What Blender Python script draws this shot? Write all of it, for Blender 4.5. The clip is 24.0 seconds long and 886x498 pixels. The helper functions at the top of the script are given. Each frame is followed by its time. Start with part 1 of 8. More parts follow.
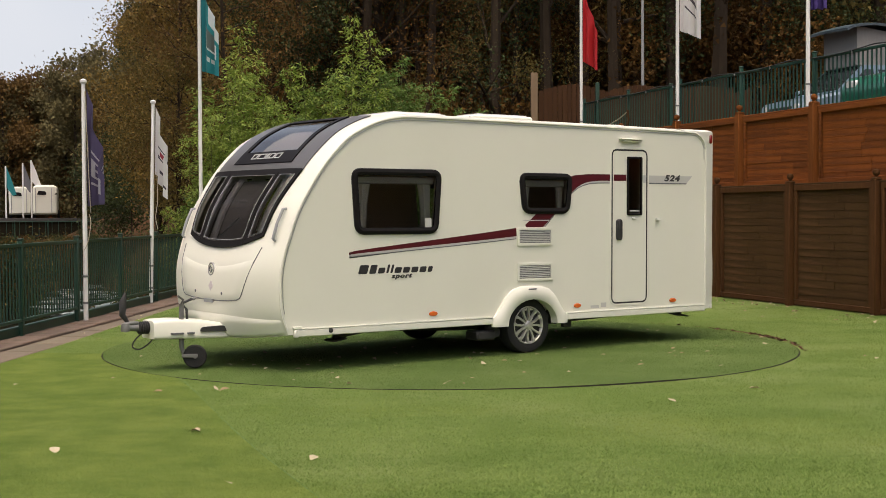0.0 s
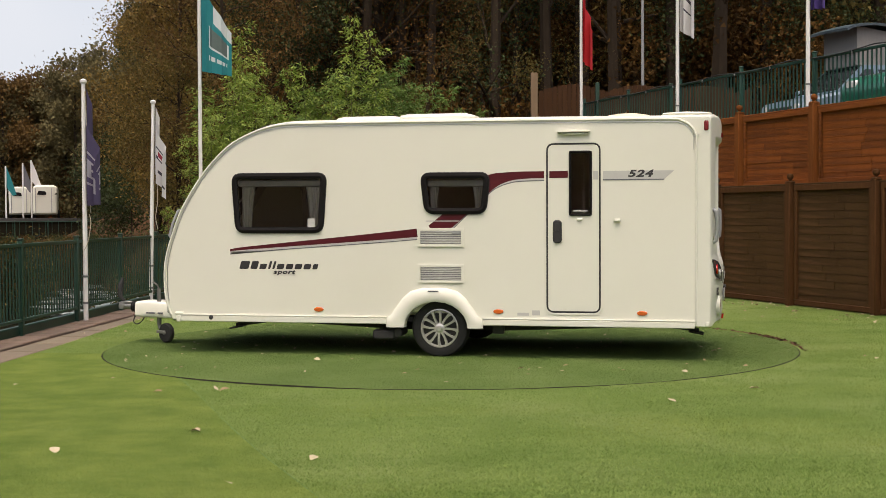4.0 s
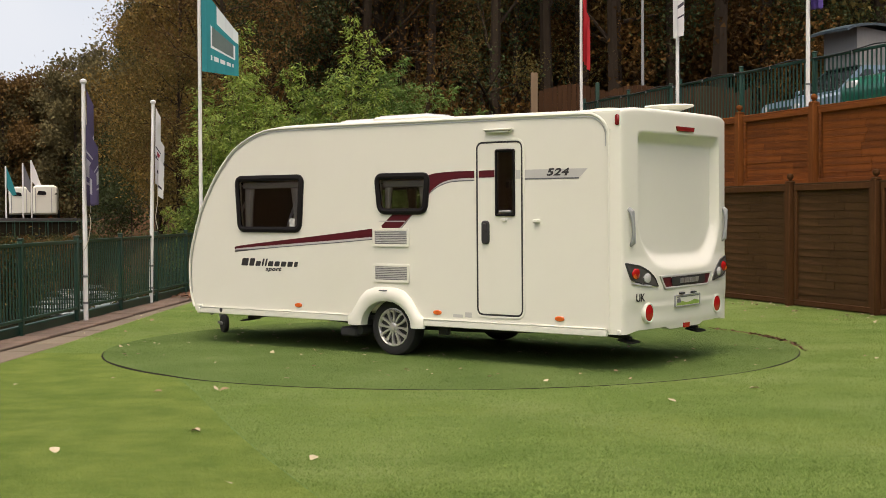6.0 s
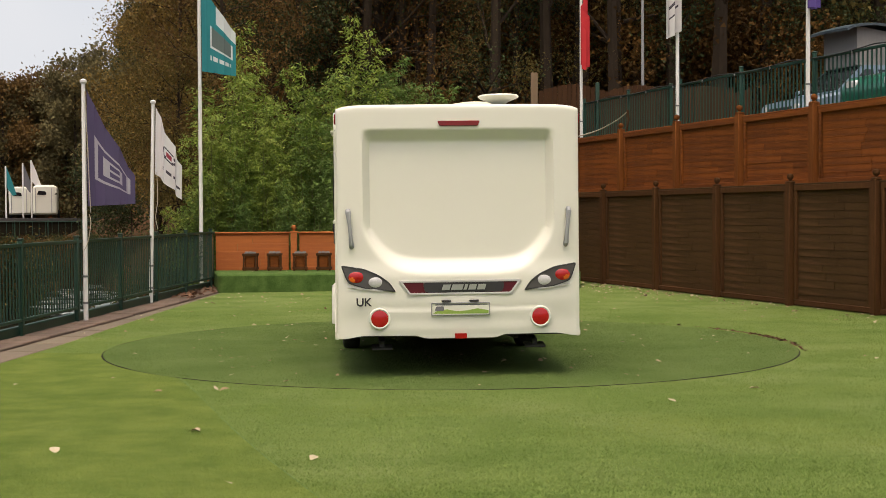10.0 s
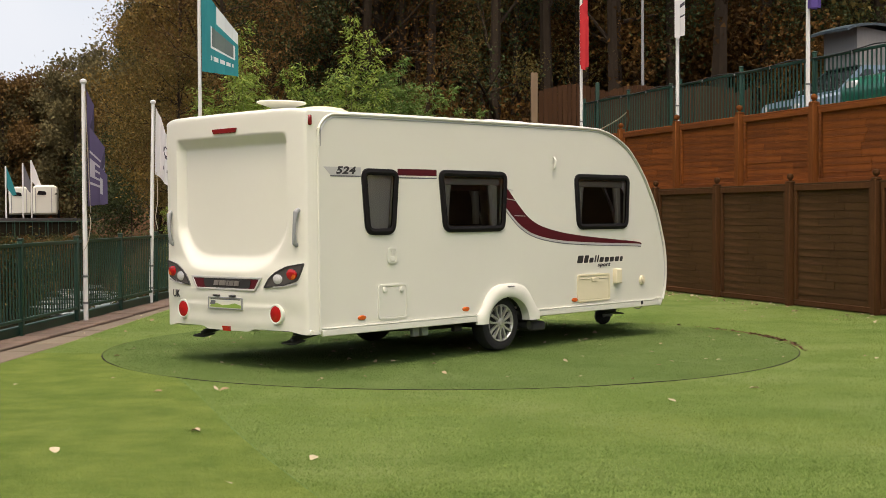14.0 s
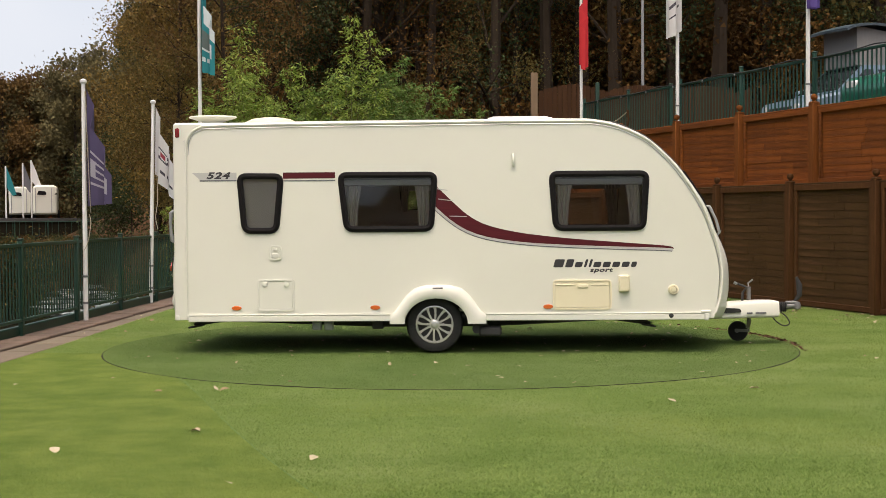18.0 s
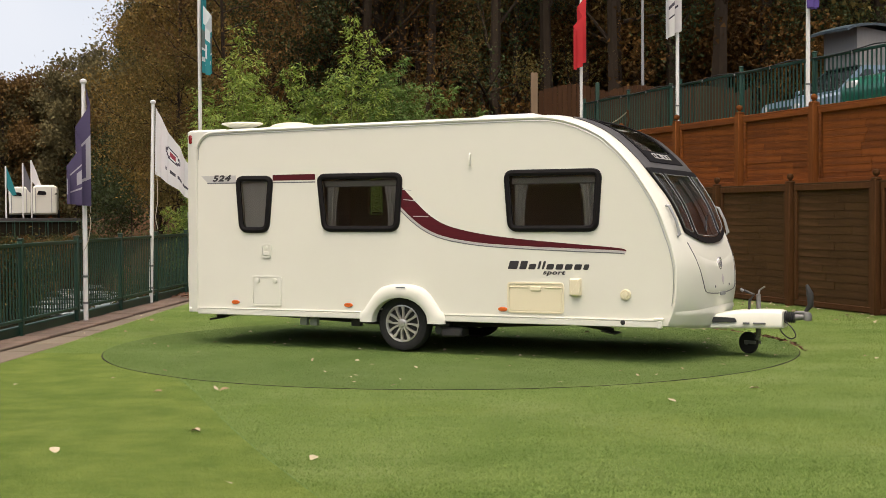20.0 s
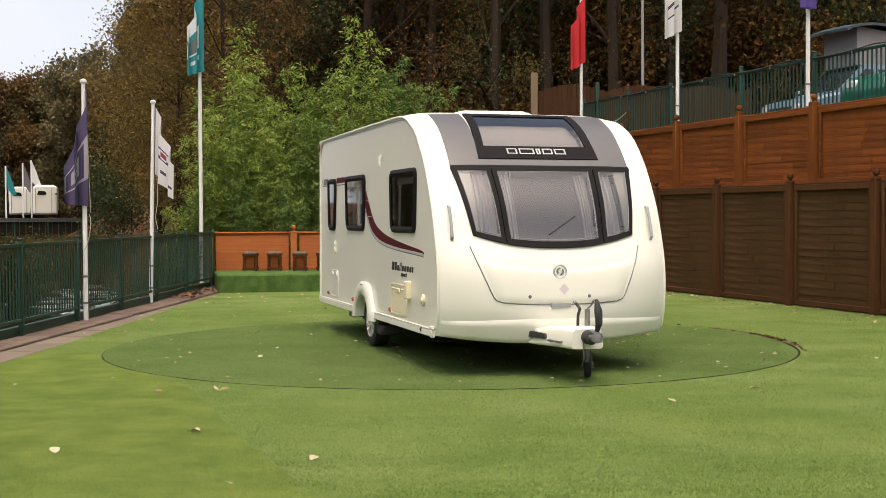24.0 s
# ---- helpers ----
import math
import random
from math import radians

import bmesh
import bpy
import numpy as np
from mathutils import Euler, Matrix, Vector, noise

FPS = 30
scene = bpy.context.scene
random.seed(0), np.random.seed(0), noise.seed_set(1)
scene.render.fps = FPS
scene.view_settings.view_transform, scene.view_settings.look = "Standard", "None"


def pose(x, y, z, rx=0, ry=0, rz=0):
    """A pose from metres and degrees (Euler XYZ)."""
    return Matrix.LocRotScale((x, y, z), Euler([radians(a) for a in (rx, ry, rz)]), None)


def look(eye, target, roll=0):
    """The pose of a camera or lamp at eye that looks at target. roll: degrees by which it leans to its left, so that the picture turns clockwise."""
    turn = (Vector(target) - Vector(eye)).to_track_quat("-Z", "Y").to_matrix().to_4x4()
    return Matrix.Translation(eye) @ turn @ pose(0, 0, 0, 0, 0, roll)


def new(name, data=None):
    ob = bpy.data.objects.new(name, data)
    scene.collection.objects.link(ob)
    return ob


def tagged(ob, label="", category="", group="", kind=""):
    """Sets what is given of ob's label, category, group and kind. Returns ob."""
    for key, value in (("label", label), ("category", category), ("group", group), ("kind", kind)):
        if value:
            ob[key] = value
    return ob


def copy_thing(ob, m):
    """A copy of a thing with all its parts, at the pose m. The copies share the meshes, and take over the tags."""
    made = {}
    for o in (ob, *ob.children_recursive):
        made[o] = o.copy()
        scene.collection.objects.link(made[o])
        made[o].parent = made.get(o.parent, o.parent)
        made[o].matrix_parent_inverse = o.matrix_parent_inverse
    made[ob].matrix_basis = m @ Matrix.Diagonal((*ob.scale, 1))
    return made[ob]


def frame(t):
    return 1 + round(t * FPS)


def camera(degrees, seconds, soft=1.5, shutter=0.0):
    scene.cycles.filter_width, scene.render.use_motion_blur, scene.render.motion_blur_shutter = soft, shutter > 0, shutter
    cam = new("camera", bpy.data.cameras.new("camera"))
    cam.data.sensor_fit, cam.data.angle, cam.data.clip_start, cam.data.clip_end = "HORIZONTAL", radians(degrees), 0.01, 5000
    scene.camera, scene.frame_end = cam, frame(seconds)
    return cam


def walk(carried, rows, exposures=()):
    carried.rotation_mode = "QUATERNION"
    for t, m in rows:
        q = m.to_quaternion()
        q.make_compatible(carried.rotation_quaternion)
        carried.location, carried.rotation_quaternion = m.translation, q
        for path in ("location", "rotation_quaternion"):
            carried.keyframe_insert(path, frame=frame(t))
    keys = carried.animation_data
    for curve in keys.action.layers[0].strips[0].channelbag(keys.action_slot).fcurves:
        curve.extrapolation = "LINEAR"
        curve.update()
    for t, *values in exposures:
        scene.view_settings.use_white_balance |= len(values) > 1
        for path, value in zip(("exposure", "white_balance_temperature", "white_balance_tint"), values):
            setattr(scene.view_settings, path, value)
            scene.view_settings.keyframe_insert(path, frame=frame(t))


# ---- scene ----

cam = camera(36.74, 24.0, soft=0.8)
EYE = Vector((0.0, -14.933, 1.475))
VIEW = look(EYE, EYE + Vector((-0.00515, 0.99964, -0.0262)), roll=-0.3)
walk(cam, [(0.0, VIEW), (24.0, VIEW)], exposures=[(0.0, 0.74, 6900.0, 11.0), (7.0, 0.86, 7000.0, 11.0), (10.0, 0.77, 7150.0, 11.0), (14.0, 0.92, 7000.0, 11.0), (18.0, 0.86, 6850.0, 11.0), (24.0, 1.0, 6900.0, 11.0)])

# ---- light: overcast daylight ----
world = bpy.data.worlds.new("overcast_sky")
scene.world = world
world.use_nodes = True
wn = world.node_tree
sky = wn.nodes.new("ShaderNodeTexSky")
sky.sky_type = "NISHITA"
sky.sun_disc = False
sky.sun_elevation = radians(72)
sky.sun_rotation = radians(-170)
sky.air_density = 0.7
sky.dust_density = 7.0
sky.ozone_density = 0.6
wn.nodes["Background"].inputs["Strength"].default_value = 0.15
wn.links.new(sky.outputs[0], wn.nodes["Background"].inputs[0])
# the cloud layer all round the horizon
cloud = bpy.data.materials.new("overcast_cloud")
cloud.use_nodes = True
cn = cloud.node_tree
cn.nodes.remove(cn.nodes["Principled BSDF"])
glow = cn.nodes.new("ShaderNodeEmission")
clear = cn.nodes.new("ShaderNodeBsdfTransparent")
blend = cn.nodes.new("ShaderNodeMixShader")
place = cn.nodes.new("ShaderNodeTexCoord")
split = cn.nodes.new("ShaderNodeSeparateXYZ")
fade = cn.nodes.new("ShaderNodeMapRange")
drift = cn.nodes.new("ShaderNodeTexNoise")
drift.inputs["Scale"].default_value = 0.004
tone = cn.nodes.new("ShaderNodeMix")
tone.data_type = "RGBA"
tone.inputs[6].default_value = (0.64, 0.72, 0.86, 1)
tone.inputs[7].default_value = (0.83, 0.87, 0.95, 1)
glow.inputs["Strength"].default_value = 0.58
fade.inputs["From Min"].default_value, fade.inputs["From Max"].default_value = 350.0, 1500.0
cn.links.new(place.outputs["Object"], split.inputs[0])
cn.links.new(place.outputs["Object"], drift.inputs["Vector"])
cn.links.new(drift.outputs[0], tone.inputs["Factor"])
cn.links.new(tone.outputs[2], glow.inputs[0])
cn.links.new(split.outputs[2], fade.inputs["Value"])
cn.links.new(fade.outputs[0], blend.inputs[0])
cn.links.new(glow.outputs[0], blend.inputs[1])
cn.links.new(clear.outputs[0], blend.inputs[2])
cn.links.new(blend.outputs[0], cn.nodes["Material Output"].inputs[0])
ring = bpy.data.meshes.new("backdrop")
ring.from_pydata([(2200 * math.cos(k * math.tau / 64), 2200 * math.sin(k * math.tau / 64), z) for z in (-60, 350, 900, 1500) for k in range(64)], [],
                 [(64 * r + k, 64 * r + (k + 1) % 64, 64 * r + 64 + (k + 1) % 64, 64 * r + 64 + k) for r in range(3) for k in range(64)])
ring.materials.append(cloud)
tagged(new("backdrop", ring), "pale grey overcast cloud all round the horizon", "sky", kind="structure")
sun = new("sun", bpy.data.lights.new("sun", "SUN"))
sun.data.energy = 0.38
sun.data.angle = radians(100)
sun.data.color = (1.0, 0.94, 0.84)
sun.matrix_world = look((-2.15, -12.15, 38.0), (0, 0, 0))


# ---- materials ----
def material(name, c1, c2=None, rough=0.6, metal=0.0, scale=6.0, fine=60.0, bump=0.0, bump_scale=80.0,
             stretch=(1, 1, 1), rnd=0.0, amount=0.5, coat=0.0, spec=0.5, island=0.0, wear=None, wear_scale=1.5, wear_amount=0.5):
    m = bpy.data.materials.new(name)
    m.use_nodes = True
    nt = m.node_tree
    b = nt.nodes["Principled BSDF"]
    b.inputs["Roughness"].default_value = rough
    b.inputs["Metallic"].default_value = metal
    b.inputs["Coat Weight"].default_value = coat
    b.inputs["Coat Roughness"].default_value = 0.08
    b.inputs["Specular IOR Level"].default_value = spec
    c2 = c2 or tuple(v * 0.85 for v in c1)
    tc = nt.nodes.new("ShaderNodeTexCoord")
    mp = nt.nodes.new("ShaderNodeMapping")
    mp.inputs["Scale"].default_value = stretch
    nt.links.new(tc.outputs["Object"], mp.inputs[0])

    def tex(s, detail=4.0):
        n = nt.nodes.new("ShaderNodeTexNoise")
        n.inputs["Scale"].default_value = s
        n.inputs["Detail"].default_value = detail
        nt.links.new(mp.outputs[0], n.inputs["Vector"])
        return n

    def math_node(op, a, bb):
        n = nt.nodes.new("ShaderNodeMath")
        n.operation = op
        for i, v in enumerate((a, bb)):
            if hasattr(v, "links"):
                nt.links.new(v, n.inputs[i])
            else:
                n.inputs[i].default_value = v
        return n.outputs[0]

    big, small = tex(scale), tex(fine)
    fac = math_node("ADD", math_node("MULTIPLY", big.outputs[0], 0.6), math_node("MULTIPLY", small.outputs[0], 0.4))
    fac = math_node("ADD", math_node("MULTIPLY", math_node("SUBTRACT", fac, 0.5), 3.0 * amount), 0.5)
    if rnd:
        oi = nt.nodes.new("ShaderNodeObjectInfo")
        fac = math_node("ADD", fac, math_node("MULTIPLY", math_node("SUBTRACT", oi.outputs["Random"], 0.5), rnd))
    if island:
        ge = nt.nodes.new("ShaderNodeNewGeometry")
        fac = math_node("ADD", fac, math_node("MULTIPLY", math_node("SUBTRACT", ge.outputs["Random Per Island"], 0.5), island))
    mix = nt.nodes.new("ShaderNodeMix")
    mix.data_type = "RGBA"
    nt.links.new(fac, mix.inputs["Factor"])
    mix.inputs[6].default_value = (*c1, 1)
    mix.inputs[7].default_value = (*c2, 1)
    out = mix.outputs[2]
    if wear:
        w = tex(wear_scale, 6.0)
        ramp = nt.nodes.new("ShaderNodeValToRGB")
        ramp.color_ramp.elements[0].position = 0.5
        ramp.color_ramp.elements[1].position = 0.68
        nt.links.new(w.outputs[0], ramp.inputs[0])
        mix2 = nt.nodes.new("ShaderNodeMix")
        mix2.data_type = "RGBA"
        nt.links.new(math_node("MULTIPLY", ramp.outputs[0], wear_amount), mix2.inputs["Factor"])
        nt.links.new(out, mix2.inputs[6])
        mix2.inputs[7].default_value = (*wear, 1)
        out = mix2.outputs[2]
    nt.links.new(out, b.inputs["Base Color"])
    if bump:
        bn = nt.nodes.new("ShaderNodeBump")
        bn.inputs["Strength"].default_value = bump
        bn.inputs["Distance"].default_value = 0.02
        bt = tex(bump_scale, 3.0)
        nt.links.new(bt.outputs[0], bn.inputs["Height"])
        nt.links.new(bn.outputs[0], b.inputs["Normal"])
    return m


def glass(name, tint, rough=0.03, gloss=1.0, ior=1.5):
    m = bpy.data.materials.new(name)
    m.use_nodes = True
    nt = m.node_tree
    nt.nodes.remove(nt.nodes["Principled BSDF"])
    tr = nt.nodes.new("ShaderNodeBsdfTransparent")
    tr.inputs[0].default_value = (*tint, 1)
    gl = nt.nodes.new("ShaderNodeBsdfGlossy")
    gl.inputs["Roughness"].default_value = rough
    gl.inputs[0].default_value = (gloss, gloss, gloss, 1)
    fr = nt.nodes.new("ShaderNodeFresnel")
    fr.inputs[0].default_value = ior
    mx = nt.nodes.new("ShaderNodeMixShader")
    nt.links.new(fr.outputs[0], mx.inputs[0])
    nt.links.new(tr.outputs[0], mx.inputs[1])
    nt.links.new(gl.outputs[0], mx.inputs[2])
    nt.links.new(mx.outputs[0], nt.nodes["Material Output"].inputs[0])
    return m


M_BODY = material("cream_gloss_panel", (0.710, 0.708, 0.618), (0.680, 0.678, 0.588), rough=0.32, scale=0.8, fine=5.0, coat=0.25, amount=0.4, wear=(0.62, 0.61, 0.515), wear_scale=0.7, wear_amount=0.25)
M_WHITE = material("white_moulding", (0.698, 0.698, 0.608), (0.668, 0.668, 0.578), rough=0.42, scale=1.5, fine=9.0, coat=0.14, amount=0.4)
M_CREAM = material("yellowed_plastic", (0.74, 0.68, 0.48), (0.69, 0.63, 0.44), rough=0.45, scale=3.0, amount=0.3)
M_ALU = material("aluminium_strip", (0.55, 0.55, 0.53), (0.42, 0.42, 0.42), rough=0.35, metal=0.8, scale=4.0)
M_SEAL = material("black_rubber", (0.015, 0.015, 0.016), (0.03, 0.03, 0.03), rough=0.65)
M_BLACKGLOSS = material("black_acrylic", (0.010, 0.009, 0.009), (0.016, 0.015, 0.015), rough=0.45, spec=0.05, scale=2.0)
M_FASCIA = material("dark_grey_fascia", (0.085, 0.083, 0.080), (0.105, 0.102, 0.098), rough=0.34, scale=2.0, coat=0.12)
M_GLASS = glass("smoked_glass", (0.80, 0.78, 0.75))
M_GLASSF = glass("smoked_front_glass", (0.72, 0.70, 0.69), rough=0.05, ior=1.75)
M_MAROON = material("maroon_vinyl", (0.095, 0.008, 0.013), (0.060, 0.005, 0.009), rough=0.5, spec=0.25, scale=3, stretch=(1, 1, 22), amount=0.7)
M_SILVER = material("silver_vinyl", (0.50, 0.50, 0.47), (0.42, 0.42, 0.40), rough=0.4, scale=4)
M_GREYLINE = material("dark_grey_vinyl", (0.10, 0.10, 0.11), (0.14, 0.14, 0.15), rough=0.45)
M_BLACK = material("black_vinyl", (0.02, 0.018, 0.02), (0.03, 0.03, 0.03), rough=0.5)
M_AMBER = material("amber_lens", (0.62, 0.13, 0.02), (0.5, 0.09, 0.015), rough=0.2, scale=60)
M_RED = material("red_lens", (0.42, 0.010, 0.012), (0.32, 0.008, 0.008), rough=0.18, scale=50, coat=0.3)
M_REDDARK = material("dark_red_lens", (0.22, 0.010, 0.012), (0.15, 0.008, 0.010), rough=0.25, scale=50)
M_CLEAR = material("clear_lens", (0.62, 0.62, 0.6), (0.4, 0.4, 0.4), rough=0.12, scale=90, coat=0.5)
M_TYRE = material("tyre_rubber", (0.009, 0.009, 0.009), (0.018, 0.018, 0.017), rough=0.85, bump=0.3)
M_RIM = material("silver_alloy", (0.66, 0.65, 0.62), (0.55, 0.54, 0.51), rough=0.25, metal=0.6, scale=8)
M_STEEL = material("galvanised_steel", (0.24, 0.24, 0.235), (0.15, 0.15, 0.145), rough=0.55, metal=0.55, scale=14, wear=(0.10, 0.08, 0.06))
M_CHASSIS = material("black_chassis_paint", (0.02, 0.02, 0.02), (0.035, 0.032, 0.03), rough=0.7)
M_LINING = material("beige_lining", (0.62, 0.58, 0.51), (0.55, 0.51, 0.45), rough=0.8)
M_SEATCLOTH = material("brown_seat_cloth", (0.20, 0.13, 0.09), (0.15, 0.10, 0.07), rough=0.9, scale=12)
M_LAMPGREY = material("dark_grey_lamp_housing", (0.075, 0.072, 0.068), (0.055, 0.053, 0.050), rough=0.3, scale=6, coat=0.4)
M_CURTAIN = material("grey_curtain_cloth", (0.66, 0.65, 0.63), (0.50, 0.49, 0.48), rough=0.9, stretch=(8, 8, 0.5))
M_BLIND = material("grey_blind_cloth", (0.21, 0.20, 0.195), (0.15, 0.145, 0.14), rough=0.85, scale=2)
# skylight blind, its tone raised to carry part of the sky's reflection
M_SKYBLIND = material("sky_paled_blind_cloth", (0.40, 0.39, 0.38), (0.32, 0.31, 0.30), rough=0.85, scale=2)
M_GREYPLASTIC = material("grey_plastic", (0.30, 0.31, 0.31), (0.25, 0.26, 0.26), rough=0.45)
M_PINKLENS = material("violet_print", (0.55, 0.5, 0.5), (0.5, 0.45, 0.48), rough=0.5)
M_TURF = material("artificial_turf", (0.108, 0.182, 0.032), (0.196, 0.268, 0.072), rough=0.9, scale=0.9, fine=190.0, bump=1.0, bump_scale=260.0, amount=1.15, spec=0.15, wear=(0.245, 0.300, 0.110), wear_scale=0.8, wear_amount=0.5)
M_TURFSIDE = material("yellow_green_turf", (0.100, 0.168, 0.022), (0.225, 0.285, 0.058), rough=0.9, scale=2.6, fine=150.0, bump=1.0, bump_scale=260.0, amount=0.95, spec=0.15, wear=(0.090, 0.155, 0.020), wear_scale=1.6, wear_amount=0.4)
M_TURFDISC = material("turntable_turf", (0.080, 0.144, 0.030), (0.154, 0.220, 0.062), rough=0.9, scale=0.9, fine=190.0, bump=1.0, bump_scale=260.0, amount=1.0, spec=0.15, wear=(0.18, 0.24, 0.085), wear_scale=1.3, wear_amount=0.35)
M_BLADE = material("turf_fibre", (0.095, 0.172, 0.026), (0.232, 0.310, 0.084), rough=0.7, scale=1.2, fine=8.0, island=0.8, amount=0.9, spec=0.2, stretch=(0.6, 1.5, 1), wear=(0.27, 0.32, 0.065), wear_scale=0.45, wear_amount=0.45)
# the deck's fibres are a darker green than the lawn's
M_BLADEDISC = material("darker_turf_fibre", (0.070, 0.130, 0.024), (0.165, 0.230, 0.066), rough=0.7, scale=1.2, fine=8.0, island=0.8, amount=0.9, spec=0.2)
M_STONE = material("worn_kerb_stone", (0.165, 0.112, 0.082), (0.095, 0.068, 0.050), rough=0.9, scale=5, fine=60, bump=0.5, rnd=0.5, wear=(0.07, 0.065, 0.04), wear_scale=3.5, wear_amount=0.7)
M_STRIP = material("pale_edging_stone", (0.175, 0.140, 0.098), (0.115, 0.092, 0.064), rough=0.9, scale=4, fine=50, bump=0.4, rnd=0.5, wear=(0.16, 0.13, 0.09), wear_scale=3)
M_GREENRAIL = material("bright_green_railing_paint", (0.006, 0.046, 0.030), (0.009, 0.058, 0.038), rough=0.45, scale=5, rnd=0.3)
M_GREENPAINT = material("green_railing_paint", (0.004, 0.029, 0.016), (0.007, 0.039, 0.021), rough=0.5, scale=5, rnd=0.3)
M_POLE = material("white_pole_paint", (0.78, 0.77, 0.74), (0.66, 0.65, 0.62), rough=0.4, scale=3, stretch=(1, 1, 0.3))
M_WOOD_O = material("orange_fence_stain", (0.225, 0.066, 0.013), (0.120, 0.037, 0.009), rough=0.8, spec=0.12, scale=2.0, fine=22, stretch=(1, 6, 12), amount=1.2, rnd=0.8, bump=0.5, bump_scale=30, wear=(0.10, 0.035, 0.014), wear_scale=1.2)
M_WOOD_D = material("dark_fence_stain", (0.068, 0.036, 0.0125), (0.043, 0.0225, 0.0085), rough=0.85, spec=0.12, scale=2.0, fine=22, stretch=(1, 6, 12), amount=1.2, rnd=0.45, bump=0.5, bump_scale=30, wear=(0.12, 0.060, 0.026), wear_scale=1.0, wear_amount=0.5)
M_WOOD_P = material("fence_post_stain", (0.088, 0.038, 0.013), (0.052, 0.023, 0.009), rough=0.85, spec=0.12, scale=2.0, fine=14, stretch=(10, 10, 1), amount=0.8, rnd=0.5, bump=0.3, bump_scale=30)
M_WOOD_OP = material("orange_post_stain", (0.215, 0.068, 0.015), (0.13, 0.042, 0.010), rough=0.8, spec=0.12, scale=2.0, fine=14, stretch=(10, 10, 1), amount=0.8, rnd=0.4, bump=0.3, bump_scale=30)
M_WOOD_R = material("fresh_orange_stain", (0.46, 0.13, 0.022), (0.33, 0.088, 0.016), rough=0.7, scale=2.0, fine=22, stretch=(1, 6, 12), amount=0.9, rnd=0.5, bump=0.4, bump_scale=30)
M_WOOD_B = material("weathered_brown_board", (0.070, 0.034, 0.016), (0.045, 0.022, 0.011), rough=0.9, spec=0.1, scale=2, stretch=(10, 10, 1), rnd=0.6)
M_BARK = material("dark_bark", (0.050, 0.036, 0.024), (0.028, 0.021, 0.015), rough=0.95, spec=0.1, scale=3, fine=20, stretch=(4, 4, 1), bump=0.6, bump_scale=15)
M_LEAF_G = material("fresh_green_leaf", (0.118, 0.205, 0.030), (0.290, 0.360, 0.070), rough=0.55, spec=0.25, scale=0.7, fine=2, island=0.7, amount=0.9, rnd=0.4)
M_CULM = material("green_bamboo_stem", (0.10, 0.13, 0.035), (0.16, 0.15, 0.06), rough=0.5, scale=3)
M_LEAF_M = material("mid_green_leaf", (0.066, 0.132, 0.026), (0.165, 0.250, 0.056), rough=0.55, spec=0.25, scale=0.7, fine=2, island=0.7, amount=0.9, rnd=0.4)
M_LEAF_D = material("dark_green_leaf", (0.028, 0.040, 0.016), (0.056, 0.074, 0.027), rough=0.6, spec=0.1, scale=0.8, fine=3, island=1.0, amount=0.7)
M_LEAF_B = material("autumn_brown_leaf", (0.082, 0.050, 0.020), (0.165, 0.098, 0.030), rough=0.75, spec=0.1, scale=0.5, fine=2, island=0.8, amount=0.9)
M_LEAF_O = material("olive_autumn_leaf", (0.082, 0.068, 0.022), (0.180, 0.135, 0.038), rough=0.7, spec=0.1, scale=0.5, fine=2, island=0.8, amount=0.9)
M_LEAF_Y = material("golden_autumn_leaf", (0.110, 0.082, 0.025), (0.25, 0.165, 0.044), rough=0.7, spec=0.1, scale=0.5, fine=2, island=0.8, amount=1.0)
# olive leaf for far trees, distance haze mixed into the base colour
M_LEAF_H = material("hazed_olive_leaf", (0.090, 0.080, 0.038), (0.170, 0.142, 0.062), rough=0.75, spec=0.1, scale=0.3, fine=2, island=0.7, amount=0.9, rnd=0.4)
M_LEAF_R = material("rusty_dark_leaf", (0.052, 0.031, 0.013), (0.145, 0.074, 0.020), rough=0.75, spec=0.05, scale=0.4, fine=1.6, island=0.7, amount=1.0)
M_LITTER = material("woodland_floor", (0.095, 0.056, 0.026), (0.055, 0.034, 0.018), rough=0.95, spec=0.05, scale=0.4, fine=9, bump=0.8, bump_scale=6, wear=(0.13, 0.066, 0.024), wear_scale=2.5)
M_EARTH = material("bank_earth", (0.022, 0.018, 0.012), (0.013, 0.012, 0.008), rough=0.95, spec=0.05, scale=0.6, fine=6, bump=0.6, bump_scale=5)
M_WATER = material("stream_water", (0.012, 0.016, 0.014), (0.02, 0.026, 0.022), rough=0.06, scale=0.5, bump=0.5, bump_scale=2.2, stretch=(1.5, 0.6, 1))
M_FOAM_GLINT = material("white_water_and_sky_glint", (0.42, 0.45, 0.46), (0.22, 0.25, 0.26), rough=0.6, scale=3, fine=20, bump=0.8, bump_scale=9)
M_LEAFDRY = material("dry_fallen_leaf", (0.30, 0.21, 0.115), (0.44, 0.38, 0.25), rough=0.8, scale=3, island=1.4, rnd=1.0)
M_DEBRIS = material("brown_leaf_litter", (0.16, 0.075, 0.035), (0.08, 0.038, 0.02), rough=0.9, scale=3, island=1.3)
M_PIT = material("dark_gap", (0.022, 0.024, 0.012), (0.035, 0.032, 0.018), rough=0.95)
M_BLUECAR = material("pale_blue_car_paint", (0.13, 0.20, 0.26), (0.11, 0.17, 0.23), rough=0.3, scale=1, coat=0.6)
M_GREENCAR = material("green_car_paint", (0.012, 0.13, 0.085), (0.010, 0.11, 0.07), rough=0.3, scale=1, coat=0.6)
M_CANVAS = material("grey_canvas", (0.24, 0.24, 0.235), (0.19, 0.19, 0.185), rough=0.9, scale=3, stretch=(6, 6, 1))
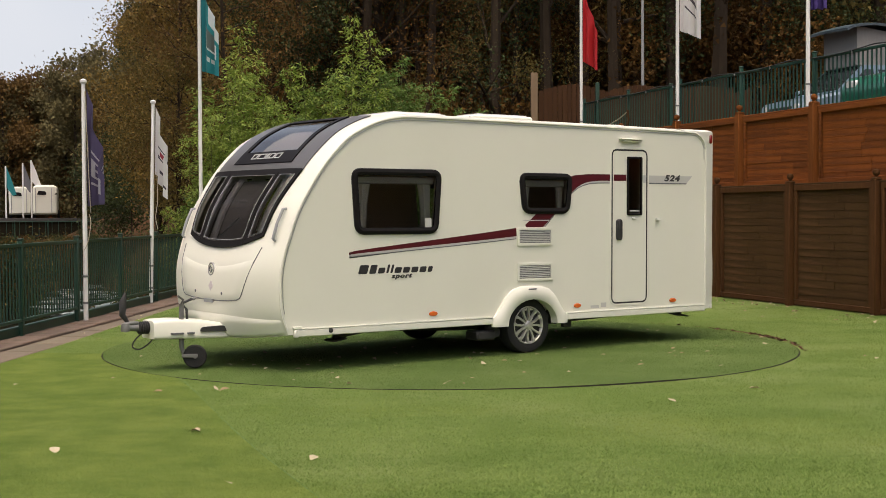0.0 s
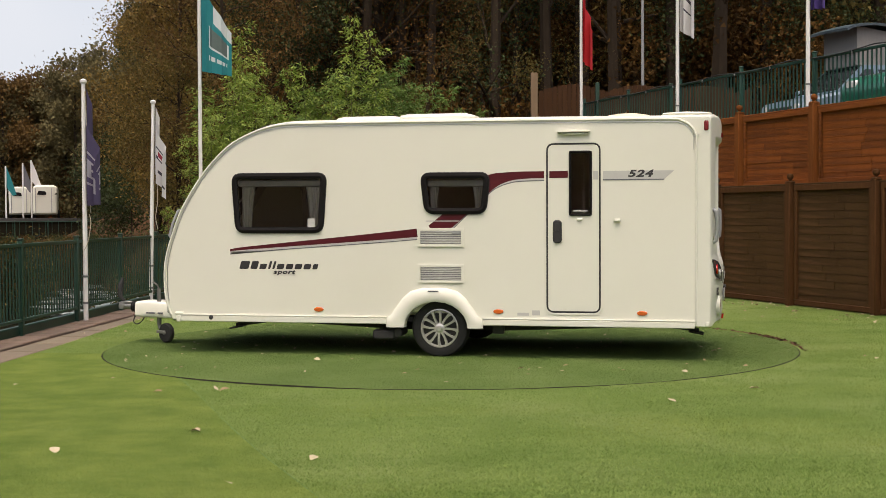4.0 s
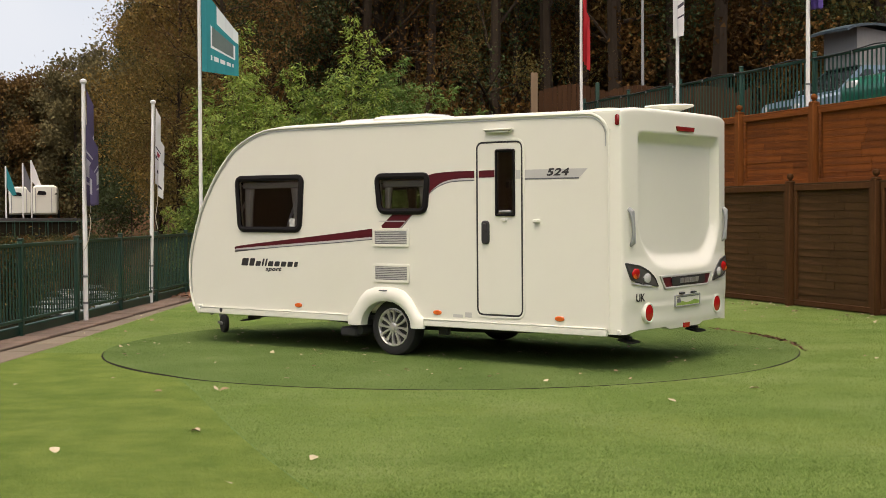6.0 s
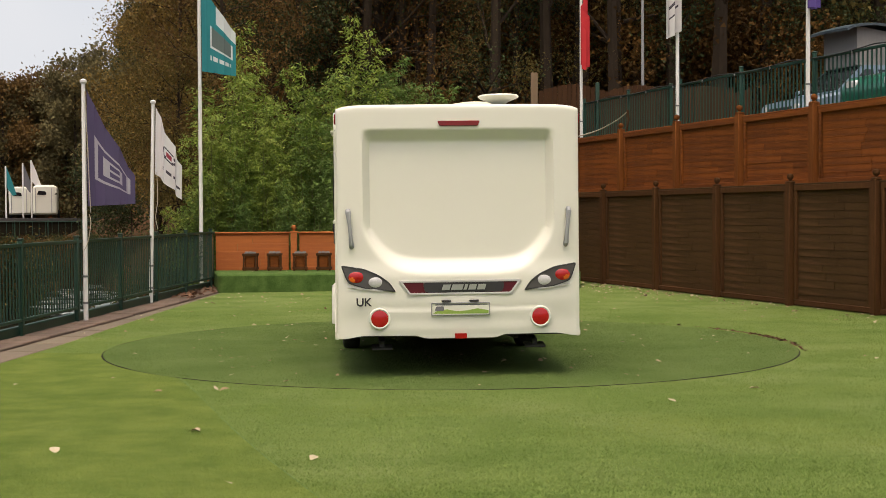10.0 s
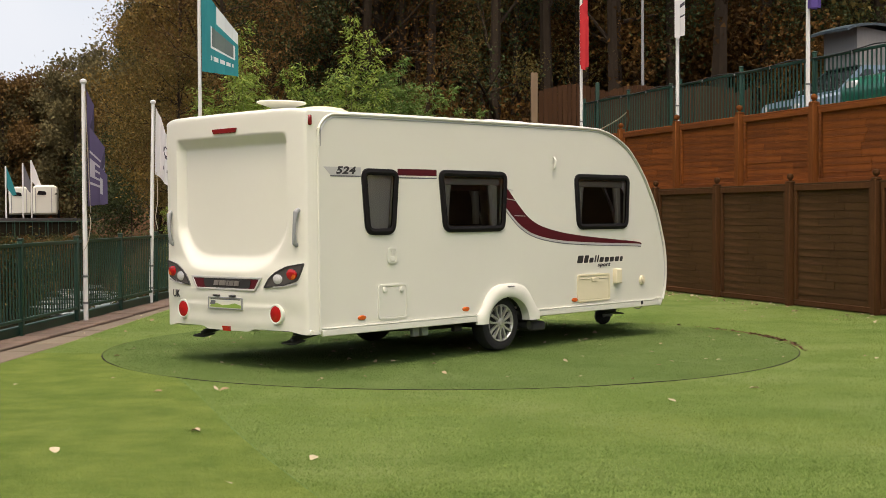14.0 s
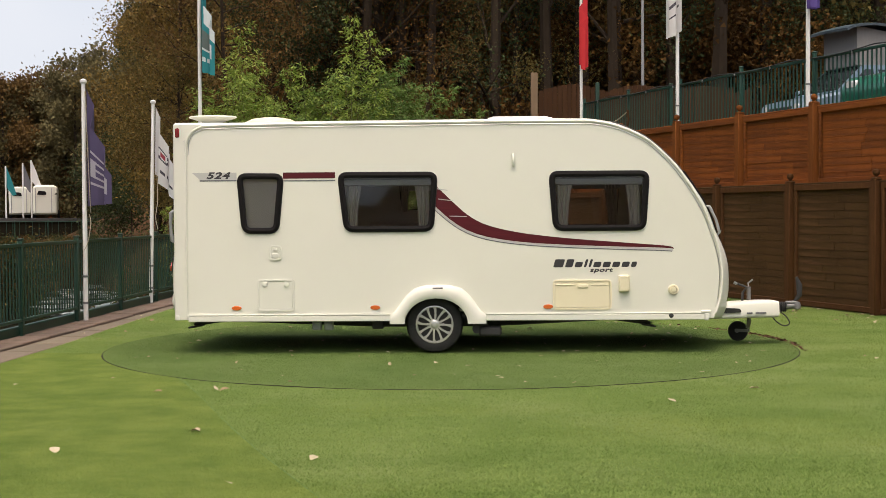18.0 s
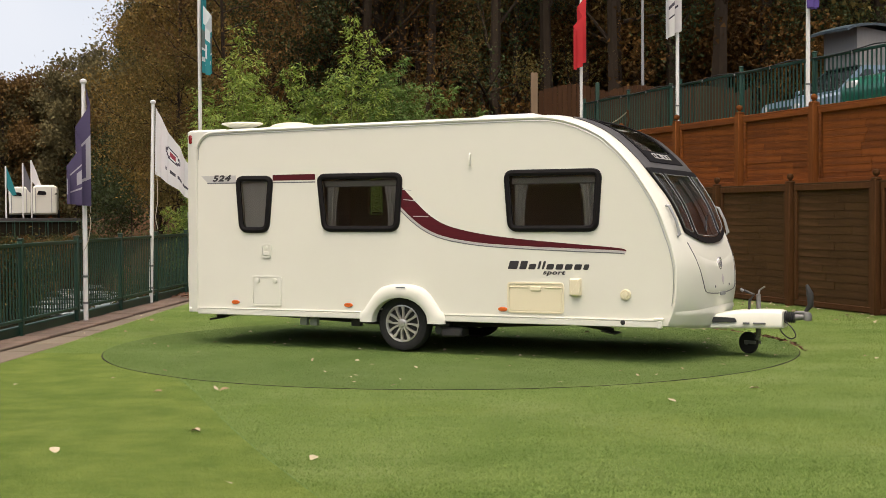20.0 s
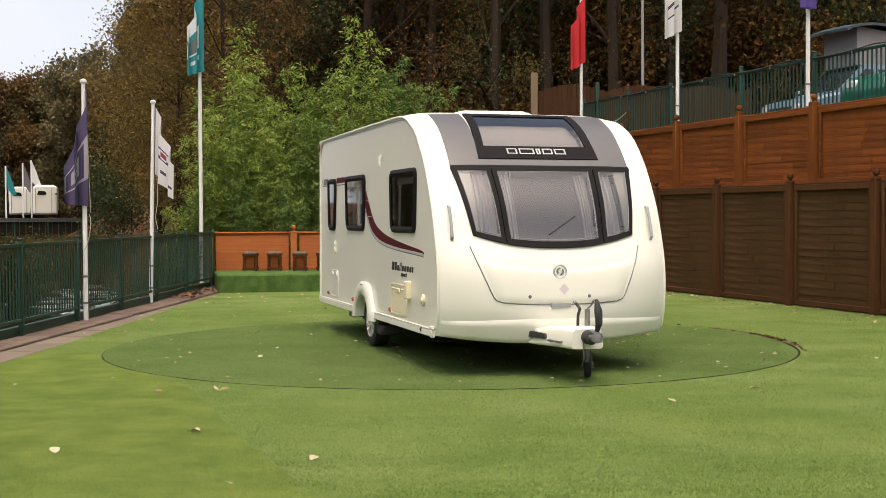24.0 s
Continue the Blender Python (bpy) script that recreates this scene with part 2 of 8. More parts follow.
M_CARGLASS = material("car_window_glass", (0.02, 0.025, 0.028), (0.03, 0.035, 0.04), rough=0.06)
M_ROPE = material("pale_rope", (0.5, 0.45, 0.34), (0.36, 0.32, 0.24), rough=0.9)


def let_light_through(m, share):
    """Thin leaves: part of the light that falls on them comes out behind."""
    nt = m.node_tree
    b = nt.nodes["Principled BSDF"]
    tl = nt.nodes.new("ShaderNodeBsdfTranslucent")
    mx = nt.nodes.new("ShaderNodeMixShader")
    mx.inputs[0].default_value = share
    nt.links.new(b.inputs["Base Color"].links[0].from_socket, tl.inputs[0])
    nt.links.new(b.outputs[0], mx.inputs[1])
    nt.links.new(tl.outputs[0], mx.inputs[2])
    nt.links.new(mx.outputs[0], nt.nodes["Material Output"].inputs[0])


for leaf_material in (M_LEAF_G, M_LEAF_M, M_LEAF_B, M_LEAF_O, M_LEAF_Y, M_LEAF_H, M_LEAF_R, M_LEAF_D):
    let_light_through(leaf_material, 0.22)


# ---- mesh helpers ----
def finish(bm, name, mats, sharp=38.0):
    bmesh.ops.recalc_face_normals(bm, faces=bm.faces[:])
    for f in bm.faces:
        f.smooth = True
    for e in bm.edges:
        if e.calc_face_angle(0.0) > radians(sharp):
            e.smooth = False
    me = bpy.data.meshes.new(name)
    bm.to_mesh(me)
    bm.free()
    for m in (mats if isinstance(mats, (list, tuple)) else [mats]):
        me.materials.append(m)
    return me


def part(name, bm, mat, parent=None, label="", sharp=38.0):
    """One mesh object under a thing or a part."""
    me = bm if isinstance(bm, bpy.types.Mesh) else finish(bm, name, mat, sharp)
    ob = new(name, me)
    ob.parent = parent
    if label:
        tagged(ob, label)
    return ob


def face_out(ob, d):
    """Turns a sheet so that its faces look along d."""
    me = ob.data
    if sum(p.normal.dot(d) * p.area for p in me.polygons) < 0:
        me.flip_normals()
    return ob


def thing(name, label, category, m=None, group="", kind=""):
    ob = new(name)
    ob.empty_display_size = 0.2
    if m is not None:
        ob.matrix_basis = m
    return tagged(ob, label, category, group, kind)


def box(bm, c, s, bevel=0.0, m=None, seg=1):
    r = bmesh.ops.create_cube(bm, size=1.0, matrix=Matrix.LocRotScale(Vector(c), None, Vector(s)))
    vs = r["verts"]
    if bevel:
        es = list({e for v in vs for e in v.link_edges})
        r2 = bmesh.ops.bevel(bm, geom=es, offset=bevel, segments=seg, profile=0.5, affect="EDGES")
        vs = list({v for f in r2["faces"] for v in f.verts} | {v for v in vs if v.is_valid})
    if m is not None:
        bmesh.ops.transform(bm, matrix=m, verts=vs)
    return vs


def frame_of(d):
    d = d.normalized()
    a = d.orthogonal().normalized()
    return a, d.cross(a)


def tube(bm, pts, r, seg=8, cap=True):
    """A round bar along points; r is a number or one for each point."""
    pts = [Vector(p) for p in pts]
    rs = r if isinstance(r, (list, tuple)) else [r] * len(pts)
    a, b = frame_of(pts[1] - pts[0])
    rings = []
    for i, p in enumerate(pts):
        d = (pts[min(i + 1, len(pts) - 1)] - pts[max(i - 1, 0)]).normalized()
        a = (a - d * a.dot(d)).normalized()
        b = d.cross(a)
        rings.append([bm.verts.new(p + rs[i] * (math.cos(k * math.tau / seg) * a + math.sin(k * math.tau / seg) * b)) for k in range(seg)])
    for q, w in zip(rings, rings[1:]):
        for k in range(seg):
            bm.faces.new((q[k], q[(k + 1) % seg], w[(k + 1) % seg], w[k]))
    if cap:
        bm.faces.new(rings[0][::-1])
        bm.faces.new(rings[-1])


def lathe(bm, prof, m, seg=24, cap=True):
    """Turns (radius, height) round z, then places by m."""
    rings = []
    for r, h in prof:
        rings.append([bm.verts.new(m @ Vector((r * math.cos(k * math.tau / seg), r * math.sin(k * math.tau / seg), h))) for k in range(seg)])
    for q, w in zip(rings, rings[1:]):
        for k in range(seg):
            bm.faces.new((q[k], q[(k + 1) % seg], w[(k + 1) % seg], w[k]))
    if cap:
        bm.faces.new(rings[0][::-1])
        bm.faces.new(rings[-1])


def rounded(pts, r, n=4):
    """A polygon with its corners rounded; r is a number or one for each corner."""
    out, k = [], len(pts)
    for i in range(k):
        p, a, b = Vector(pts[i]), Vector(pts[i - 1]), Vector(pts[(i + 1) % k])
        rr = r[i] if isinstance(r, (list, tuple)) else r
        da, db = (a - p).normalized(), (b - p).normalized()
        t = min(rr, (a - p).length * 0.49, (b - p).length * 0.49)
        for j in range(n + 1):
            s = j / n
            q0, q1 = p + da * t * (1 - s), p + db * t * s
            out.append(tuple(q0.lerp(q1, s)))
    return out


def grow(pts, d):
    """A polygon moved outward by d (about its centre line normals)."""
    k = len(pts)
    area = sum(pts[i - 1][0] * pts[i][1] - pts[i][0] * pts[i - 1][1] for i in range(k))
    sg = 1 if area > 0 else -1
    out = []
    for i in range(k):
        a, b = Vector(pts[i - 1]), Vector(pts[(i + 1) % k])
        t = (b - a).normalized()
        out.append((pts[i][0] + sg * d * t.y, pts[i][1] - sg * d * t.x))
    return out


def slab(bm, poly, put, d0, d1, bevel=0.0):
    """A plate with the outline poly, from depth d0 to d1; put(a, b, d) gives the place."""
    lo = [bm.verts.new(put(a, b, d0)) for a, b in poly]
    k = len(poly)
    if bevel:
        mid = [bm.verts.new(put(a, b, d1 - (bevel if d1 > d0 else -bevel))) for a, b in poly]
        inner = grow(poly, -bevel)
        hi = [bm.verts.new(put(a, b, d1)) for a, b in inner]
        rows = [lo, mid, hi]
    else:
        hi = [bm.verts.new(put(a, b, d1)) for a, b in poly]
        rows = [lo, hi]
    for q, w in zip(rows, rows[1:]):
        for i in range(k):
            bm.faces.new((q[i], q[(i + 1) % k], w[(i + 1) % k], w[i]))
    bm.faces.new(rows[-1])
    bm.faces.new(lo[::-1])


def ring_slab(bm, outer, inner, put, d0, d1, lift=0.0):
    """A frame between two outlines of the same number of points."""
    k = len(outer)
    mid = [((a[0] + b[0]) / 2, (a[1] + b[1]) / 2) for a, b in zip(outer, inner)]
    loops = [[bm.verts.new(put(a, b, d)) for a, b in pl] for pl, d in ((outer, d0), (outer, d1), (mid, d1 + lift), (inner, d1), (inner, d0))]
    for i in range(5):
        q, w = loops[i], loops[(i + 1) % 5]
        for j in range(k):
            bm.faces.new((q[j], q[(j + 1) % k], w[(j + 1) % k], w[j]))


from mathutils.geometry import delaunay_2d_cdt


def sheet(bm, loops, put, d):
    """A flat face with holes; loops[0] is the outline."""
    pts, edges = [], []
    for lp in loops:
        n, k = len(pts), len(lp)
        pts += [Vector((a, b)) for a, b in lp]
        edges += [(n + i, n + (i + 1) % k) for i in range(k)]
    out = delaunay_2d_cdt(pts, edges, [], 0, 1e-6)
    vs = [bm.verts.new(put(p.x, p.y, d)) for p in out[0]]
    for tri in out[2]:
        c = (out[0][tri[0]] + out[0][tri[1]] + out[0][tri[2]]) / 3
        inside = False
        for i, j in edges:
            p, q = pts[i], pts[j]
            if (p.y > c.y) != (q.y > c.y) and c.x < p.x + (q.x - p.x) * (c.y - p.y) / (q.y - p.y):
                inside = not inside
        if inside:
            bm.faces.new([vs[k] for k in tri])
    for v in vs:
        if not v.link_faces:
            bm.verts.remove(v)


def clip(poly, keep):
    """The part of a polygon where keep(a, b) is positive."""
    out = []
    for p, q in zip(poly, poly[1:] + poly[:1]):
        kp, kq = keep(*p), keep(*q)
        if kp > 0:
            out.append(p)
        if (kp > 0) != (kq > 0):
            t = kp / (kp - kq)
            out.append((p[0] + (q[0] - p[0]) * t, p[1] + (q[1] - p[1]) * t))
    return out


def ribbon(bm, pts, put, d0, d1, side=0.0, keep=None):
    """A band along (a, b, half width); side shifts it across."""
    up, lo = [], []
    for i, (a, b, w) in enumerate(pts):
        p, q = pts[max(i - 1, 0)], pts[min(i + 1, len(pts) - 1)]
        t = Vector((q[0] - p[0], q[1] - p[1])).normalized()
        n = Vector((-t.y, t.x))
        up.append((a + n.x * (w + side), b + n.y * (w + side)))
        lo.append((a + n.x * (side - w), b + n.y * (side - w)))
    poly = up + lo[::-1]
    slab(bm, clip(poly, keep) if keep else poly, put, d0, d1)


def smooth_path(pts, n=4):
    """Catmull-Rom through rows of numbers."""
    out = []
    for i in range(len(pts) - 1):
        p0, p1, p2, p3 = (np.array(pts[max(0, min(len(pts) - 1, i + k))]) for k in (-1, 0, 1, 2))
        for j in range(n):
            t = j / n
            out.append(tuple(0.5 * (2 * p1 + (p2 - p0) * t + (2 * p0 - 5 * p1 + 4 * p2 - p3) * t * t + (3 * p1 - p0 - 3 * p2 + p3) * t ** 3)))
    out.append(tuple(pts[-1]))
    return out


def ease(a, b, x):
    t = max(0.0, min(1.0, (x - a) / (b - a)))
    return t * t * (3 - 2 * t)


# ---- the caravan, in its own space: x forward, y to its left, turning about the origin ----
YM, HW = 0.155, 1.1
SIDE = {1: YM + HW, -1: YM - HW}
EDGE = [(2.775, 0.36), (2.842, 0.55), (2.862, 0.75), (2.857, 0.93), (2.822, 1.10), (2.772, 1.25), (2.675, 1.50), (2.535, 1.735), (2.375, 1.955),
        (2.165, 2.165), (2.01, 2.268), (1.79, 2.362), (1.57, 2.412), (1.33, 2.425), (0.5, 2.425), (-0.5, 2.42), (-1.5, 2.415), (-2.45, 2.405), (-2.60, 2.39), (-2.70, 2.33), (-2.745, 2.24), (-2.755, 2.10), (-2.755, 0.39)]
TOP = EDGE[:18]


def side_put(s):
    return lambda a, b, d: (a, SIDE[s] + s * d, b)


FRONT = smooth_path(TOP, 5)
FLEN = [0.0]
for p_, q_ in zip(FRONT, FRONT[1:]):
    FLEN.append(FLEN[-1] + math.hypot(q_[0] - p_[0], q_[1] - p_[1]))


def front_at(a, u, lift=0.0):
    """A place on the roof and nose: a metres along the edge line from the bottom of the nose, u across (-1 to 1)."""
    x, z = float(np.interp(a, FLEN, [p[0] for p in FRONT])), float(np.interp(a, FLEN, [p[1] for p in FRONT]))
    e = 0.02
    x2, z2 = float(np.interp(a + e, FLEN, [p[0] for p in FRONT])), float(np.interp(a + e, FLEN, [p[1] for p in FRONT]))
    x1, z1 = float(np.interp(a - e, FLEN, [p[0] for p in FRONT])), float(np.interp(a - e, FLEN, [p[1] for p in FRONT]))
    t = Vector((x2 - x1, z2 - z1)).normalized()
    n = Vector((t.y, -t.x))
    bulge = float(np.interp(a, [0, 0.3, 0.6, 0.9, 1.2, 1.6, 2.0, 2.5, 3.2, 9], [0.205, 0.180, 0.138, 0.082, 0.078, 0.062, 0.050, 0.055, 0.055, 0.055]))
    power = float(np.interp(a, [0, 0.6, 1.1, 2.2, 2.9, 9], [2.3, 5.5, 7.5, 8.0, 8.0, 10.0]))
    k = bulge * (1 - abs(u) ** power) + lift
    return Vector((x + n.x * k, YM + u * HW, z + n.y * k))


def along(z):
    """Metres along the nose at a height."""
    i = next(i for i in range(len(FRONT) - 1) if FRONT[i + 1][1] >= z)
    t = (z - FRONT[i][1]) / (FRONT[i + 1][1] - FRONT[i][1])
    return FLEN[i] + t * (FLEN[i + 1] - FLEN[i])


def nose_patch(bm, poly_rows, lift, thick, nu=10):
    """A plate that follows the nose: rows of (a, u from, u to)."""
    top, bot = [], []
    for a, u0, u1 in poly_rows:
        us = [u0 + (u1 - u0) * k / nu for k in range(nu + 1)]
        top.append([bm.verts.new(front_at(a, u, lift + thick)) for u in us])
        bot.append([bm.verts.new(front_at(a, u, lift)) for u in us])
    nr = len(poly_rows)
    for i in range(nr - 1):
        for k in range(nu):
            bm.faces.new((top[i][k], top[i][k + 1], top[i + 1][k + 1], top[i + 1][k]))
    rim = [(0, k) for k in range(nu)] + [(i, nu) for i in range(nr - 1)] + [(nr - 1, k) for k in range(nu, 0, -1)] + [(i, 0) for i in range(nr - 1, 0, -1)]
    for q, w in zip(rim, rim[1:] + rim[:1]):
        bm.faces.new((top[q[0]][q[1]], bot[q[0]][q[1]], bot[w[0]][w[1]], top[w[0]][w[1]]))


A_WB, A_WT = 0.775, 1.585
A_FB, A_FT = 1.605, along(2.37) + 0.05
A_SB, A_ST = 1.70, along(2.37) + 0.02


def win_low(u):
    """The curved lower edge of the front windows."""
    return A_WB + 0.135 * abs(u / 0.72) ** 2.4


def build_caravan():
    van = thing("touring_caravan", "cream white touring caravan with maroon side stripes parked on the turntable", "caravan")

    # nose and roof shell, open behind the front windows and the skylight
    bm = bmesh.new()
    na, nu = 74, 40
    avals = [FLEN[-1] * (i / na) ** 1.25 for i in range(na + 1)]
    uvals = [math.sin(-math.pi / 2 + math.pi * k / nu) for k in range(nu + 1)]
    grid = [[bm.verts.new(front_at(a, u)) for u in uvals] for a in avals]
    for i in range(na):
        for k in range(nu):
            ac, uc = (avals[i] + avals[i + 1]) / 2, (uvals[k] + uvals[k + 1]) / 2
            if win_low(uc) + 0.05 < ac < A_WT - 0.05 and abs(uc) < 0.67:
                continue
            if A_SB + 0.12 < ac < A_ST - 0.06 and abs(uc) < 0.45:
                continue
            bm.faces.new((grid[i][k], grid[i][k + 1], grid[i + 1][k + 1], grid[i + 1][k]))
    part("roof_and_nose", bm, M_WHITE, van, "glossy white moulded nose and roof")

    # side panels with window openings
    wins = {
        1: [[(2.09, 1.910), (1.037, 1.910), (1.082, 1.284), (2.046, 1.284)], [(0.035, 1.898), (-0.694, 1.896), (-0.650, 1.477), (-0.013, 1.479)], [(-1.497, 2.104), (-1.728, 2.104), (-1.728, 1.454), (-1.497, 1.454)]],
        -1: [[(2.110, 1.899), (1.060, 1.900), (1.108, 1.281), (2.069, 1.280)], [(-0.104, 1.902), (-1.156, 1.905), (-1.086, 1.282), (-0.153, 1.281)], [(-1.722, 1.895), (-2.218, 1.902), (-2.164, 1.272), (-1.781, 1.271)]],
    }
    outline = smooth_path(EDGE, 3)
    for s in (1, -1):
        put = side_put(s)
        bm = bmesh.new()
        holes = [grow(rounded(w, 0.05, 3), -0.05 if i < 2 or s < 0 else -0.015) for i, w in enumerate(wins[s])]
        notch = [(-0.125 - 0.345 * math.cos(q_ * math.pi / 12), 0.36 + 0.255 * math.sin(q_ * math.pi / 12)) for q_ in range(13)]
        cut = outline + [(-0.60, 0.362)] + notch + [(0.40, 0.36)]
        sheet(bm, [cut] + holes, put, 0.0)
        sheet(bm, [cut] + holes, put, -0.03)
        for h in holes:
            q = [bm.verts.new(put(a, b, 0.0)) for a, b in h]
            w = [bm.verts.new(put(a, b, -0.03)) for a, b in h]
            for i in range(len(h)):
                bm.faces.new((q[i], q[(i + 1) % len(h)], w[(i + 1) % len(h)], w[i]))
        bmesh.ops.remove_doubles(bm, verts=bm.verts[:], dist=0.0004)
        panel = part("side_panel", bm, M_BODY, van, "flat cream painted side wall")
        panel.data.shade_flat()
        # awning rail along the edge
        bm = bmesh.new()
        tube(bm, [put(a, b, 0.004) for a, b in outline[1:]], 0.013, 6)
        part("awning_rail", bm, M_WHITE, van)
        bm = bmesh.new()
        tube(bm, [put(a, b, 0.004) for a, b in grow(outline + [(0, 0.36)], -0.028)[3:-4]], 0.0045, 5)
        part("trim_strip", bm, M_ALU, van, "thin grey aluminium trim line")
        # skirt rail
        for x0, x1 in ((0.36, 2.70), (-2.74, -0.61)):
            bm = bmesh.new()
            box(bm, ((x0 + x1) / 2, SIDE[s] + s * 0.008, 0.372), (x1 - x0, 0.03, 0.062), 0.006)
            box(bm, ((x0 + x1) / 2, SIDE[s] + s * 0.014, 0.412), (x1 - x0, 0.022, 0.014), 0.004)
            part("skirt_rail", bm, M_WHITE, van, "white aluminium skirt rail")
        bm = bmesh.new()
        box(bm, (2.70, SIDE[s] + s * 0.012, 0.372), (0.05, 0.04, 0.075), 0.008)
        box(bm, (2.69, SIDE[s] + s * 0.016, 0.425), (0.10, 0.03, 0.03), 0.008)
        part("skirt_end_cap", bm, M_WHITE, van)
        # windows
        for i, w in enumerate(wins[s]):
            if s == 1 and i == 2:
                continue
            bm = bmesh.new()
            o = rounded(w, 0.105, 6)
            ring_slab(bm, o, grow(o, -0.058), put, 0.001, 0.020, 0.010)
            win = part("window", bm, M_BLACKGLOSS, van, "black-framed smoked acrylic window")
            bm = bmesh.new()
            inn = grow(o, -0.052)
            sheet(bm, [inn], put, 0.016)
            pane = face_out(part("pane", bm, M_GLASS, win, "smoked dark pane"), Vector((0, s, 0)))
            xs, zs = [p[0] for p in w], [p[1] for p in w]
            bm = bmesh.new()
            ring_slab(bm, grow(o, 0.006), grow(o, -0.004), put, 0.0005, 0.006)
            part("rubber_seal", bm, M_SEAL, win)
            bm = bmesh.new()
            box(bm, ((min(xs) + max(xs)) / 2, SIDE[s] - s * 0.06, max(zs) - 0.105), (max(xs) - min(xs) - 0.12, 0.03, 0.075), 0.01)
            part("blind_box", bm, M_GREYPLASTIC, win)
            if s == -1 and i == 2:
                bm = bmesh.new()
                slab(bm, grow(o, -0.05), put, -0.045, -0.040)
                part("privacy_blind", bm, M_CURTAIN, van, "pale grey blind behind the washroom window")
            # curtains drawn back inside
            for e in (0, 1):
                bm = bmesh.new()
                xa = min(xs) + 0.09 if e == 0 else max(xs) - 0.09
                dirx = 1 if e == 0 else -1
                wid = 0.10 if max(xs) - min(xs) < 0.8 else 0.15
                rows = []
                for zi in range(7):
                    z = min(zs) + 0.03 + (max(zs) - min(zs) - 0.06) * zi / 6
                    wz = wid * (0.75 + 0.45 * (zi / 6) ** 2)
                    rows.append([bm.verts.new(put(xa + dirx * wz * k / 14, z, -0.07 + 0.018 * math.sin(k * 1.9))) for k in range(15)])
                for q, r in zip(rows, rows[1:]):
                    for k in range(14):
                        bm.faces.new((q[k], q[k + 1], r[k + 1], r[k]))
                part("curtain", bm, M_CURTAIN, van)
        # wheel arch
        cx = -0.125
        ac = -0.108
        outer = [(ac - 0.507, 0.312), (ac - 0.507, 0.36), (ac - 0.50, 0.412), (ac - 0.455, 0.438), (ac - 0.40, 0.515), (ac - 0.33, 0.612), (ac - 0.245, 0.684), (ac - 0.13, 0.715), (ac, 0.719)]
        outer = outer + [(2 * ac - a, b) for a, b in outer[-2::-1]]
        inner = []
        for a, b in outer:
            ang = math.atan2(max(b - 0.30, 0.0), a - ac)
            inner.append((ac - 0.02 + 0.332 * math.cos(ang), 0.312 + 0.268 * math.sin(ang) * (1 if b > 0.32 else 0)))
        bm = bmesh.new()
        k = len(outer)
        prof = [(0.0, 0.0), (0.0, 0.028), (0.18, 0.052), (0.5, 0.060), (0.86, 0.058), (1.0, 0.045), (1.0, -0.06)]
        loops = [[bm.verts.new(put(o[0] + (n[0] - o[0]) * f, o[1] + (n[1] - o[1]) * f, d)) for o, n in zip(outer, inner)] for f, d in prof]
        for q, r in zip(loops, loops[1:]):
            for i in range(k - 1):
                bm.faces.new((q[i], q[i + 1], r[i + 1], r[i]))
        for i0 in (0, k - 1):
            bm.faces.new([lp[i0] for lp in loops])
        arch = part("wheel_arch", bm, M_WHITE, van, "white moulded wheel arch")
        bm = bmesh.new()
        box(bm, (ac, SIDE[s] + s * 0.055, 0.688), (0.11, 0.012, 0.013), 0.003)
        part("arch_marker", bm, M_GREYLINE, arch)
        # wheel well
        bm = bmesh.new()
        arc = [(cx + 0.355 * math.cos(q_ * math.pi / 16), 0.30 + 0.335 * math.sin(q_ * math.pi / 16)) for q_ in range(17)]
        wl = [[bm.verts.new(put(a, b, d)) for a, b in arc] for d in (-0.005, -0.33)]
        for i in range(16):
            bm.faces.new((wl[0][i], wl[0][i + 1], wl[1][i + 1], wl[1][i]))
        bm.faces.new(wl[1])
        part("wheel_well", bm, M_CHASSIS, van)
        # wheel
        mw = Matrix.Translation((cx - 0.022, SIDE[s] - s * 0.062, 0.298)) @ Matrix.Rotation(radians(-90 * s), 4, "X")
        bm = bmesh.new()
        lathe(bm, [(0.200, -0.17), (0.245, -0.178), (0.283, -0.165), (0.299, -0.13), (0.301, -0.085), (0.299, -0.04), (0.283, -0.006), (0.245, 0.008), (0.203, 0.0), (0.196, -0.03)], mw, 40, cap=False)
        tyre = part("wheel", bm, M_TYRE, van, "black tyre on a silver alloy rim")
        bm = bmesh.new()
        lathe(bm, [(0.196, -0.004), (0.199, 0.004), (0.190, 0.006), (0.180, -0.004), (0.177, -0.025)], mw, 40, cap=False)
        for j in range(6):
            a0 = j * math.tau / 6 + 0.2
            def spoke(r, q, d):
                return mw @ Vector((r * math.cos(a0 + q), r * math.sin(a0 + q), d))
            for off in (-1, 1):
                slab(bm, [(0.045, off * 0.0), (0.080, off * 0.07), (0.115, off * 0.14), (0.155, off * 0.19), (0.192, off * 0.22), (0.192, off * 0.43), (0.155, off * 0.36), (0.115, off * 0.33), (0.080, off * 0.36), (0.045, off * 0.50)], spoke, -0.03, 0.004, 0.004)
        lathe(bm, [(0.055, -0.03), (0.055, -0.004), (0.048, 0.004), (0.032, 0.008), (0.03, 0.014), (0.012, 0.017)], mw, 20)
        part("rim", bm, M_RIM, tyre, "silver alloy rim with paired spokes")
        # rim barrel and drum in tyre black: shade between the spokes put into colour
        bm = bmesh.new()
        lathe(bm, [(0.177, -0.025), (0.172, -0.05), (0.170, -0.09), (0.05, -0.07)], mw, 24)
        part("brake_drum", bm, M_TYRE, tyre)
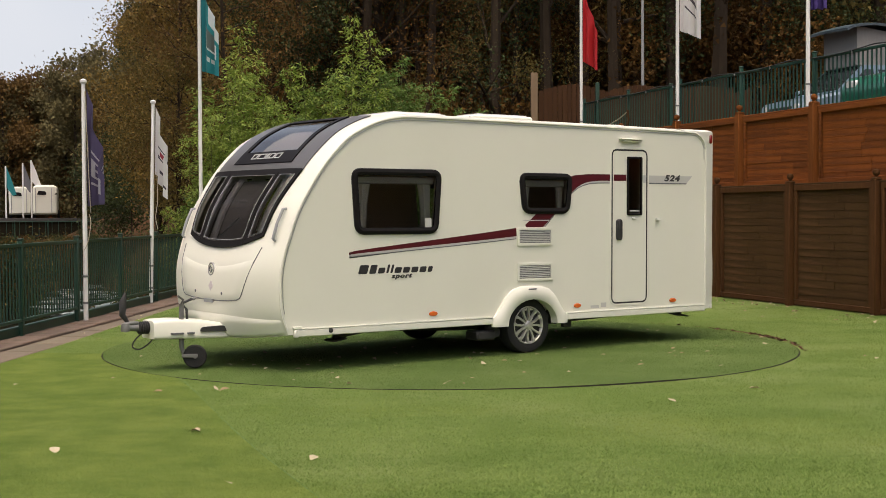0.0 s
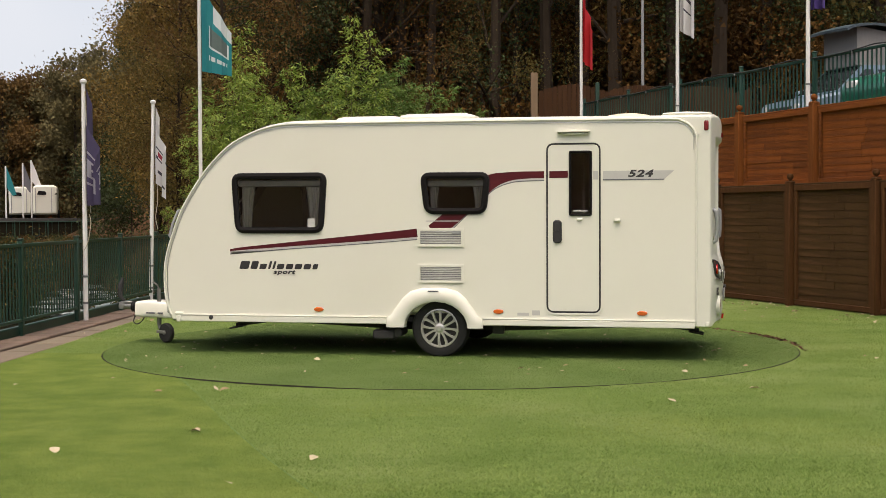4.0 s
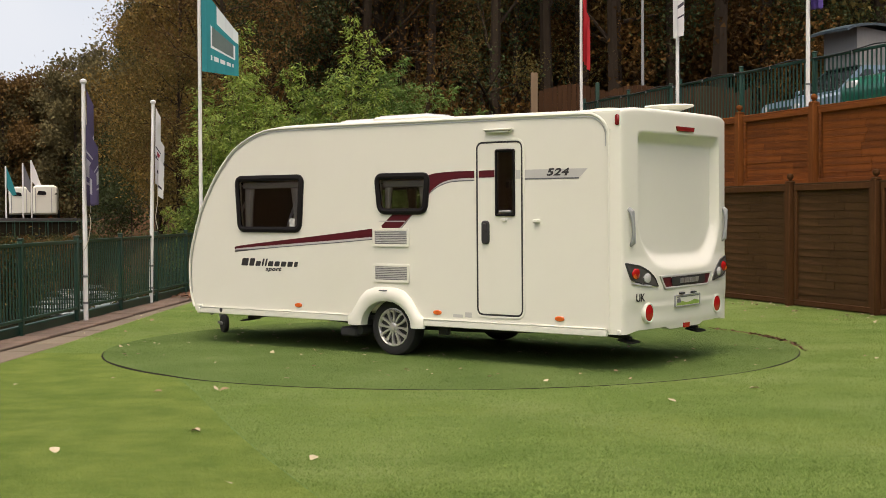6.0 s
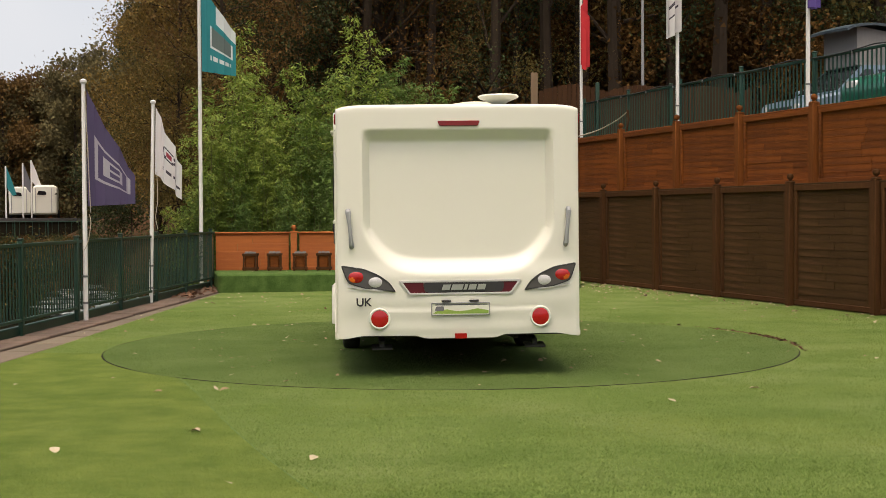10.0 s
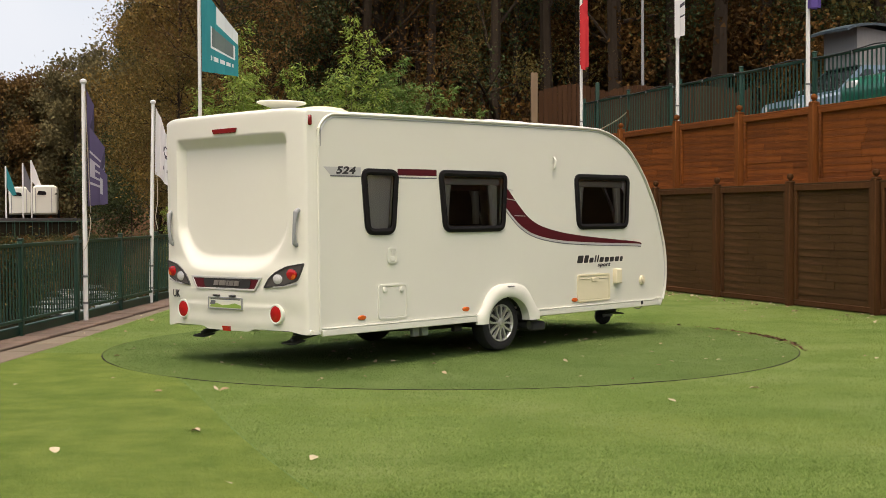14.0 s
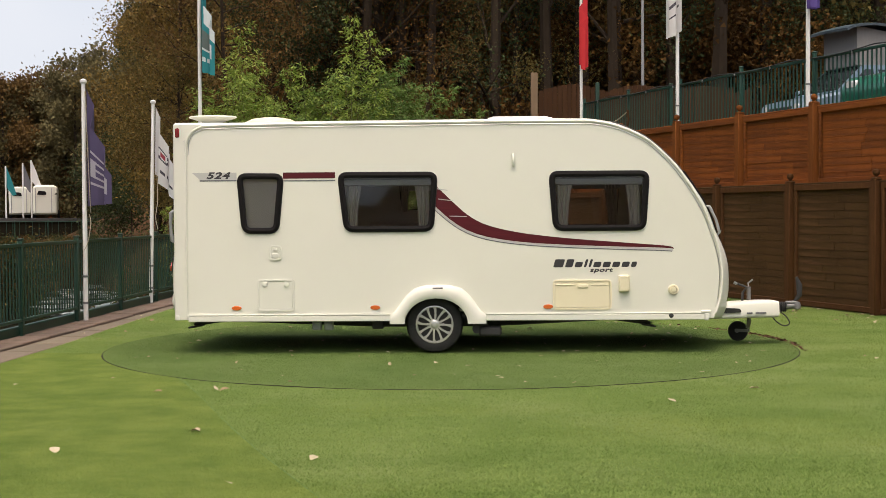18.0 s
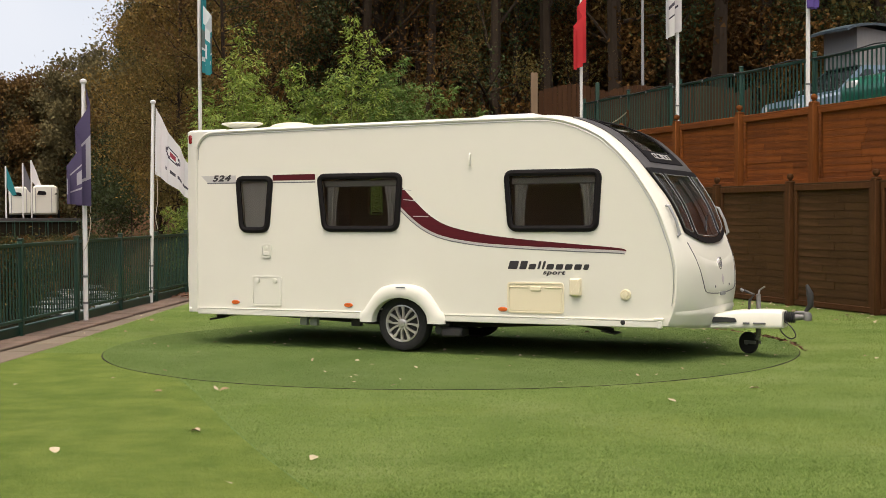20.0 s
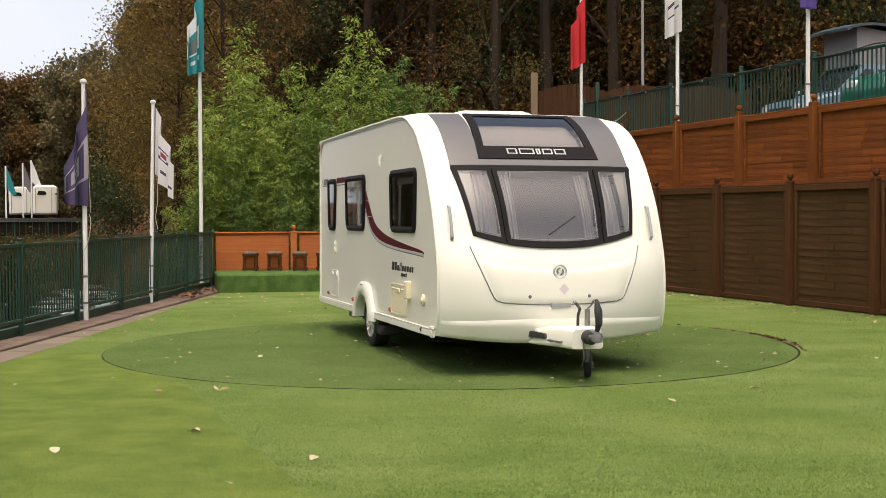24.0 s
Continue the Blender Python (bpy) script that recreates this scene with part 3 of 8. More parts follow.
        # side marker lamps
        for x in ((1.134, -0.775, -2.224) if s == 1 else (1.047, -0.768, -2.231)):
            bm = bmesh.new()
            z = 0.484
            slab(bm, [(x + 0.052 * math.cos(q_ * math.tau / 20), z + 0.024 * math.sin(q_ * math.tau / 20)) for q_ in range(20)], put, 0.001, 0.014, 0.006)
            part("marker_lamp", bm, M_AMBER, van, "oval amber side marker lamp")
        # red and white end marker
        bm = bmesh.new()
        box(bm, (-2.845, SIDE[s] - s * 0.008, 2.335), (0.045, 0.04, 0.10), 0.012)
        part("end_marker_lamp", bm, M_REDDARK, van, "red end-outline marker lamp")
        # handles of the nose
        bm = bmesh.new()
        pts = [front_at(a_, s * 0.885, l) for a_, l in ((0.87, 0.005), (0.885, 0.036), (1.03, 0.046), (1.17, 0.036), (1.19, 0.005))]
        tube(bm, pts, [0.013, 0.017, 0.014, 0.015, 0.012], 8)
        part("grab_handle", bm, M_GREYPLASTIC, van, "grey grab handle on the nose")
        bm = bmesh.new()
        pts = [(-2.905, YM + s * (0.966 + 0.030 * t), 1.185 + 0.33 * t) for t in (0, 0.07, 0.35, 0.65, 0.93, 1)]
        tube(bm, [(x - (0.0, 0.034, 0.044, 0.044, 0.034, 0.0)[i], y, z) for i, (x, y, z) in enumerate(pts)], [0.022, 0.024, 0.017, 0.017, 0.026, 0.024], 10)
        part("grab_handle", bm, M_GREYPLASTIC, van, "grey grab handle on the rear")
        # small front side reflector
        bm = bmesh.new()
        c = front_at(along(0.44), s * 0.93, 0.0)
        lathe(bm, [(0.036, -0.02), (0.036, -0.004), (0.026, 0.002), (0.010, 0.002)], Matrix.Translation(c) @ Vector((1, s * 0.55, 0)).to_track_quat("Z", "Y").to_matrix().to_4x4(), 16)
        part("nose_marker", bm, M_WHITE, van)
        # steadies
        for x, y, ang in ((2.12, 0.86, 1), (-2.74, 0.70, -1)):
            bm = bmesh.new()
            yy = YM + s * y
            box(bm, (0, 0, 0), (0.40, 0.055, 0.05), 0.008, m=Matrix.Translation((x - ang * 0.20, yy, 0.325)) @ pose(0, 0, 0, 0, ang * 8, 0))
            st = part("corner_steady", bm, M_CHASSIS, van, "dark steel corner steady folded up")
            bm = bmesh.new()
            box(bm, (0, 0, 0), (0.15, 0.19, 0.018), 0.006, m=Matrix.Translation((x, yy, 0.268)) @ pose(0, 0, 0, 0, ang * 10, 0))
            box(bm, (x, yy, 0.285), (0.05, 0.05, 0.05), 0.008)
            part("foot", bm, M_CHASSIS, st)

    # stripes and lettering blocks on the door side
    put = side_put(1)
    band = smooth_path([(2.10, 1.09, 0.006), (2.03, 1.113, 0.014), (1.2, 1.185, 0.026), (0.55, 1.24, 0.036), (0.07, 1.285, 0.043)], 3)
    bm = bmesh.new()
    ribbon(bm, band, put, 0.0005, 0.002)
    part("maroon_stripe", bm, M_MAROON, van, "maroon vinyl stripe")
    band2 = smooth_path([(-0.10, 1.29, 0.085), (-0.30, 1.45, 0.085), (-0.55, 1.68, 0.085), (-0.70, 1.80, 0.075), (-0.87, 1.85, 0.047), (-1.05, 1.866, 0.037), (-1.268, 1.868, 0.035)], 4)
    under, beside = lambda a, b: 1.515 - b, lambda a, b: -0.675 - a
    for keep in (under, beside):
        bm = bmesh.new()
        ribbon(bm, band2, put, 0.0005, 0.002, keep=keep)
        part("maroon_stripe", bm, M_MAROON, van, "maroon vinyl stripe")
    bm = bmesh.new()
    slab(bm, [(-1.30, 1.833), (-1.487, 1.835), (-1.487, 1.905), (-1.30, 1.903)], put, 0.0065, 0.008)
    part("maroon_stripe", bm, M_MAROON, van, "maroon vinyl stripe on the door")
    bm = bmesh.new()
    slab(bm, [(-1.74, 1.815), (-1.79, 1.815), (-1.79, 1.90), (-1.74, 1.90)], put, 0.0065, 0.008)
    part("silver_panel_decal", bm, M_SILVER, van, "silver vinyl band on the door")
    for dd, ww, mt in ((0.0, 0.011, M_SILVER), (0.0, 0.005, M_GREYLINE)):
        bm = bmesh.new()
        ex = 0.012 if mt is M_SILVER else 0.026
        ribbon(bm, [(a, b - w - ex, ww) for a, b, w in band], put, 0.0005, 0.0018)
        part("pinstripe", bm, mt, van)
        path = [(p[0], p[1], ww) for p in smooth_path([(-0.30, 1.335), (-0.44, 1.47), (-0.62, 1.64), (-0.75, 1.745), (-0.90, 1.80), (-1.05, 1.817), (-1.268, 1.82)], 4)]
        for keep in (under, beside):
            bm = bmesh.new()
            ribbon(bm, path, put, 0.0005, 0.0018, side=-0.004 if mt is M_SILVER else 0.011, keep=keep)
            part("pinstripe", bm, mt, van)
    bm = bmesh.new()
    ribbon(bm, [(-0.02, 1.405, 0.005), (-0.37, 1.405, 0.005)], put, 0.002, 0.003)
    part("pinstripe", bm, M_SILVER, van)
    bm = bmesh.new()
    slab(bm, [(-1.836, 1.815), (-2.44, 1.815), (-2.537, 1.90), (-1.836, 1.90)], put, 0.0005, 0.002)
    part("silver_panel_decal", bm, M_SILVER, van, "silver vinyl band carrying the number")
    bm = bmesh.new()
    ribbon(bm, [(-1.836, 1.812, 0.006), (-2.44, 1.812, 0.006)], put, 0.001, 0.0025)
    part("pinstripe", bm, M_GREYLINE, van)
    # offside stripes
    put = side_put(-1)
    band = smooth_path([(2.36, 1.085, 0.005), (2.27, 1.105, 0.012), (1.75, 1.135, 0.024), (1.2, 1.170, 0.036), (0.75, 1.215, 0.048), (0.40, 1.285, 0.060), (0.18, 1.385, 0.072), (0.0, 1.53, 0.080), (-0.14, 1.665, 0.080), (-0.20, 1.72, 0.08)], 4)
    ahead = lambda a, b: a + 0.155
    bm = bmesh.new()
    ribbon(bm, band, put, 0.0005, 0.002, keep=ahead)
    part("maroon_stripe", bm, M_MAROON, van, "maroon vinyl stripe")
    for ww, ex, mt in ((0.011, 0.014, M_SILVER), (0.005, 0.029, M_GREYLINE)):
        bm = bmesh.new()
        pts = []
        for i, (a, b, w) in enumerate(band):
            p, q = band[max(i - 1, 0)], band[min(i + 1, len(band) - 1)]
            t = Vector((q[0] - p[0], q[1] - p[1])).normalized()
            n = Vector((-t.y, t.x))
            pts.append((a + n.x * (w + ex), b + n.y * (w + ex), ww))
        ribbon(bm, pts, put, 0.0005, 0.0018, keep=ahead)
        part("pinstripe", bm, mt, van)
    for x0, z0, x1, z1 in ((-0.10, 1.62, 0.06, 1.60), (0.02, 1.44, 0.20, 1.435), (-0.13, 1.73, 0.0, 1.71)):
        bm = bmesh.new()
        ribbon(bm, [(x0, z0, 0.004), (x1, z1, 0.004)], put, 0.002, 0.003)
        part("pinstripe", bm, M_SILVER, van)
    bm = bmesh.new()
    slab(bm, [(-1.18, 1.845), (-1.73, 1.845), (-1.73, 1.910), (-1.18, 1.910)], put, 0.0005, 0.002)
    part("maroon_stripe", bm, M_MAROON, van, "maroon vinyl stripe")
    bm = bmesh.new()
    ribbon(bm, [(-1.18, 1.822, 0.006), (-1.73, 1.822, 0.006)], put, 0.0005, 0.0022)
    part("pinstripe", bm, M_GREYLINE, van)
    bm = bmesh.new()
    slab(bm, [(-2.22, 1.832), (-2.60, 1.832), (-2.69, 1.912), (-2.22, 1.912)], put, 0.0005, 0.002)
    part("silver_panel_decal", bm, M_SILVER, van, "silver vinyl band carrying the number")
    bm = bmesh.new()
    ribbon(bm, [(-2.22, 1.828, 0.006), (-2.61, 1.828, 0.006)], put, 0.001, 0.0025)
    part("pinstripe", bm, M_GREYLINE, van)

    # name on both sides as slanted blocks, and the number in figures
    for s, x0, dirx, z0 in ((1, 2.015, -1, 0.902), (-1, 1.10, 1, 0.895)):
        put = side_put(s)
        x = 0.0
        for wdt, hgt, low in ((0.088, 0.085, 0), (0.066, 0.085, 0), (0.066, 0.056, 0), (0.022, 0.085, 0), (0.022, 0.085, 0), (0.066, 0.056, 0), (0.066, 0.056, 0), (0.066, 0.056, 0), (0.066, 0.056, 0), (0.046, 0.056, 0)):
            bm = bmesh.new()
            o = rounded([(0, low), (wdt, low), (wdt, hgt), (0, hgt)], 0.012, 2)
            slab(bm, [(x0 + dirx * (1.16 * (x + a_) + 0.30 * b_), z0 + b_) for a_, b_ in o], put, 0.0005, 0.002)
            x += wdt + 0.019
            part("name_bar", bm, M_BLACK, van, "black slanted bar of the printed name")
        for txt, xc, zc, size in (("524", -2.20 if s == 1 else -2.42, 1.841 if s == 1 else 1.851, 0.064), ("sport", x0 + dirx * 0.50, z0 - 0.048, 0.042)):
            lettering(van, txt, xc, zc, size, s)

    # small sticker in the corner of the front side window
    put = side_put(1)
    bm = bmesh.new()
    slab(bm, rounded([(1.245, 1.435), (1.165, 1.435), (1.165, 1.345), (1.245, 1.345)], 0.01, 2), put, 0.0165, 0.0175)
    part("window_sticker", bm, M_SILVER, van, "small pale square sticker on the pane")

    # entrance door
    o = rounded([(-1.277, 2.174), (-1.805, 2.174), (-1.805, 0.488), (-1.277, 0.488)], 0.07, 5)
    bm = bmesh.new()
    ring_slab(bm, grow(o, 0.030), grow(o, 0.010), put, 0.001, 0.007, 0.002)
    part("door_frame", bm, M_WHITE, van)
    bm = bmesh.new()
    ring_slab(bm, grow(o, 0.009), grow(o, -0.008), put, 0.001, 0.007, 0.001)
    part("door_seal", bm, M_SEAL, van, "black rubber door seal")
    wd = rounded(wins[1][2], 0.02, 3)
    bm = bmesh.new()
    dl = grow(o, -0.010)
    for d in (0.006,):
        sheet(bm, [dl, grow(wd, -0.012)], put, d)
    door = part("entrance_door", bm, M_BODY, van, "narrow cream entrance door")
    bm = bmesh.new()
    ring_slab(bm, wd, grow(wd, -0.022), put, 0.004, 0.016, 0.004)
    dw = part("door_window", bm, M_BLACKGLOSS, door)
    bm = bmesh.new()
    sheet(bm, [grow(wd, -0.02)], put, 0.010)
    face_out(part("pane", bm, M_GLASS, dw), Vector((0, 1, 0)))
    bm = bmesh.new()
    box(bm, (-1.612, SIDE[1] + 0.012, 1.50), (0.15, 0.012, 0.022), 0.005)
    part("blind_catch", bm, M_GREYPLASTIC, dw)
    bm = bmesh.new()
    slab(bm, rounded([(-1.335, 1.412), (-1.425, 1.412), (-1.425, 1.18), (-1.335, 1.18)], 0.04, 5), put, 0.006, 0.030, 0.012)
    hd = part("door_handle", bm, M_SEAL, door, "black oval door handle")
    bm = bmesh.new()
    slab(bm, rounded([(-1.36, 1.385), (-1.40, 1.385), (-1.40, 1.30), (-1.36, 1.30)], 0.015, 3), put, 0.030, 0.036, 0.004)
    part("latch_lever", bm, M_BLACK, hd)
    bm = bmesh.new()
    slab(bm, rounded([(-1.57, 1.432), (-1.64, 1.432), (-1.63, 1.405), (-1.58, 1.405)], 0.01, 3), put, 0.006, 0.022, 0.005)
    part("door_catch", bm, M_WHITE, door)
    bm = bmesh.new()
    slab(bm, rounded([(-1.945, 1.425), (-2.01, 1.425), (-2.01, 1.392), (-1.945, 1.392)], 0.01, 3), put, 0.001, 0.035, 0.008)
    part("door_retainer", bm, M_WHITE, van)
    bm = bmesh.new()
    slab(bm, rounded([(-1.385, 2.285), (-1.705, 2.285), (-1.66, 2.262), (-1.43, 2.262)], 0.015, 3), put, 0.001, 0.04, 0.01)
    slab(bm, rounded([(-1.38, 2.303), (-1.71, 2.303), (-1.71, 2.287), (-1.38, 2.287)], 0.006, 2), put, 0.001, 0.05, 0.006)
    part("awning_lamp", bm, M_WHITE, van, "white awning lamp over the door")
    # fridge vents
    for zt, flap in ((1.333, True), (0.962, False)):
        bm = bmesh.new()
        o = rounded([(0.063, zt), (-0.421, zt), (-0.421, zt - 0.192), (0.063, zt - 0.192)], 0.02, 3)
        ring_slab(bm, o, grow(o, -0.028), put, 0.001, 0.014, 0.002)
        v = part("fridge_vent", bm, M_WHITE, van, "white louvred fridge vent")
        bm = bmesh.new()
        slab(bm, grow(o, -0.026), put, 0.001, 0.003)
        part("vent_backing", bm, M_GREYLINE, v)
        for k in range(7):
            bm = bmesh.new()
            z = zt - 0.04 - k * 0.0185
            box(bm, (-0.179, SIDE[1] + 0.008, z), (0.425, 0.010, 0.0115), 0.002)
            part("vent_slat", bm, M_SILVER, v)
        if flap:
            bm = bmesh.new()
            box(bm, (-0.345, SIDE[1] + 0.013, zt - 0.045), (0.09, 0.008, 0.03), 0.003)
            part("vent_catch", bm, M_GREYPLASTIC, v)
    bm = bmesh.new()
    slab(bm, [(-0.97, 0.445), (-1.09, 0.445), (-1.09, 0.475), (-0.97, 0.475)], put, 0.0005, 0.002)
    slab(bm, [(-1.12, 0.45), (-1.20, 0.45), (-1.20, 0.50), (-1.12, 0.50)], put, 0.0005, 0.002)
    part("data_sticker", bm, M_SILVER, van)
    for s in (1, -1):
        bm = bmesh.new()
        x = 2.33 if s == 1 else 2.33
        lathe(bm, [(0.026, -0.01), (0.026, 0.012), (0.015, 0.02), (0.004, 0.02)], Matrix.Translation((x, SIDE[s] + s * 0.01, 0.385)) @ Matrix.Rotation(radians(-90 * s), 4, "X"), 14)
        part("steady_socket", bm, M_SEAL, van, "black round steady socket")

    # offside hatches
    put = side_put(-1)

    def hatch(name, x0, x1, z0, z1, mat, label, r=0.045):
        bm = bmesh.new()
        o = rounded([(x1, z1), (x0, z1), (x0, z0), (x1, z0)], r, 3)
        ring_slab(bm, o, grow(o, -0.022), put, 0.001, 0.012, 0.003)
        h = part(name, bm, mat, van, label)
        bm = bmesh.new()
        slab(bm, grow(o, -0.024), put, 0.001, 0.008, 0.003)
        part("hatch_lid", bm, mat, h)
        return h
    h = hatch("toilet_hatch", -2.015, -1.617, 0.448, 0.789, M_BODY, "cream toilet service hatch")
    for x in (-1.93, -1.70):
        bm = bmesh.new()
        lathe(bm, [(0.03, 0.0), (0.03, 0.014), (0.018, 0.018), (0.004, 0.018)], Matrix.Translation((x, SIDE[-1] - 0.004, 0.735)) @ Matrix.Rotation(radians(90), 4, "X"), 14)
        part("hatch_lock", bm, M_WHITE, h)
    h = hatch("locker_hatch", 1.095, 1.712, 0.450, 0.766, M_CREAM, "yellowed cream external locker hatch")
    bm = bmesh.new()
    box(bm, (1.41, SIDE[-1] - 0.012, 0.700), (0.11, 0.014, 0.045), 0.006)
    part("hatch_lock", bm, M_CREAM, h)
    for x in (1.22, 1.60):
        bm = bmesh.new()
        box(bm, (x, SIDE[-1] - 0.010, 0.712), (0.20, 0.008, 0.012), 0.003)
        part("hatch_hinge", bm, M_CREAM, h)
    h = hatch("mains_socket", -1.886, -1.75, 0.985, 1.146, M_WHITE, "cream water and socket cover")
    bm = bmesh.new()
    box(bm, (-1.818, SIDE[-1] - 0.012, 1.035), (0.07, 0.012, 0.05), 0.006)
    lathe(bm, [(0.02, 0.0), (0.02, 0.016), (0.004, 0.018)], Matrix.Translation((-1.818, SIDE[-1] - 0.004, 1.105)) @ Matrix.Rotation(radians(90), 4, "X"), 12)
    part("cover_flap", bm, M_WHITE, h)
    bm = bmesh.new()
    slab(bm, rounded([(1.896, 0.811), (1.784, 0.811), (1.784, 0.639), (1.896, 0.639)], 0.012, 3), put, 0.001, 0.055, 0.012)
    part("flue_cover", bm, M_CREAM, van, "yellowed cream square cover")
    bm = bmesh.new()
    mr = Matrix.Translation((2.354, SIDE[-1], 0.657)) @ Matrix.Rotation(radians(90), 4, "X")
    lathe(bm, [(0.055, 0.0), (0.055, 0.015), (0.046, 0.022), (0.034, 0.022), (0.030, 0.012), (0.028, 0.03), (0.01, 0.032)], mr, 22)
    part("water_inlet", bm, M_CREAM, van, "round cream water inlet")
    bm = bmesh.new()
    lathe(bm, [(0.002, 0.0), (0.012, 0.02), (0.012, 0.03), (0.002, 0.035)], Matrix.Translation((0.686, SIDE[-1] - 0.002, 2.0)) @ Matrix.Rotation(radians(90), 4, "X"), 10)
    tube(bm, [(0.686, SIDE[-1] - 0.02, 1.955), (0.686, SIDE[-1] - 0.035, 1.99), (0.686, SIDE[-1] - 0.035, 2.05), (0.686, SIDE[-1] - 0.01, 2.083)], 0.014, 8)
    part("window_hook", bm, M_WHITE, van, "white hook fitting high on the wall")

    # dark fascia, front windows, skylight
    bm = bmesh.new()
    rows = [(A_FB + (A_FT - A_FB) * i / 14, -0.80, 0.80) for i in range(15)]
    for u0, u1 in ((-0.805, -0.53), (0.53, 0.805)):
        nose_patch(bm, [(a, u0, u1) for a, _, _ in rows], 0.002, 0.010, 6)
    nose_patch(bm, [(A_FB + (A_SB - A_FB) * i / 2, -0.53, 0.53) for i in range(3)], 0.002, 0.010, 12)
    part("dark_fascia", bm, M_FASCIA, van, "dark grey panel round the skylight")
    bm = bmesh.new()
    nose_patch(bm, [(A_WT - 0.012, -0.81, 0.81), (A_FB + 0.012, -0.81, 0.81)], 0.006, 0.016, 16)
    part("fascia_ledge", bm, M_BLACKGLOSS, van)

    def sky_u(a):
        return 0.545 - 0.045 * (a - A_SB) / (A_ST - A_SB)
    bm = bmesh.new()
    n = 10
    av = [A_SB + (A_ST - A_SB) * i / n for i in range(n + 1)]
    nose_patch(bm, [(a, -sky_u(a), -sky_u(a) + 0.07) for a in av], 0.004, 0.018, 3)
    nose_patch(bm, [(a, sky_u(a) - 0.07, sky_u(a)) for a in av], 0.004, 0.018, 3)
    nose_patch(bm, [(a, -sky_u(a) + 0.07, sky_u(a) - 0.07) for a in av[:3]], 0.004, 0.018, 10)
    nose_patch(bm, [(a, -sky_u(a) + 0.07, sky_u(a) - 0.07) for a in av[-2:]], 0.004, 0.018, 10)
    skl = part("skylight", bm, M_BLACKGLOSS, van, "black-edged panoramic skylight")
    bm = bmesh.new()
    rows = [[bm.verts.new(front_at(a, (sky_u(a) - 0.07) * (k / 5 - 1), 0.014)) for k in range(11)] for a in av[2:-1]]
    for q, r in zip(rows, rows[1:]):
        for k in range(10):
            bm.faces.new((q[k], q[k + 1], r[k + 1], r[k]))
    face_out(part("pane", bm, M_GLASSF, skl), Vector((0.6, 0, 1)))
    # maker's name over the skylight edge, as plain outlined blocks
    x = -0.30
    for wdt in (0.10, 0.15, 0.04, 0.10, 0.11):
        bm = bmesh.new()
        a0, a1 = A_SB + 0.055, A_SB + 0.115
        w = wdt / HW
        u0 = x / HW
        for aa in (a0, a1):
            nose_patch(bm, [(aa, u0, u0 + w), (aa + 0.011, u0, u0 + w)], 0.022, 0.004, 3)
        nose_patch(bm, [(a0, u0, u0 + 0.012), (a1, u0, u0 + 0.012)], 0.022, 0.004, 1)
        nose_patch(bm, [(a0, u0 + w - 0.012, u0 + w), (a1, u0 + w - 0.012, u0 + w)], 0.022, 0.004, 1)
        part("name_badge", bm, M_SILVER, skl, "pale outlined name block")
        x += wdt + 0.022

    def quad_window(uT0, uT1, uB0, uB1, name):
        n = 9
        bm = bmesh.new()

        def at(f, g):
            """f across, g up."""
            uT, uB = uT0 + (uT1 - uT0) * f, uB0 + (uB1 - uB0) * f
            u = uB + (uT - uB) * g
            lo = win_low(uB)
            return lo + (A_WT - lo) * g, u
        bw, bh = 0.046 / (HW * abs(uT1 - uT0)), 0.07
        fs = [0, bw] + [bw + (1 - 2 * bw) * k / n for k in range(1, n)] + [1 - bw, 1]
        gs = [0, bh] + [bh + (0.955 - bh) * k / n for k in range(1, n)] + [0.955, 1]
        nf, ng = len(fs), len(gs)
        hi = [[bm.verts.new(front_at(*at(f, g), 0.022)) for f in fs] for g in gs]
        lo = [[bm.verts.new(front_at(*at(f, g), 0.003)) for f in fs] for g in gs]
        for i in range(ng - 1):
            for k in range(nf - 1):
                if i in (0, ng - 2) or k in (0, nf - 2):
                    bm.faces.new((hi[i][k], hi[i][k + 1], hi[i + 1][k + 1], hi[i + 1][k]))
        rim = [(0, k) for k in range(nf)] + [(i, nf - 1) for i in range(1, ng)] + [(ng - 1, k) for k in range(nf - 2, -1, -1)] + [(i, 0) for i in range(ng - 2, 0, -1)]
        for q, w in zip(rim, rim[1:] + rim[:1]):
            bm.faces.new((hi[q[0]][q[1]], lo[q[0]][q[1]], lo[w[0]][w[1]], hi[w[0]][w[1]]))
        win = part(name, bm, M_BLACKGLOSS, van, "black-edged smoked front window")
        bm = bmesh.new()
        g2 = [[bm.verts.new(front_at(*at(f, g), 0.021)) for f in fs[1:-1]] for g in gs[1:-1]]
        for i in range(len(g2) - 1):
            for k in range(len(g2[0]) - 1):
                bm.faces.new((g2[i][k], g2[i][k + 1], g2[i + 1][k + 1], g2[i + 1][k]))
        face_out(part("pane", bm, M_GLASSF, win), Vector((1, 0, 0.3)))
        bm = bmesh.new()
        f0, f1 = fs[1] + 0.01, fs[-2] - 0.01
        loop = [(f0 + (f1 - f0) * k / 8, 0.95) for k in range(9)] + [(f1, 0.95 - 0.86 * k / 8) for k in range(1, 9)] + [(f1 + (f0 - f1) * k / 8, 0.09) for k in range(1, 9)] + [(f0, 0.09 + 0.86 * k / 8) for k in range(1, 9)]
        tube(bm, [front_at(*at(f, g), 0.0225) for f, g in loop], 0.0035, 5)
        part("pane_rim", bm, M_GREYPLASTIC, win, "thin pale rim round the pane")
        return win
    quad_window(-0.455, 0.455, -0.425, 0.425, "front_window")
    quad_window(-0.805, -0.465, -0.705, -0.433, "front_window")
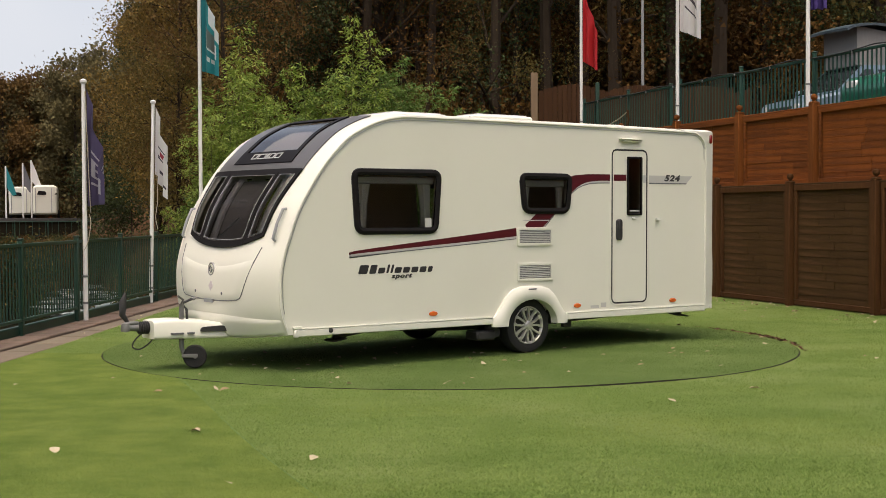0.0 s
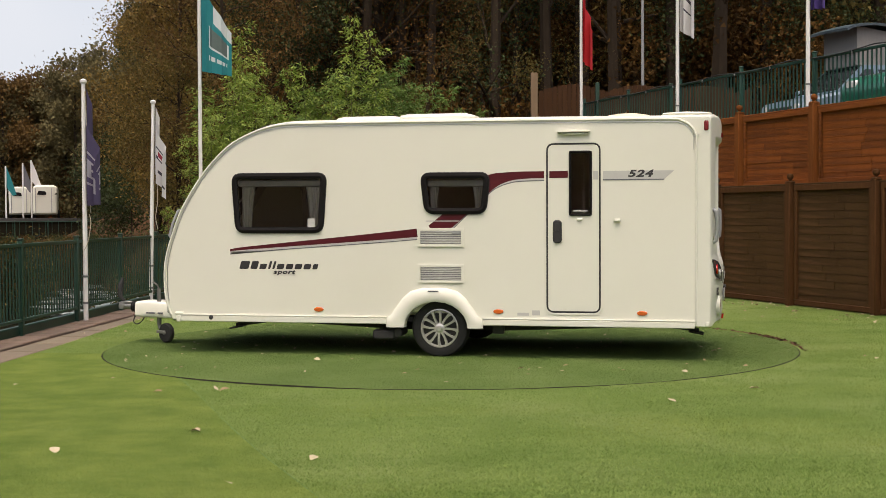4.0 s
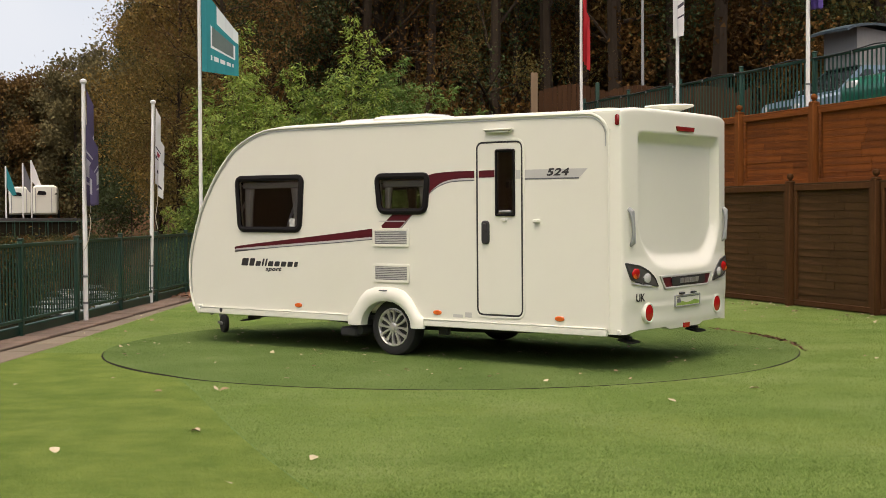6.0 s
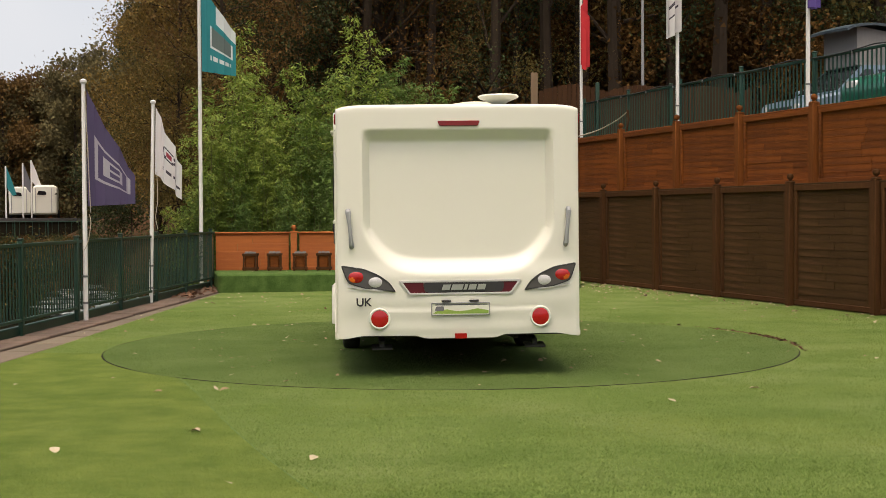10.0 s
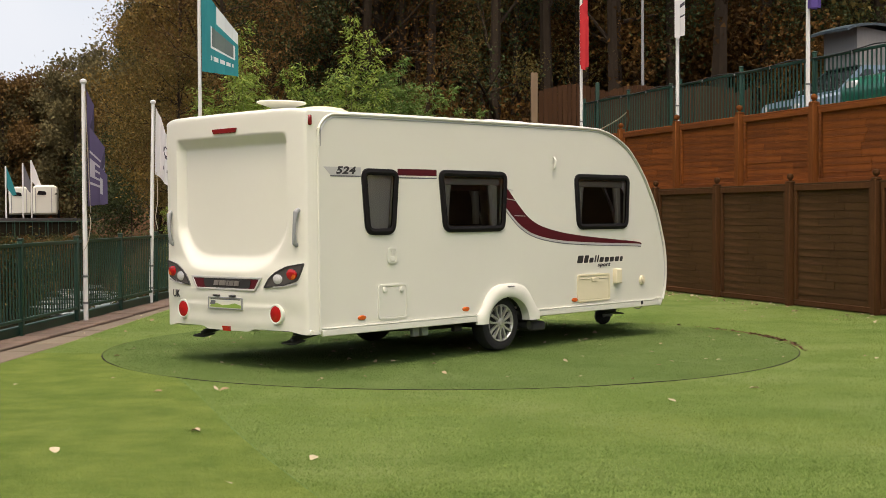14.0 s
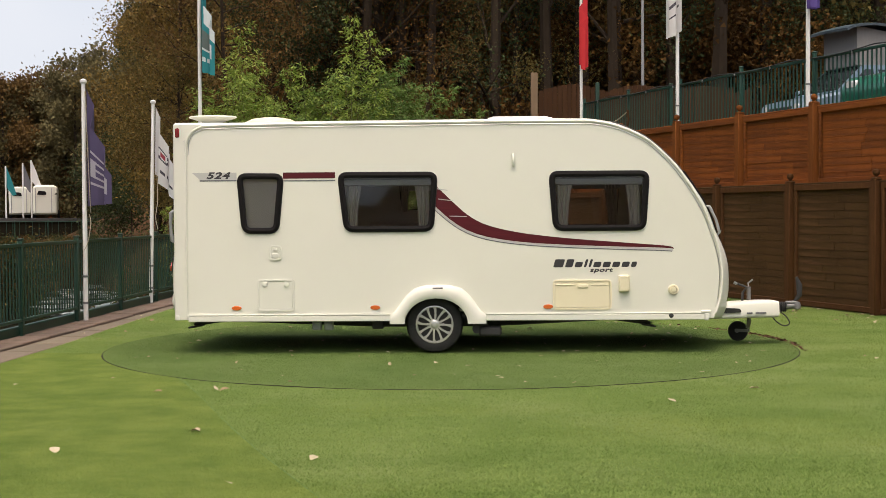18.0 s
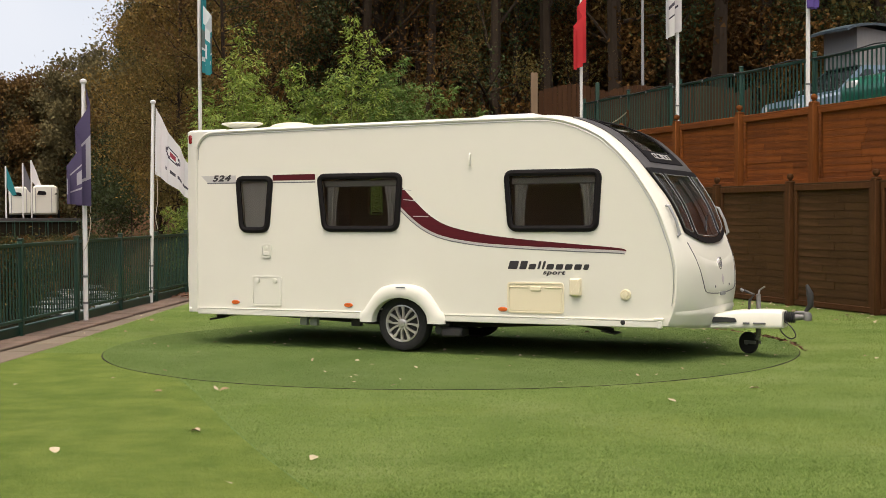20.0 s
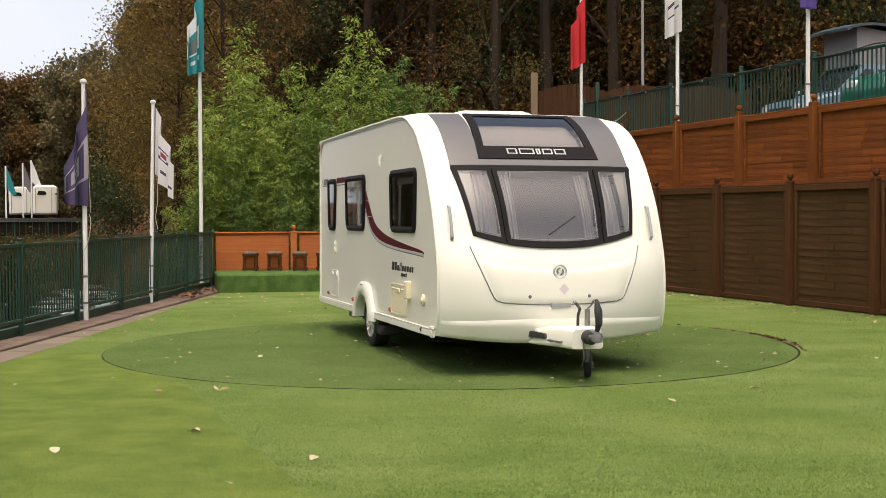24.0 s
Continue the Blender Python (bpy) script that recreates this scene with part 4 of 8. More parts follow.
    quad_window(0.465, 0.805, 0.433, 0.705, "front_window")
    # blinds and curtains behind the front windows
    for u0, u1 in ((-0.63, -0.47), (-0.39, -0.29), (0.29, 0.39), (0.47, 0.63)):
        bm = bmesh.new()
        rows = []
        for i in range(8):
            a = A_WB + 0.08 + (A_WT - A_WB - 0.1) * i / 7
            rows.append([bm.verts.new(front_at(a, u0 + (u1 - u0) * k / 12, -0.06 + 0.014 * math.sin(k * 1.9))) for k in range(13)])
        for q, r in zip(rows, rows[1:]):
            for k in range(12):
                bm.faces.new((q[k], q[k + 1], r[k + 1], r[k]))
        part("curtain", bm, M_CURTAIN, van)
    for u0, u1, a0, a1 in ((-0.38, 0.38, A_WB + 0.05, A_WT - 0.03), (-0.65, -0.43, A_WB + 0.12, A_WT - 0.03), (0.43, 0.65, A_WB + 0.12, A_WT - 0.03), (-0.47, 0.47, A_SB + 0.12, A_ST - 0.05)):
        bm = bmesh.new()
        rows = [[bm.verts.new(front_at(a0 + (a1 - a0) * i / 24, u0 + (u1 - u0) * k / 8, -0.085 + (0.006 if i % 2 else 0.0))) for k in range(9)] for i in range(25)]
        for q, r in zip(rows, rows[1:]):
            for k in range(8):
                bm.faces.new((q[k], q[k + 1], r[k + 1], r[k]))
        part("pleated_blind", bm, M_SKYBLIND if a0 > A_WT else M_BLIND, van, "grey pleated blind behind the glass, the skylight's paled as sky reflection")
    bm = bmesh.new()
    tube(bm, [front_at(A_WB + 0.12, -0.05, 0.03), front_at(A_WB + 0.30, 0.2, 0.03)], 0.006, 6)
    part("window_stay", bm, M_SEAL, van)

    # gas locker lid: its joint line, catch and studs
    bm = bmesh.new()
    jl = []
    half_line = [(0.745, 0.80), (0.70, 0.66), (0.645, 0.53), (0.60, 0.43), (0.575, 0.375), (0.55, 0.345), (0.50, 0.328), (0.38, 0.318), (0.2, 0.310), (0.0, 0.306)]
    for u, a in half_line + [(-u, a) for u, a in half_line[-2::-1]]:
        jl.append(front_at(a, u, 0.002))
    tube(bm, jl, 0.0055, 5)
    part("locker_joint", bm, M_GREYLINE, van, "dark joint round the gas locker lid")
    # the lid stands proud, with a curved upper step; a bumper skirt closes the foot of the nose
    bm = bmesh.new()

    def nose_plate(low, high, wide, lift, thick, nu=20, nv=10):
        top = []
        for j in range(nv + 1):
            v = j / nv
            row = [(low(k) + (high(k) - low(k)) * v, k * wide(v)) for k in (2 * i / nu - 1 for i in range(nu + 1))]
            edge_v = 0.0 if j in (0, nv) else 1.0
            top.append([bm.verts.new(front_at(a, u, lift + thick * (edge_v if 0 < i < nu else 0.0))) for i, (a, u) in enumerate(row)])
        for q, r in zip(top, top[1:]):
            for k in range(nu):
                bm.faces.new((q[k], q[k + 1], r[k + 1], r[k]))
    nose_plate(lambda k: 0.318 + 0.03 * abs(k) ** 6, lambda k: 0.60 + 0.085 * abs(k) ** 2, lambda v: 0.535 + 0.15 * v, 0.001, 0.011)
    part("locker_lid", bm, M_WHITE, van, "white gas locker lid on the nose")
    bm = bmesh.new()
    nose_plate(lambda k: 0.005, lambda k: 0.205 - 0.05 * abs(k) ** 3, lambda v: 0.975, 0.001, 0.018, 28, 8)
    part("nose_bumper", bm, M_WHITE, van, "white moulded skirt at the foot of the nose")
    bm = bmesh.new()
    nose_patch(bm, [(0.288, -0.085, 0.085), (0.318, -0.085, 0.085)], 0.001, 0.014, 4)
    part("locker_catch", bm, M_GREYPLASTIC, van)
    for u, mt in ((-0.27, M_GREYLINE), (0.25, M_GREYLINE)):
        bm = bmesh.new()
        c = front_at(0.375, u, 0.008)
        lathe(bm, [(0.016, -0.01), (0.016, 0.006), (0.006, 0.010)], Matrix.Translation(c) @ Matrix.Rotation(radians(90), 4, "Y"), 12)
        part("locker_lock", bm, mt, van)
    bm = bmesh.new()
    c = front_at(0.575, 0.0, 0.010)
    mb = Matrix.Translation(c) @ Matrix.Rotation(radians(86), 4, "Y")
    lathe(bm, [(0.068, -0.01), (0.068, 0.008), (0.060, 0.012), (0.050, 0.008)], mb, 28, cap=False)
    bdg = part("round_badge", bm, M_RIM, van, "round chrome badge")
    bm = bmesh.new()
    lathe(bm, [(0.052, 0.0), (0.052, 0.006), (0.01, 0.008)], mb, 24)
    part("badge_face", bm, M_WHITE, bdg)
    bm = bmesh.new()
    for k in range(2):
        a0 = k * math.pi
        tube(bm, [mb @ Vector((0.03 * math.cos(a0 + t) * (1 - t * 0.12), 0.03 * math.sin(a0 + t), 0.011)) for t in (0, 0.5, 1.0, 1.5, 2.0, 2.5)], 0.007, 6)
    part("badge_emblem", bm, M_GREYLINE, bdg)
    bm = bmesh.new()
    a, w = 0.435, 0.045
    nose_patch(bm, [(a - 0.045, 0.03 - 0.002, 0.03 + 0.002), (a, 0.03 - w, 0.03 + w), (a + 0.045, 0.03 - 0.002, 0.03 + 0.002)], 0.012, 0.002, 4)
    part("gas_warning_label", bm, M_PINKLENS, van, "pale violet diamond sticker")

    # rear moulding: a hollowed panel between thick pillars
    bm = bmesh.new()
    XR = -2.975

    def rear_top(v):
        return 2.418 + 0.038 * (1 - min(1.0, abs(v)) ** 14)

    def rear_x(y, z):
        v = (y - YM) / HW
        e = min(HW - abs(y - YM), rear_top(v) - z)
        x = XR + 0.085 * abs(v) ** 2.6 + 0.02 * (1 - math.sqrt(max(0.0, 1 - (1 - min(max(e, 0) / 0.05, 1)) ** 2)))
        side = abs(y - YM)
        low = 1.005 + 0.40 * (min(side, 0.86) / 0.86) ** 5
        wall_in = max(0.0, min(1.0, (0.858 - side) / 0.055)) * max(0.0, min(1.0, (2.235 - z) / 0.10))
        x += 0.086 * wall_in * ease(low - 0.085, low + 0.085, z)
        lip = ease(0.50, 0.72, z) * ease(1.08, 0.90, z) * ease(1.15, 0.8, abs(v))
        x -= 0.022 * lip
        shelf = ease(0.64, 0.60, z) * ease(0.36, 0.46, z) * ease(0.75, 0.6, abs(v))
        x -= 0.012 * shelf
        return x
    ny, nz = 104, 132
    ys = [YM + (HW - 0.004) * math.sin(-math.pi / 2 + math.pi * k / ny) for k in range(ny + 1)]
    g = []
    for i in range(nz + 1):
        row = []
        for y in ys:
            v = abs(y - YM)
            zb = 0.362 + 0.028 * ease(0.30, 0.42, v) * ease(1.06, 0.85, v)
            z = zb + (rear_top(v / HW) - zb) * (i / nz)
            row.append(bm.verts.new((rear_x(y, z), y, z)))
        g.append(row)
    for i in range(nz):
        for k in range(ny):
            bm.faces.new((g[i][k], g[i][k + 1], g[i + 1][k + 1], g[i + 1][k]))
    # returns to the side walls and the roof
    def back_edge(vs, xs):
        q = vs
        for xv in xs:
            w = [bm.verts.new((xv, v.co.y, v.co.z)) for v in vs]
            for a, b, c, d in zip(q, q[1:], w[1:], w):
                bm.faces.new((a, b, c, d))
            q = w
    back_edge([r[0] for r in g], (-2.40,))
    back_edge([r[-1] for r in g], (-2.40,))
    back_edge(g[-1], (-2.86, -2.40))
    back_edge(g[0], (-2.75,))
    part("rear_moulding", bm, M_WHITE, van, "white hollowed rear moulding", sharp=50)

    def rear_put(a, b, d):
        """Across to the caravan's right, up, outward."""
        y = YM - a
        return (rear_x(y, b) - d, y, b)
    # lamp clusters
    for s in (1, -1):
        o = [(-s * a, b) for a, b in rounded([(1.072, 1.030), (0.857, 0.997), (0.725, 0.940), (0.632, 0.873), (0.567, 0.777), (0.659, 0.790), (0.857, 0.812), (1.003, 0.858), (1.036, 0.927)], 0.03, 3)]
        bm = bmesh.new()
        lo = [bm.verts.new(rear_put(a, b, -0.01)) for a, b in o]
        hi = [bm.verts.new(rear_put(a, b, 0.012)) for a, b in grow(o, -0.006)]
        for i in range(len(o)):
            bm.faces.new((lo[i], lo[(i + 1) % len(o)], hi[(i + 1) % len(o)], hi[i]))
        bm.faces.new(hi)
        cl = part("rear_lamp", bm, M_LAMPGREY, van, "dark grey almond-shaped rear lamp housing")
        bm = bmesh.new()
        ring_slab(bm, grow(o, -0.004), grow(o, -0.016), rear_put, 0.008, 0.015, 0.001)
        part("lamp_rim", bm, M_SEAL, cl)
        for yy, zz, ra, mt, nm in ((0.930, 0.918, 0.070, M_RED, "tail_lamp"), (0.757, 0.872, 0.064, M_CLEAR, "reversing_lamp")):
            bm = bmesh.new()
            c = rear_put(-s * yy, zz, 0.010)
            lathe(bm, [(ra, -0.01), (ra, 0.001), (ra * 0.8, 0.007), (ra * 0.35, 0.011), (0.004, 0.012)], Matrix.Translation(c) @ Matrix.Rotation(radians(-90), 4, "Y") @ Matrix.Diagonal((0.72, 1, 1, 1)), 22)
            part(nm, bm, mt, cl)
        bm = bmesh.new()
        c = rear_put(-s * 0.950, 0.908, 0.018)
        lathe(bm, [(0.045, -0.006), (0.045, 0.001), (0.016, 0.006), (0.002, 0.006)], Matrix.Translation(c) @ Matrix.Rotation(radians(-90), 4, "Y") @ Matrix.Diagonal((0.8, 1, 1, 1)), 18)
        part("indicator_lamp", bm, M_AMBER, cl)
        bm = bmesh.new()
        ribbon(bm, [(-s * 1.0, 0.835, 0.006), (-s * 0.85, 0.815, 0.010), (-s * 0.70, 0.795, 0.006)], rear_put, 0.010, 0.016)
        part("lamp_chrome_strip", bm, M_CLEAR, cl)
        bm = bmesh.new()
        c = rear_put(-s * 0.725, 0.545, 0.0)
        mr = Matrix.Translation(c) @ Matrix.Rotation(radians(-90), 4, "Y")
        lathe(bm, [(0.098, -0.02), (0.096, 0.016), (0.086, 0.022), (0.076, 0.016)], mr, 30, cap=False)
        rf = part("reflector", bm, M_WHITE, van, "round red rear reflector in a white ring")
        bm = bmesh.new()
        lathe(bm, [(0.078, 0.0), (0.078, 0.016), (0.06, 0.022), (0.004, 0.026)], mr, 26)
        part("red_lens", bm, M_RED, rf)
    # long badge panel
    o = [(-0.555, 0.885), (0.555, 0.885), (0.46, 0.752), (-0.46, 0.752)]
    bm = bmesh.new()
    ro = rounded(o, 0.02, 3)
    ring_slab(bm, ro, grow(ro, -0.02), rear_put, 0.001, 0.014, 0.003)
    bp = part("rear_badge_panel", bm, M_SILVER, van, "silver-edged dark badge panel")
    bm = bmesh.new()
    slab(bm, grow(ro, -0.019), rear_put, 0.001, 0.008)
    part("badge_plate", bm, M_MAROON, bp)
    bm = bmesh.new()
    slab(bm, rounded([(-0.34, 0.864), (0.40, 0.864), (0.38, 0.776), (-0.32, 0.776)], 0.03, 3), rear_put, 0.008, 0.010)
    part("badge_plate", bm, M_BLACK, bp)
    x = -0.17
    for wdt in (0.07, 0.10, 0.026, 0.065, 0.07):
        bm = bmesh.new()
        slab(bm, [(x, 0.797), (x + wdt, 0.797), (x + wdt + 0.015, 0.845), (x + 0.015, 0.845)], rear_put, 0.010, 0.016)
        x += wdt + 0.014
        part("name_badge", bm, M_ALU, bp, "chrome bar of the maker's name")
    # plate bearing a plain green and white print
    bm = bmesh.new()
    o = rounded([(-0.265, 0.683), (0.265, 0.683), (0.265, 0.567), (-0.265, 0.567)], 0.008, 2)
    ring_slab(bm, o, grow(o, -0.010), rear_put, 0.004, 0.018, 0.002)
    pl = part("plate_holder", bm, M_GREYPLASTIC, van, "rear plate with a green landscape print")
    bm = bmesh.new()
    slab(bm, grow(o, -0.009), rear_put, 0.004, 0.012)
    part("plate", bm, M_WHITE, pl)
    M_PRINT = material("green_print", (0.16, 0.33, 0.05), (0.36, 0.45, 0.10), rough=0.4, scale=4)
    bm = bmesh.new()
    slab(bm, [(-0.25, 0.585), (-0.12, 0.582), (0.02, 0.582), (0.25, 0.582), (0.25, 0.61), (0.15, 0.628), (0.06, 0.612), (-0.04, 0.605), (-0.12, 0.622), (-0.2, 0.618)], rear_put, 0.012, 0.0135)
    part("plate_print", bm, M_PRINT, pl)
    bm = bmesh.new()
    slab(bm, [(-0.23, 0.658), (0.24, 0.658), (0.24, 0.668), (-0.23, 0.668)], rear_put, 0.012, 0.0135)
    slab(bm, rounded([(-0.235, 0.61), (-0.15, 0.61), (-0.15, 0.65), (-0.22, 0.65)], 0.01, 2), rear_put, 0.0136, 0.0145)
    part("plate_print", bm, M_GREYLINE, pl)
    for a in (-0.13, 0.12):
        bm = bmesh.new()
        box(bm, (rear_x(YM - a, 0.70) - 0.012, YM - a, 0.698), (0.03, 0.085, 0.016), 0.004)
        part("plate_lamp", bm, M_SEAL, van)
    bm = bmesh.new()
    slab(bm, rounded([(-0.19, 2.308), (0.19, 2.308), (0.172, 2.262), (-0.172, 2.262)], 0.008, 2), rear_put, 0.001, 0.018, 0.004)
    part("high_brake_lamp", bm, M_REDDARK, van, "long red high-level brake lamp")
    bm = bmesh.new()
    slab(bm, [(-0.055, 0.405), (0.055, 0.405), (0.05, 0.358), (-0.05, 0.358)], rear_put, 0.001, 0.022)
    part("fog_lamp", bm, M_RED, van)
    for s in (1, -1):
        bm = bmesh.new()
        box(bm, (-2.86, YM + s * 1.09, 0.385), (0.04, 0.03, 0.05), 0.008)
        part("rear_corner_cap", bm, M_WHITE, van)
    lettering(van, "UK", 0, 0, 0.070, 0, Matrix.Translation((rear_x(YM + 0.90, 0.66) - 0.012, YM + 0.865, 0.66)) @ Matrix.Rotation(radians(-97), 4, "Z") @ Matrix.Rotation(radians(90), 4, "X"))

    # interior: floor, lining, and the underside
    bm = bmesh.new()
    box(bm, (-0.02, YM, 0.375), (5.44, 1.98, 0.03))
    box(bm, (0.15, YM, 0.397), (5.1, 1.98, 0.012))
    part("floor", bm, M_CHASSIS, van, "dark underside floor board")
    bm = bmesh.new()
    box(bm, (-0.5, YM, 2.33), (3.6, 2.06, 0.02))
    box(bm, (-2.66, YM, 1.4), (0.02, 2.10, 1.9))
    box(bm, (-0.1, YM, 0.44), (5.0, 1.94, 0.02))
    part("lining", bm, M_LINING, van)
    for s in (1, -1):
        bm = bmesh.new()
        box(bm, (1.55, YM + s * 0.72, 0.78), (1.75, 0.62, 0.16), 0.05, seg=2)
        box(bm, (1.55, YM + s * 0.98, 1.06), (1.75, 0.14, 0.46), 0.05, seg=2)
        part("bench_seat", bm, M_SEATCLOTH, van, "brown upholstered bench seat inside")
        bm = bmesh.new()
        box(bm, (1.3, YM + s * 0.92, 2.10), (1.6, 0.28, 0.30), 0.02)
        part("overhead_locker", bm, M_LINING, van)
    bm = bmesh.new()
    box(bm, (-0.35, YM + 0.78, 0.92), (1.2, 0.50, 0.94), 0.02)
    box(bm, (-1.55, YM - 0.35, 1.30), (0.04, 1.3, 1.7), 0.01)
    part("galley_unit", bm, M_LINING, van)
    bm = bmesh.new()
    for s in (1, -1):
        y = YM + s * 0.55
        prof = [(-2.60, 0.352), (-2.60, 0.315), (-0.75, 0.24), (0.45, 0.24), (1.9, 0.31), (1.9, 0.352)]
        lo = [bm.verts.new((a, y - 0.02, b)) for a, b in prof]
        hi = [bm.verts.new((a, y + 0.02, b)) for a, b in prof]
        for i in range(6):
            bm.faces.new((lo[i], lo[(i + 1) % 6], hi[(i + 1) % 6], hi[i]))
        bm.faces.new(lo)
        bm.faces.new(hi[::-1])
    part("chassis_rail", bm, M_CHASSIS, van, "black chassis rails")
    bm = bmesh.new()
    tube(bm, [(-0.125, YM - 1.0, 0.27), (-0.125, YM + 1.0, 0.27)], 0.045, 10)
    for s in (1, -1):
        box(bm, (-0.125, YM + s * 0.86, 0.29), (0.3, 0.06, 0.1), 0.01)
    part("axle", bm, M_CHASSIS, van)
    # motor movers beside the wheels
    for s in (1, -1):
        bm = bmesh.new()
        tube(bm, [(0.30, YM + s * 0.80, 0.25), (0.30, YM + s * 1.06, 0.25)], 0.05, 12)
        box(bm, (0.44, YM + s * 0.97, 0.225), (0.24, 0.22, 0.10), 0.02)
        box(bm, (0.36, YM + s * 1.03, 0.305), (0.11, 0.10, 0.045), 0.01)
        part("motor_mover", bm, M_CHASSIS, van, "dark grey motor mover roller")
        bm = bmesh.new()
        box(bm, (-0.75, YM + s * 0.95, 0.29), (0.12, 0.06, 0.09), 0.01)
        part("bracket", bm, M_CHASSIS, van)
    bm = bmesh.new()
    for x in (-1.40, -1.27):
        box(bm, (x, YM - 0.98, 0.30), (0.095, 0.06, 0.12), 0.01)
    part("waste_outlet", bm, M_GREYPLASTIC, van, "grey waste outlets")
    bm = bmesh.new()
    box(bm, (-0.95, YM + 0.1, 0.31), (0.5, 0.7, 0.10), 0.02)
    part("spare_wheel_carrier", bm, M_CHASSIS, van)

    # drawbar with its cover, hitch, brake and jockey wheel
    bm = bmesh.new()
    for s in (1, -1):
        tube(bm, [(1.9, YM + s * 0.52, 0.33), (3.55, YM + s * 0.06, 0.33)], 0.035, 6)
    part("drawbar", bm, M_STEEL, van)
    bm = bmesh.new()
    secs = [(2.72, 0.36, 0.30, 0.385), (2.90, 0.32, 0.29, 0.385), (3.02, 0.28, 0.285, 0.43), (3.20, 0.225, 0.287, 0.46), (3.45, 0.185, 0.29, 0.475), (3.62, 0.165, 0.292, 0.475), (3.675, 0.150, 0.296, 0.465)]
    rings = []
    for x, hw, z0, z1 in secs:
        pl_ = rounded([(-hw, z0), (hw, z0), (hw * 0.86, z1), (-hw * 0.86, z1)], 0.035, 3)
        rings.append([bm.verts.new((x, YM + a, b)) for a, b in pl_])
    for q, r in zip(rings, rings[1:]):
        for i in range(len(q)):
            bm.faces.new((q[i], q[(i + 1) % len(q)], r[(i + 1) % len(q)], r[i]))
    bm.faces.new(rings[0][::-1])
    bm.faces.new(rings[-1])
    fr = part("drawbar_cover", bm, M_WHITE, van, "white moulded drawbar cover")
    for s in (1, -1):
        bm = bmesh.new()
        put2 = lambda a, b, d: (a, YM + s * (0.298 - (a - 2.98) * 0.31 + d), b)
        o = rounded([(2.99, 0.352), (3.24, 0.352), (3.22, 0.395), (3.02, 0.408)], 0.018, 3)
        slab(bm, o, put2, -0.03, 0.006)
        part("cover_grip", bm, M_BLACK, fr, "black recessed grip")
        bm = bmesh.new()
        o = [(3.30, 0.405), (3.50, 0.385), (3.50, 0.40), (3.30, 0.42)]
        put3 = lambda a, b, d: (a, YM + s * (0.245 - (a - 3.2) * 0.20 + d), b)
        slab(bm, [(3.30, 0.335), (3.36, 0.335), (3.36, 0.352), (3.30, 0.352)], put3, -0.03, 0.003)
        slab(bm, [(3.40, 0.335), (3.52, 0.335), (3.52, 0.352), (3.40, 0.352)], put3, -0.03, 0.003)
        part("cover_sticker", bm, M_GREYLINE, fr)
    bm = bmesh.new()
    tube(bm, [(3.66, YM, 0.40), (3.80, YM, 0.405), (3.90, YM, 0.41)], [0.05, 0.035, 0.03], 12)
    lathe(bm, [(0.005, -0.05), (0.042, -0.04), (0.046, 0.0), (0.036, 0.035), (0.005, 0.045)], Matrix.Translation((3.90, YM, 0.415)), 14)
    box(bm, (3.84, YM, 0.45), (0.14, 0.05, 0.03), 0.01)
    part("coupling_head", bm, M_STEEL, van, "grey cast coupling head")
    bm = bmesh.new()
    for k in range(5):
        lathe(bm, [(0.045, -0.012), (0.062, 0.0), (0.045, 0.012)], Matrix.Translation((3.68 + k * 0.022, YM, 0.40)) @ Matrix.Rotation(radians(90), 4, "Y"), 14)
    part("rubber_gaiter", bm, M_SEAL, van)
    bm = bmesh.new()
    tube(bm, [(3.88, YM, 0.46), (3.93, YM, 0.53), (3.925, YM - 0.005, 0.64), (3.895, YM - 0.01, 0.735)], [0.018, 0.030, 0.036, 0.014], 10)
    part("stabiliser_handle", bm, M_SEAL, van, "black stabiliser handle")
    bm = bmesh.new()
    tube(bm, [(3.30, YM + 0.06, 0.46), (3.305, YM + 0.06, 0.56), (3.35, YM + 0.06, 0.62), (3.25, YM + 0.065, 0.66)], 0.014, 8)
    part("handbrake_lever", bm, M_SEAL, van)
    bm = bmesh.new()
    tube(bm, [(3.24, YM + 0.065, 0.655), (3.21, YM + 0.066, 0.675)], 0.016, 8)
    part("lever_grip", bm, M_STEEL, van)
    # jockey wheel
    jy = YM + 0.135
    bm = bmesh.new()
    tube(bm, [(3.385, jy - 0.02, 0.62), (3.385, jy - 0.02, 0.20)], 0.024, 10)
    tube(bm, [(3.385, jy - 0.02, 0.20), (3.37, jy - 0.015, 0.155)], 0.022, 8)
    tube(bm, [(3.385, jy - 0.02, 0.62), (3.385, jy + 0.02, 0.66), (3.44, jy + 0.02, 0.70)], 0.010, 8)
    part("jockey_stem", bm, M_STEEL, van, "steel jockey wheel stem")
    swivel = Matrix.Translation((3.385, jy - 0.02, 0)) @ Matrix.Rotation(radians(-25), 4, "Z")
    ax = swivel @ Matrix.Translation((-0.125, 0.0, 0.115)) @ Matrix.Rotation(radians(90), 4, "X")
    bm = bmesh.new()
    lathe(bm, [(0.04, -0.028), (0.10, -0.030), (0.112, -0.018), (0.114, 0.0), (0.112, 0.018), (0.10, 0.030), (0.04, 0.028)], ax, 26)
    jw = part("jockey_wheel", bm, M_TYRE, van, "small black jockey wheel")
    bm = bmesh.new()
    box(bm, (-0.075, -0.043, 0.125), (0.15, 0.01, 0.035), 0.004, m=swivel)
    box(bm, (-0.075, 0.043, 0.125), (0.15, 0.01, 0.035), 0.004, m=swivel)
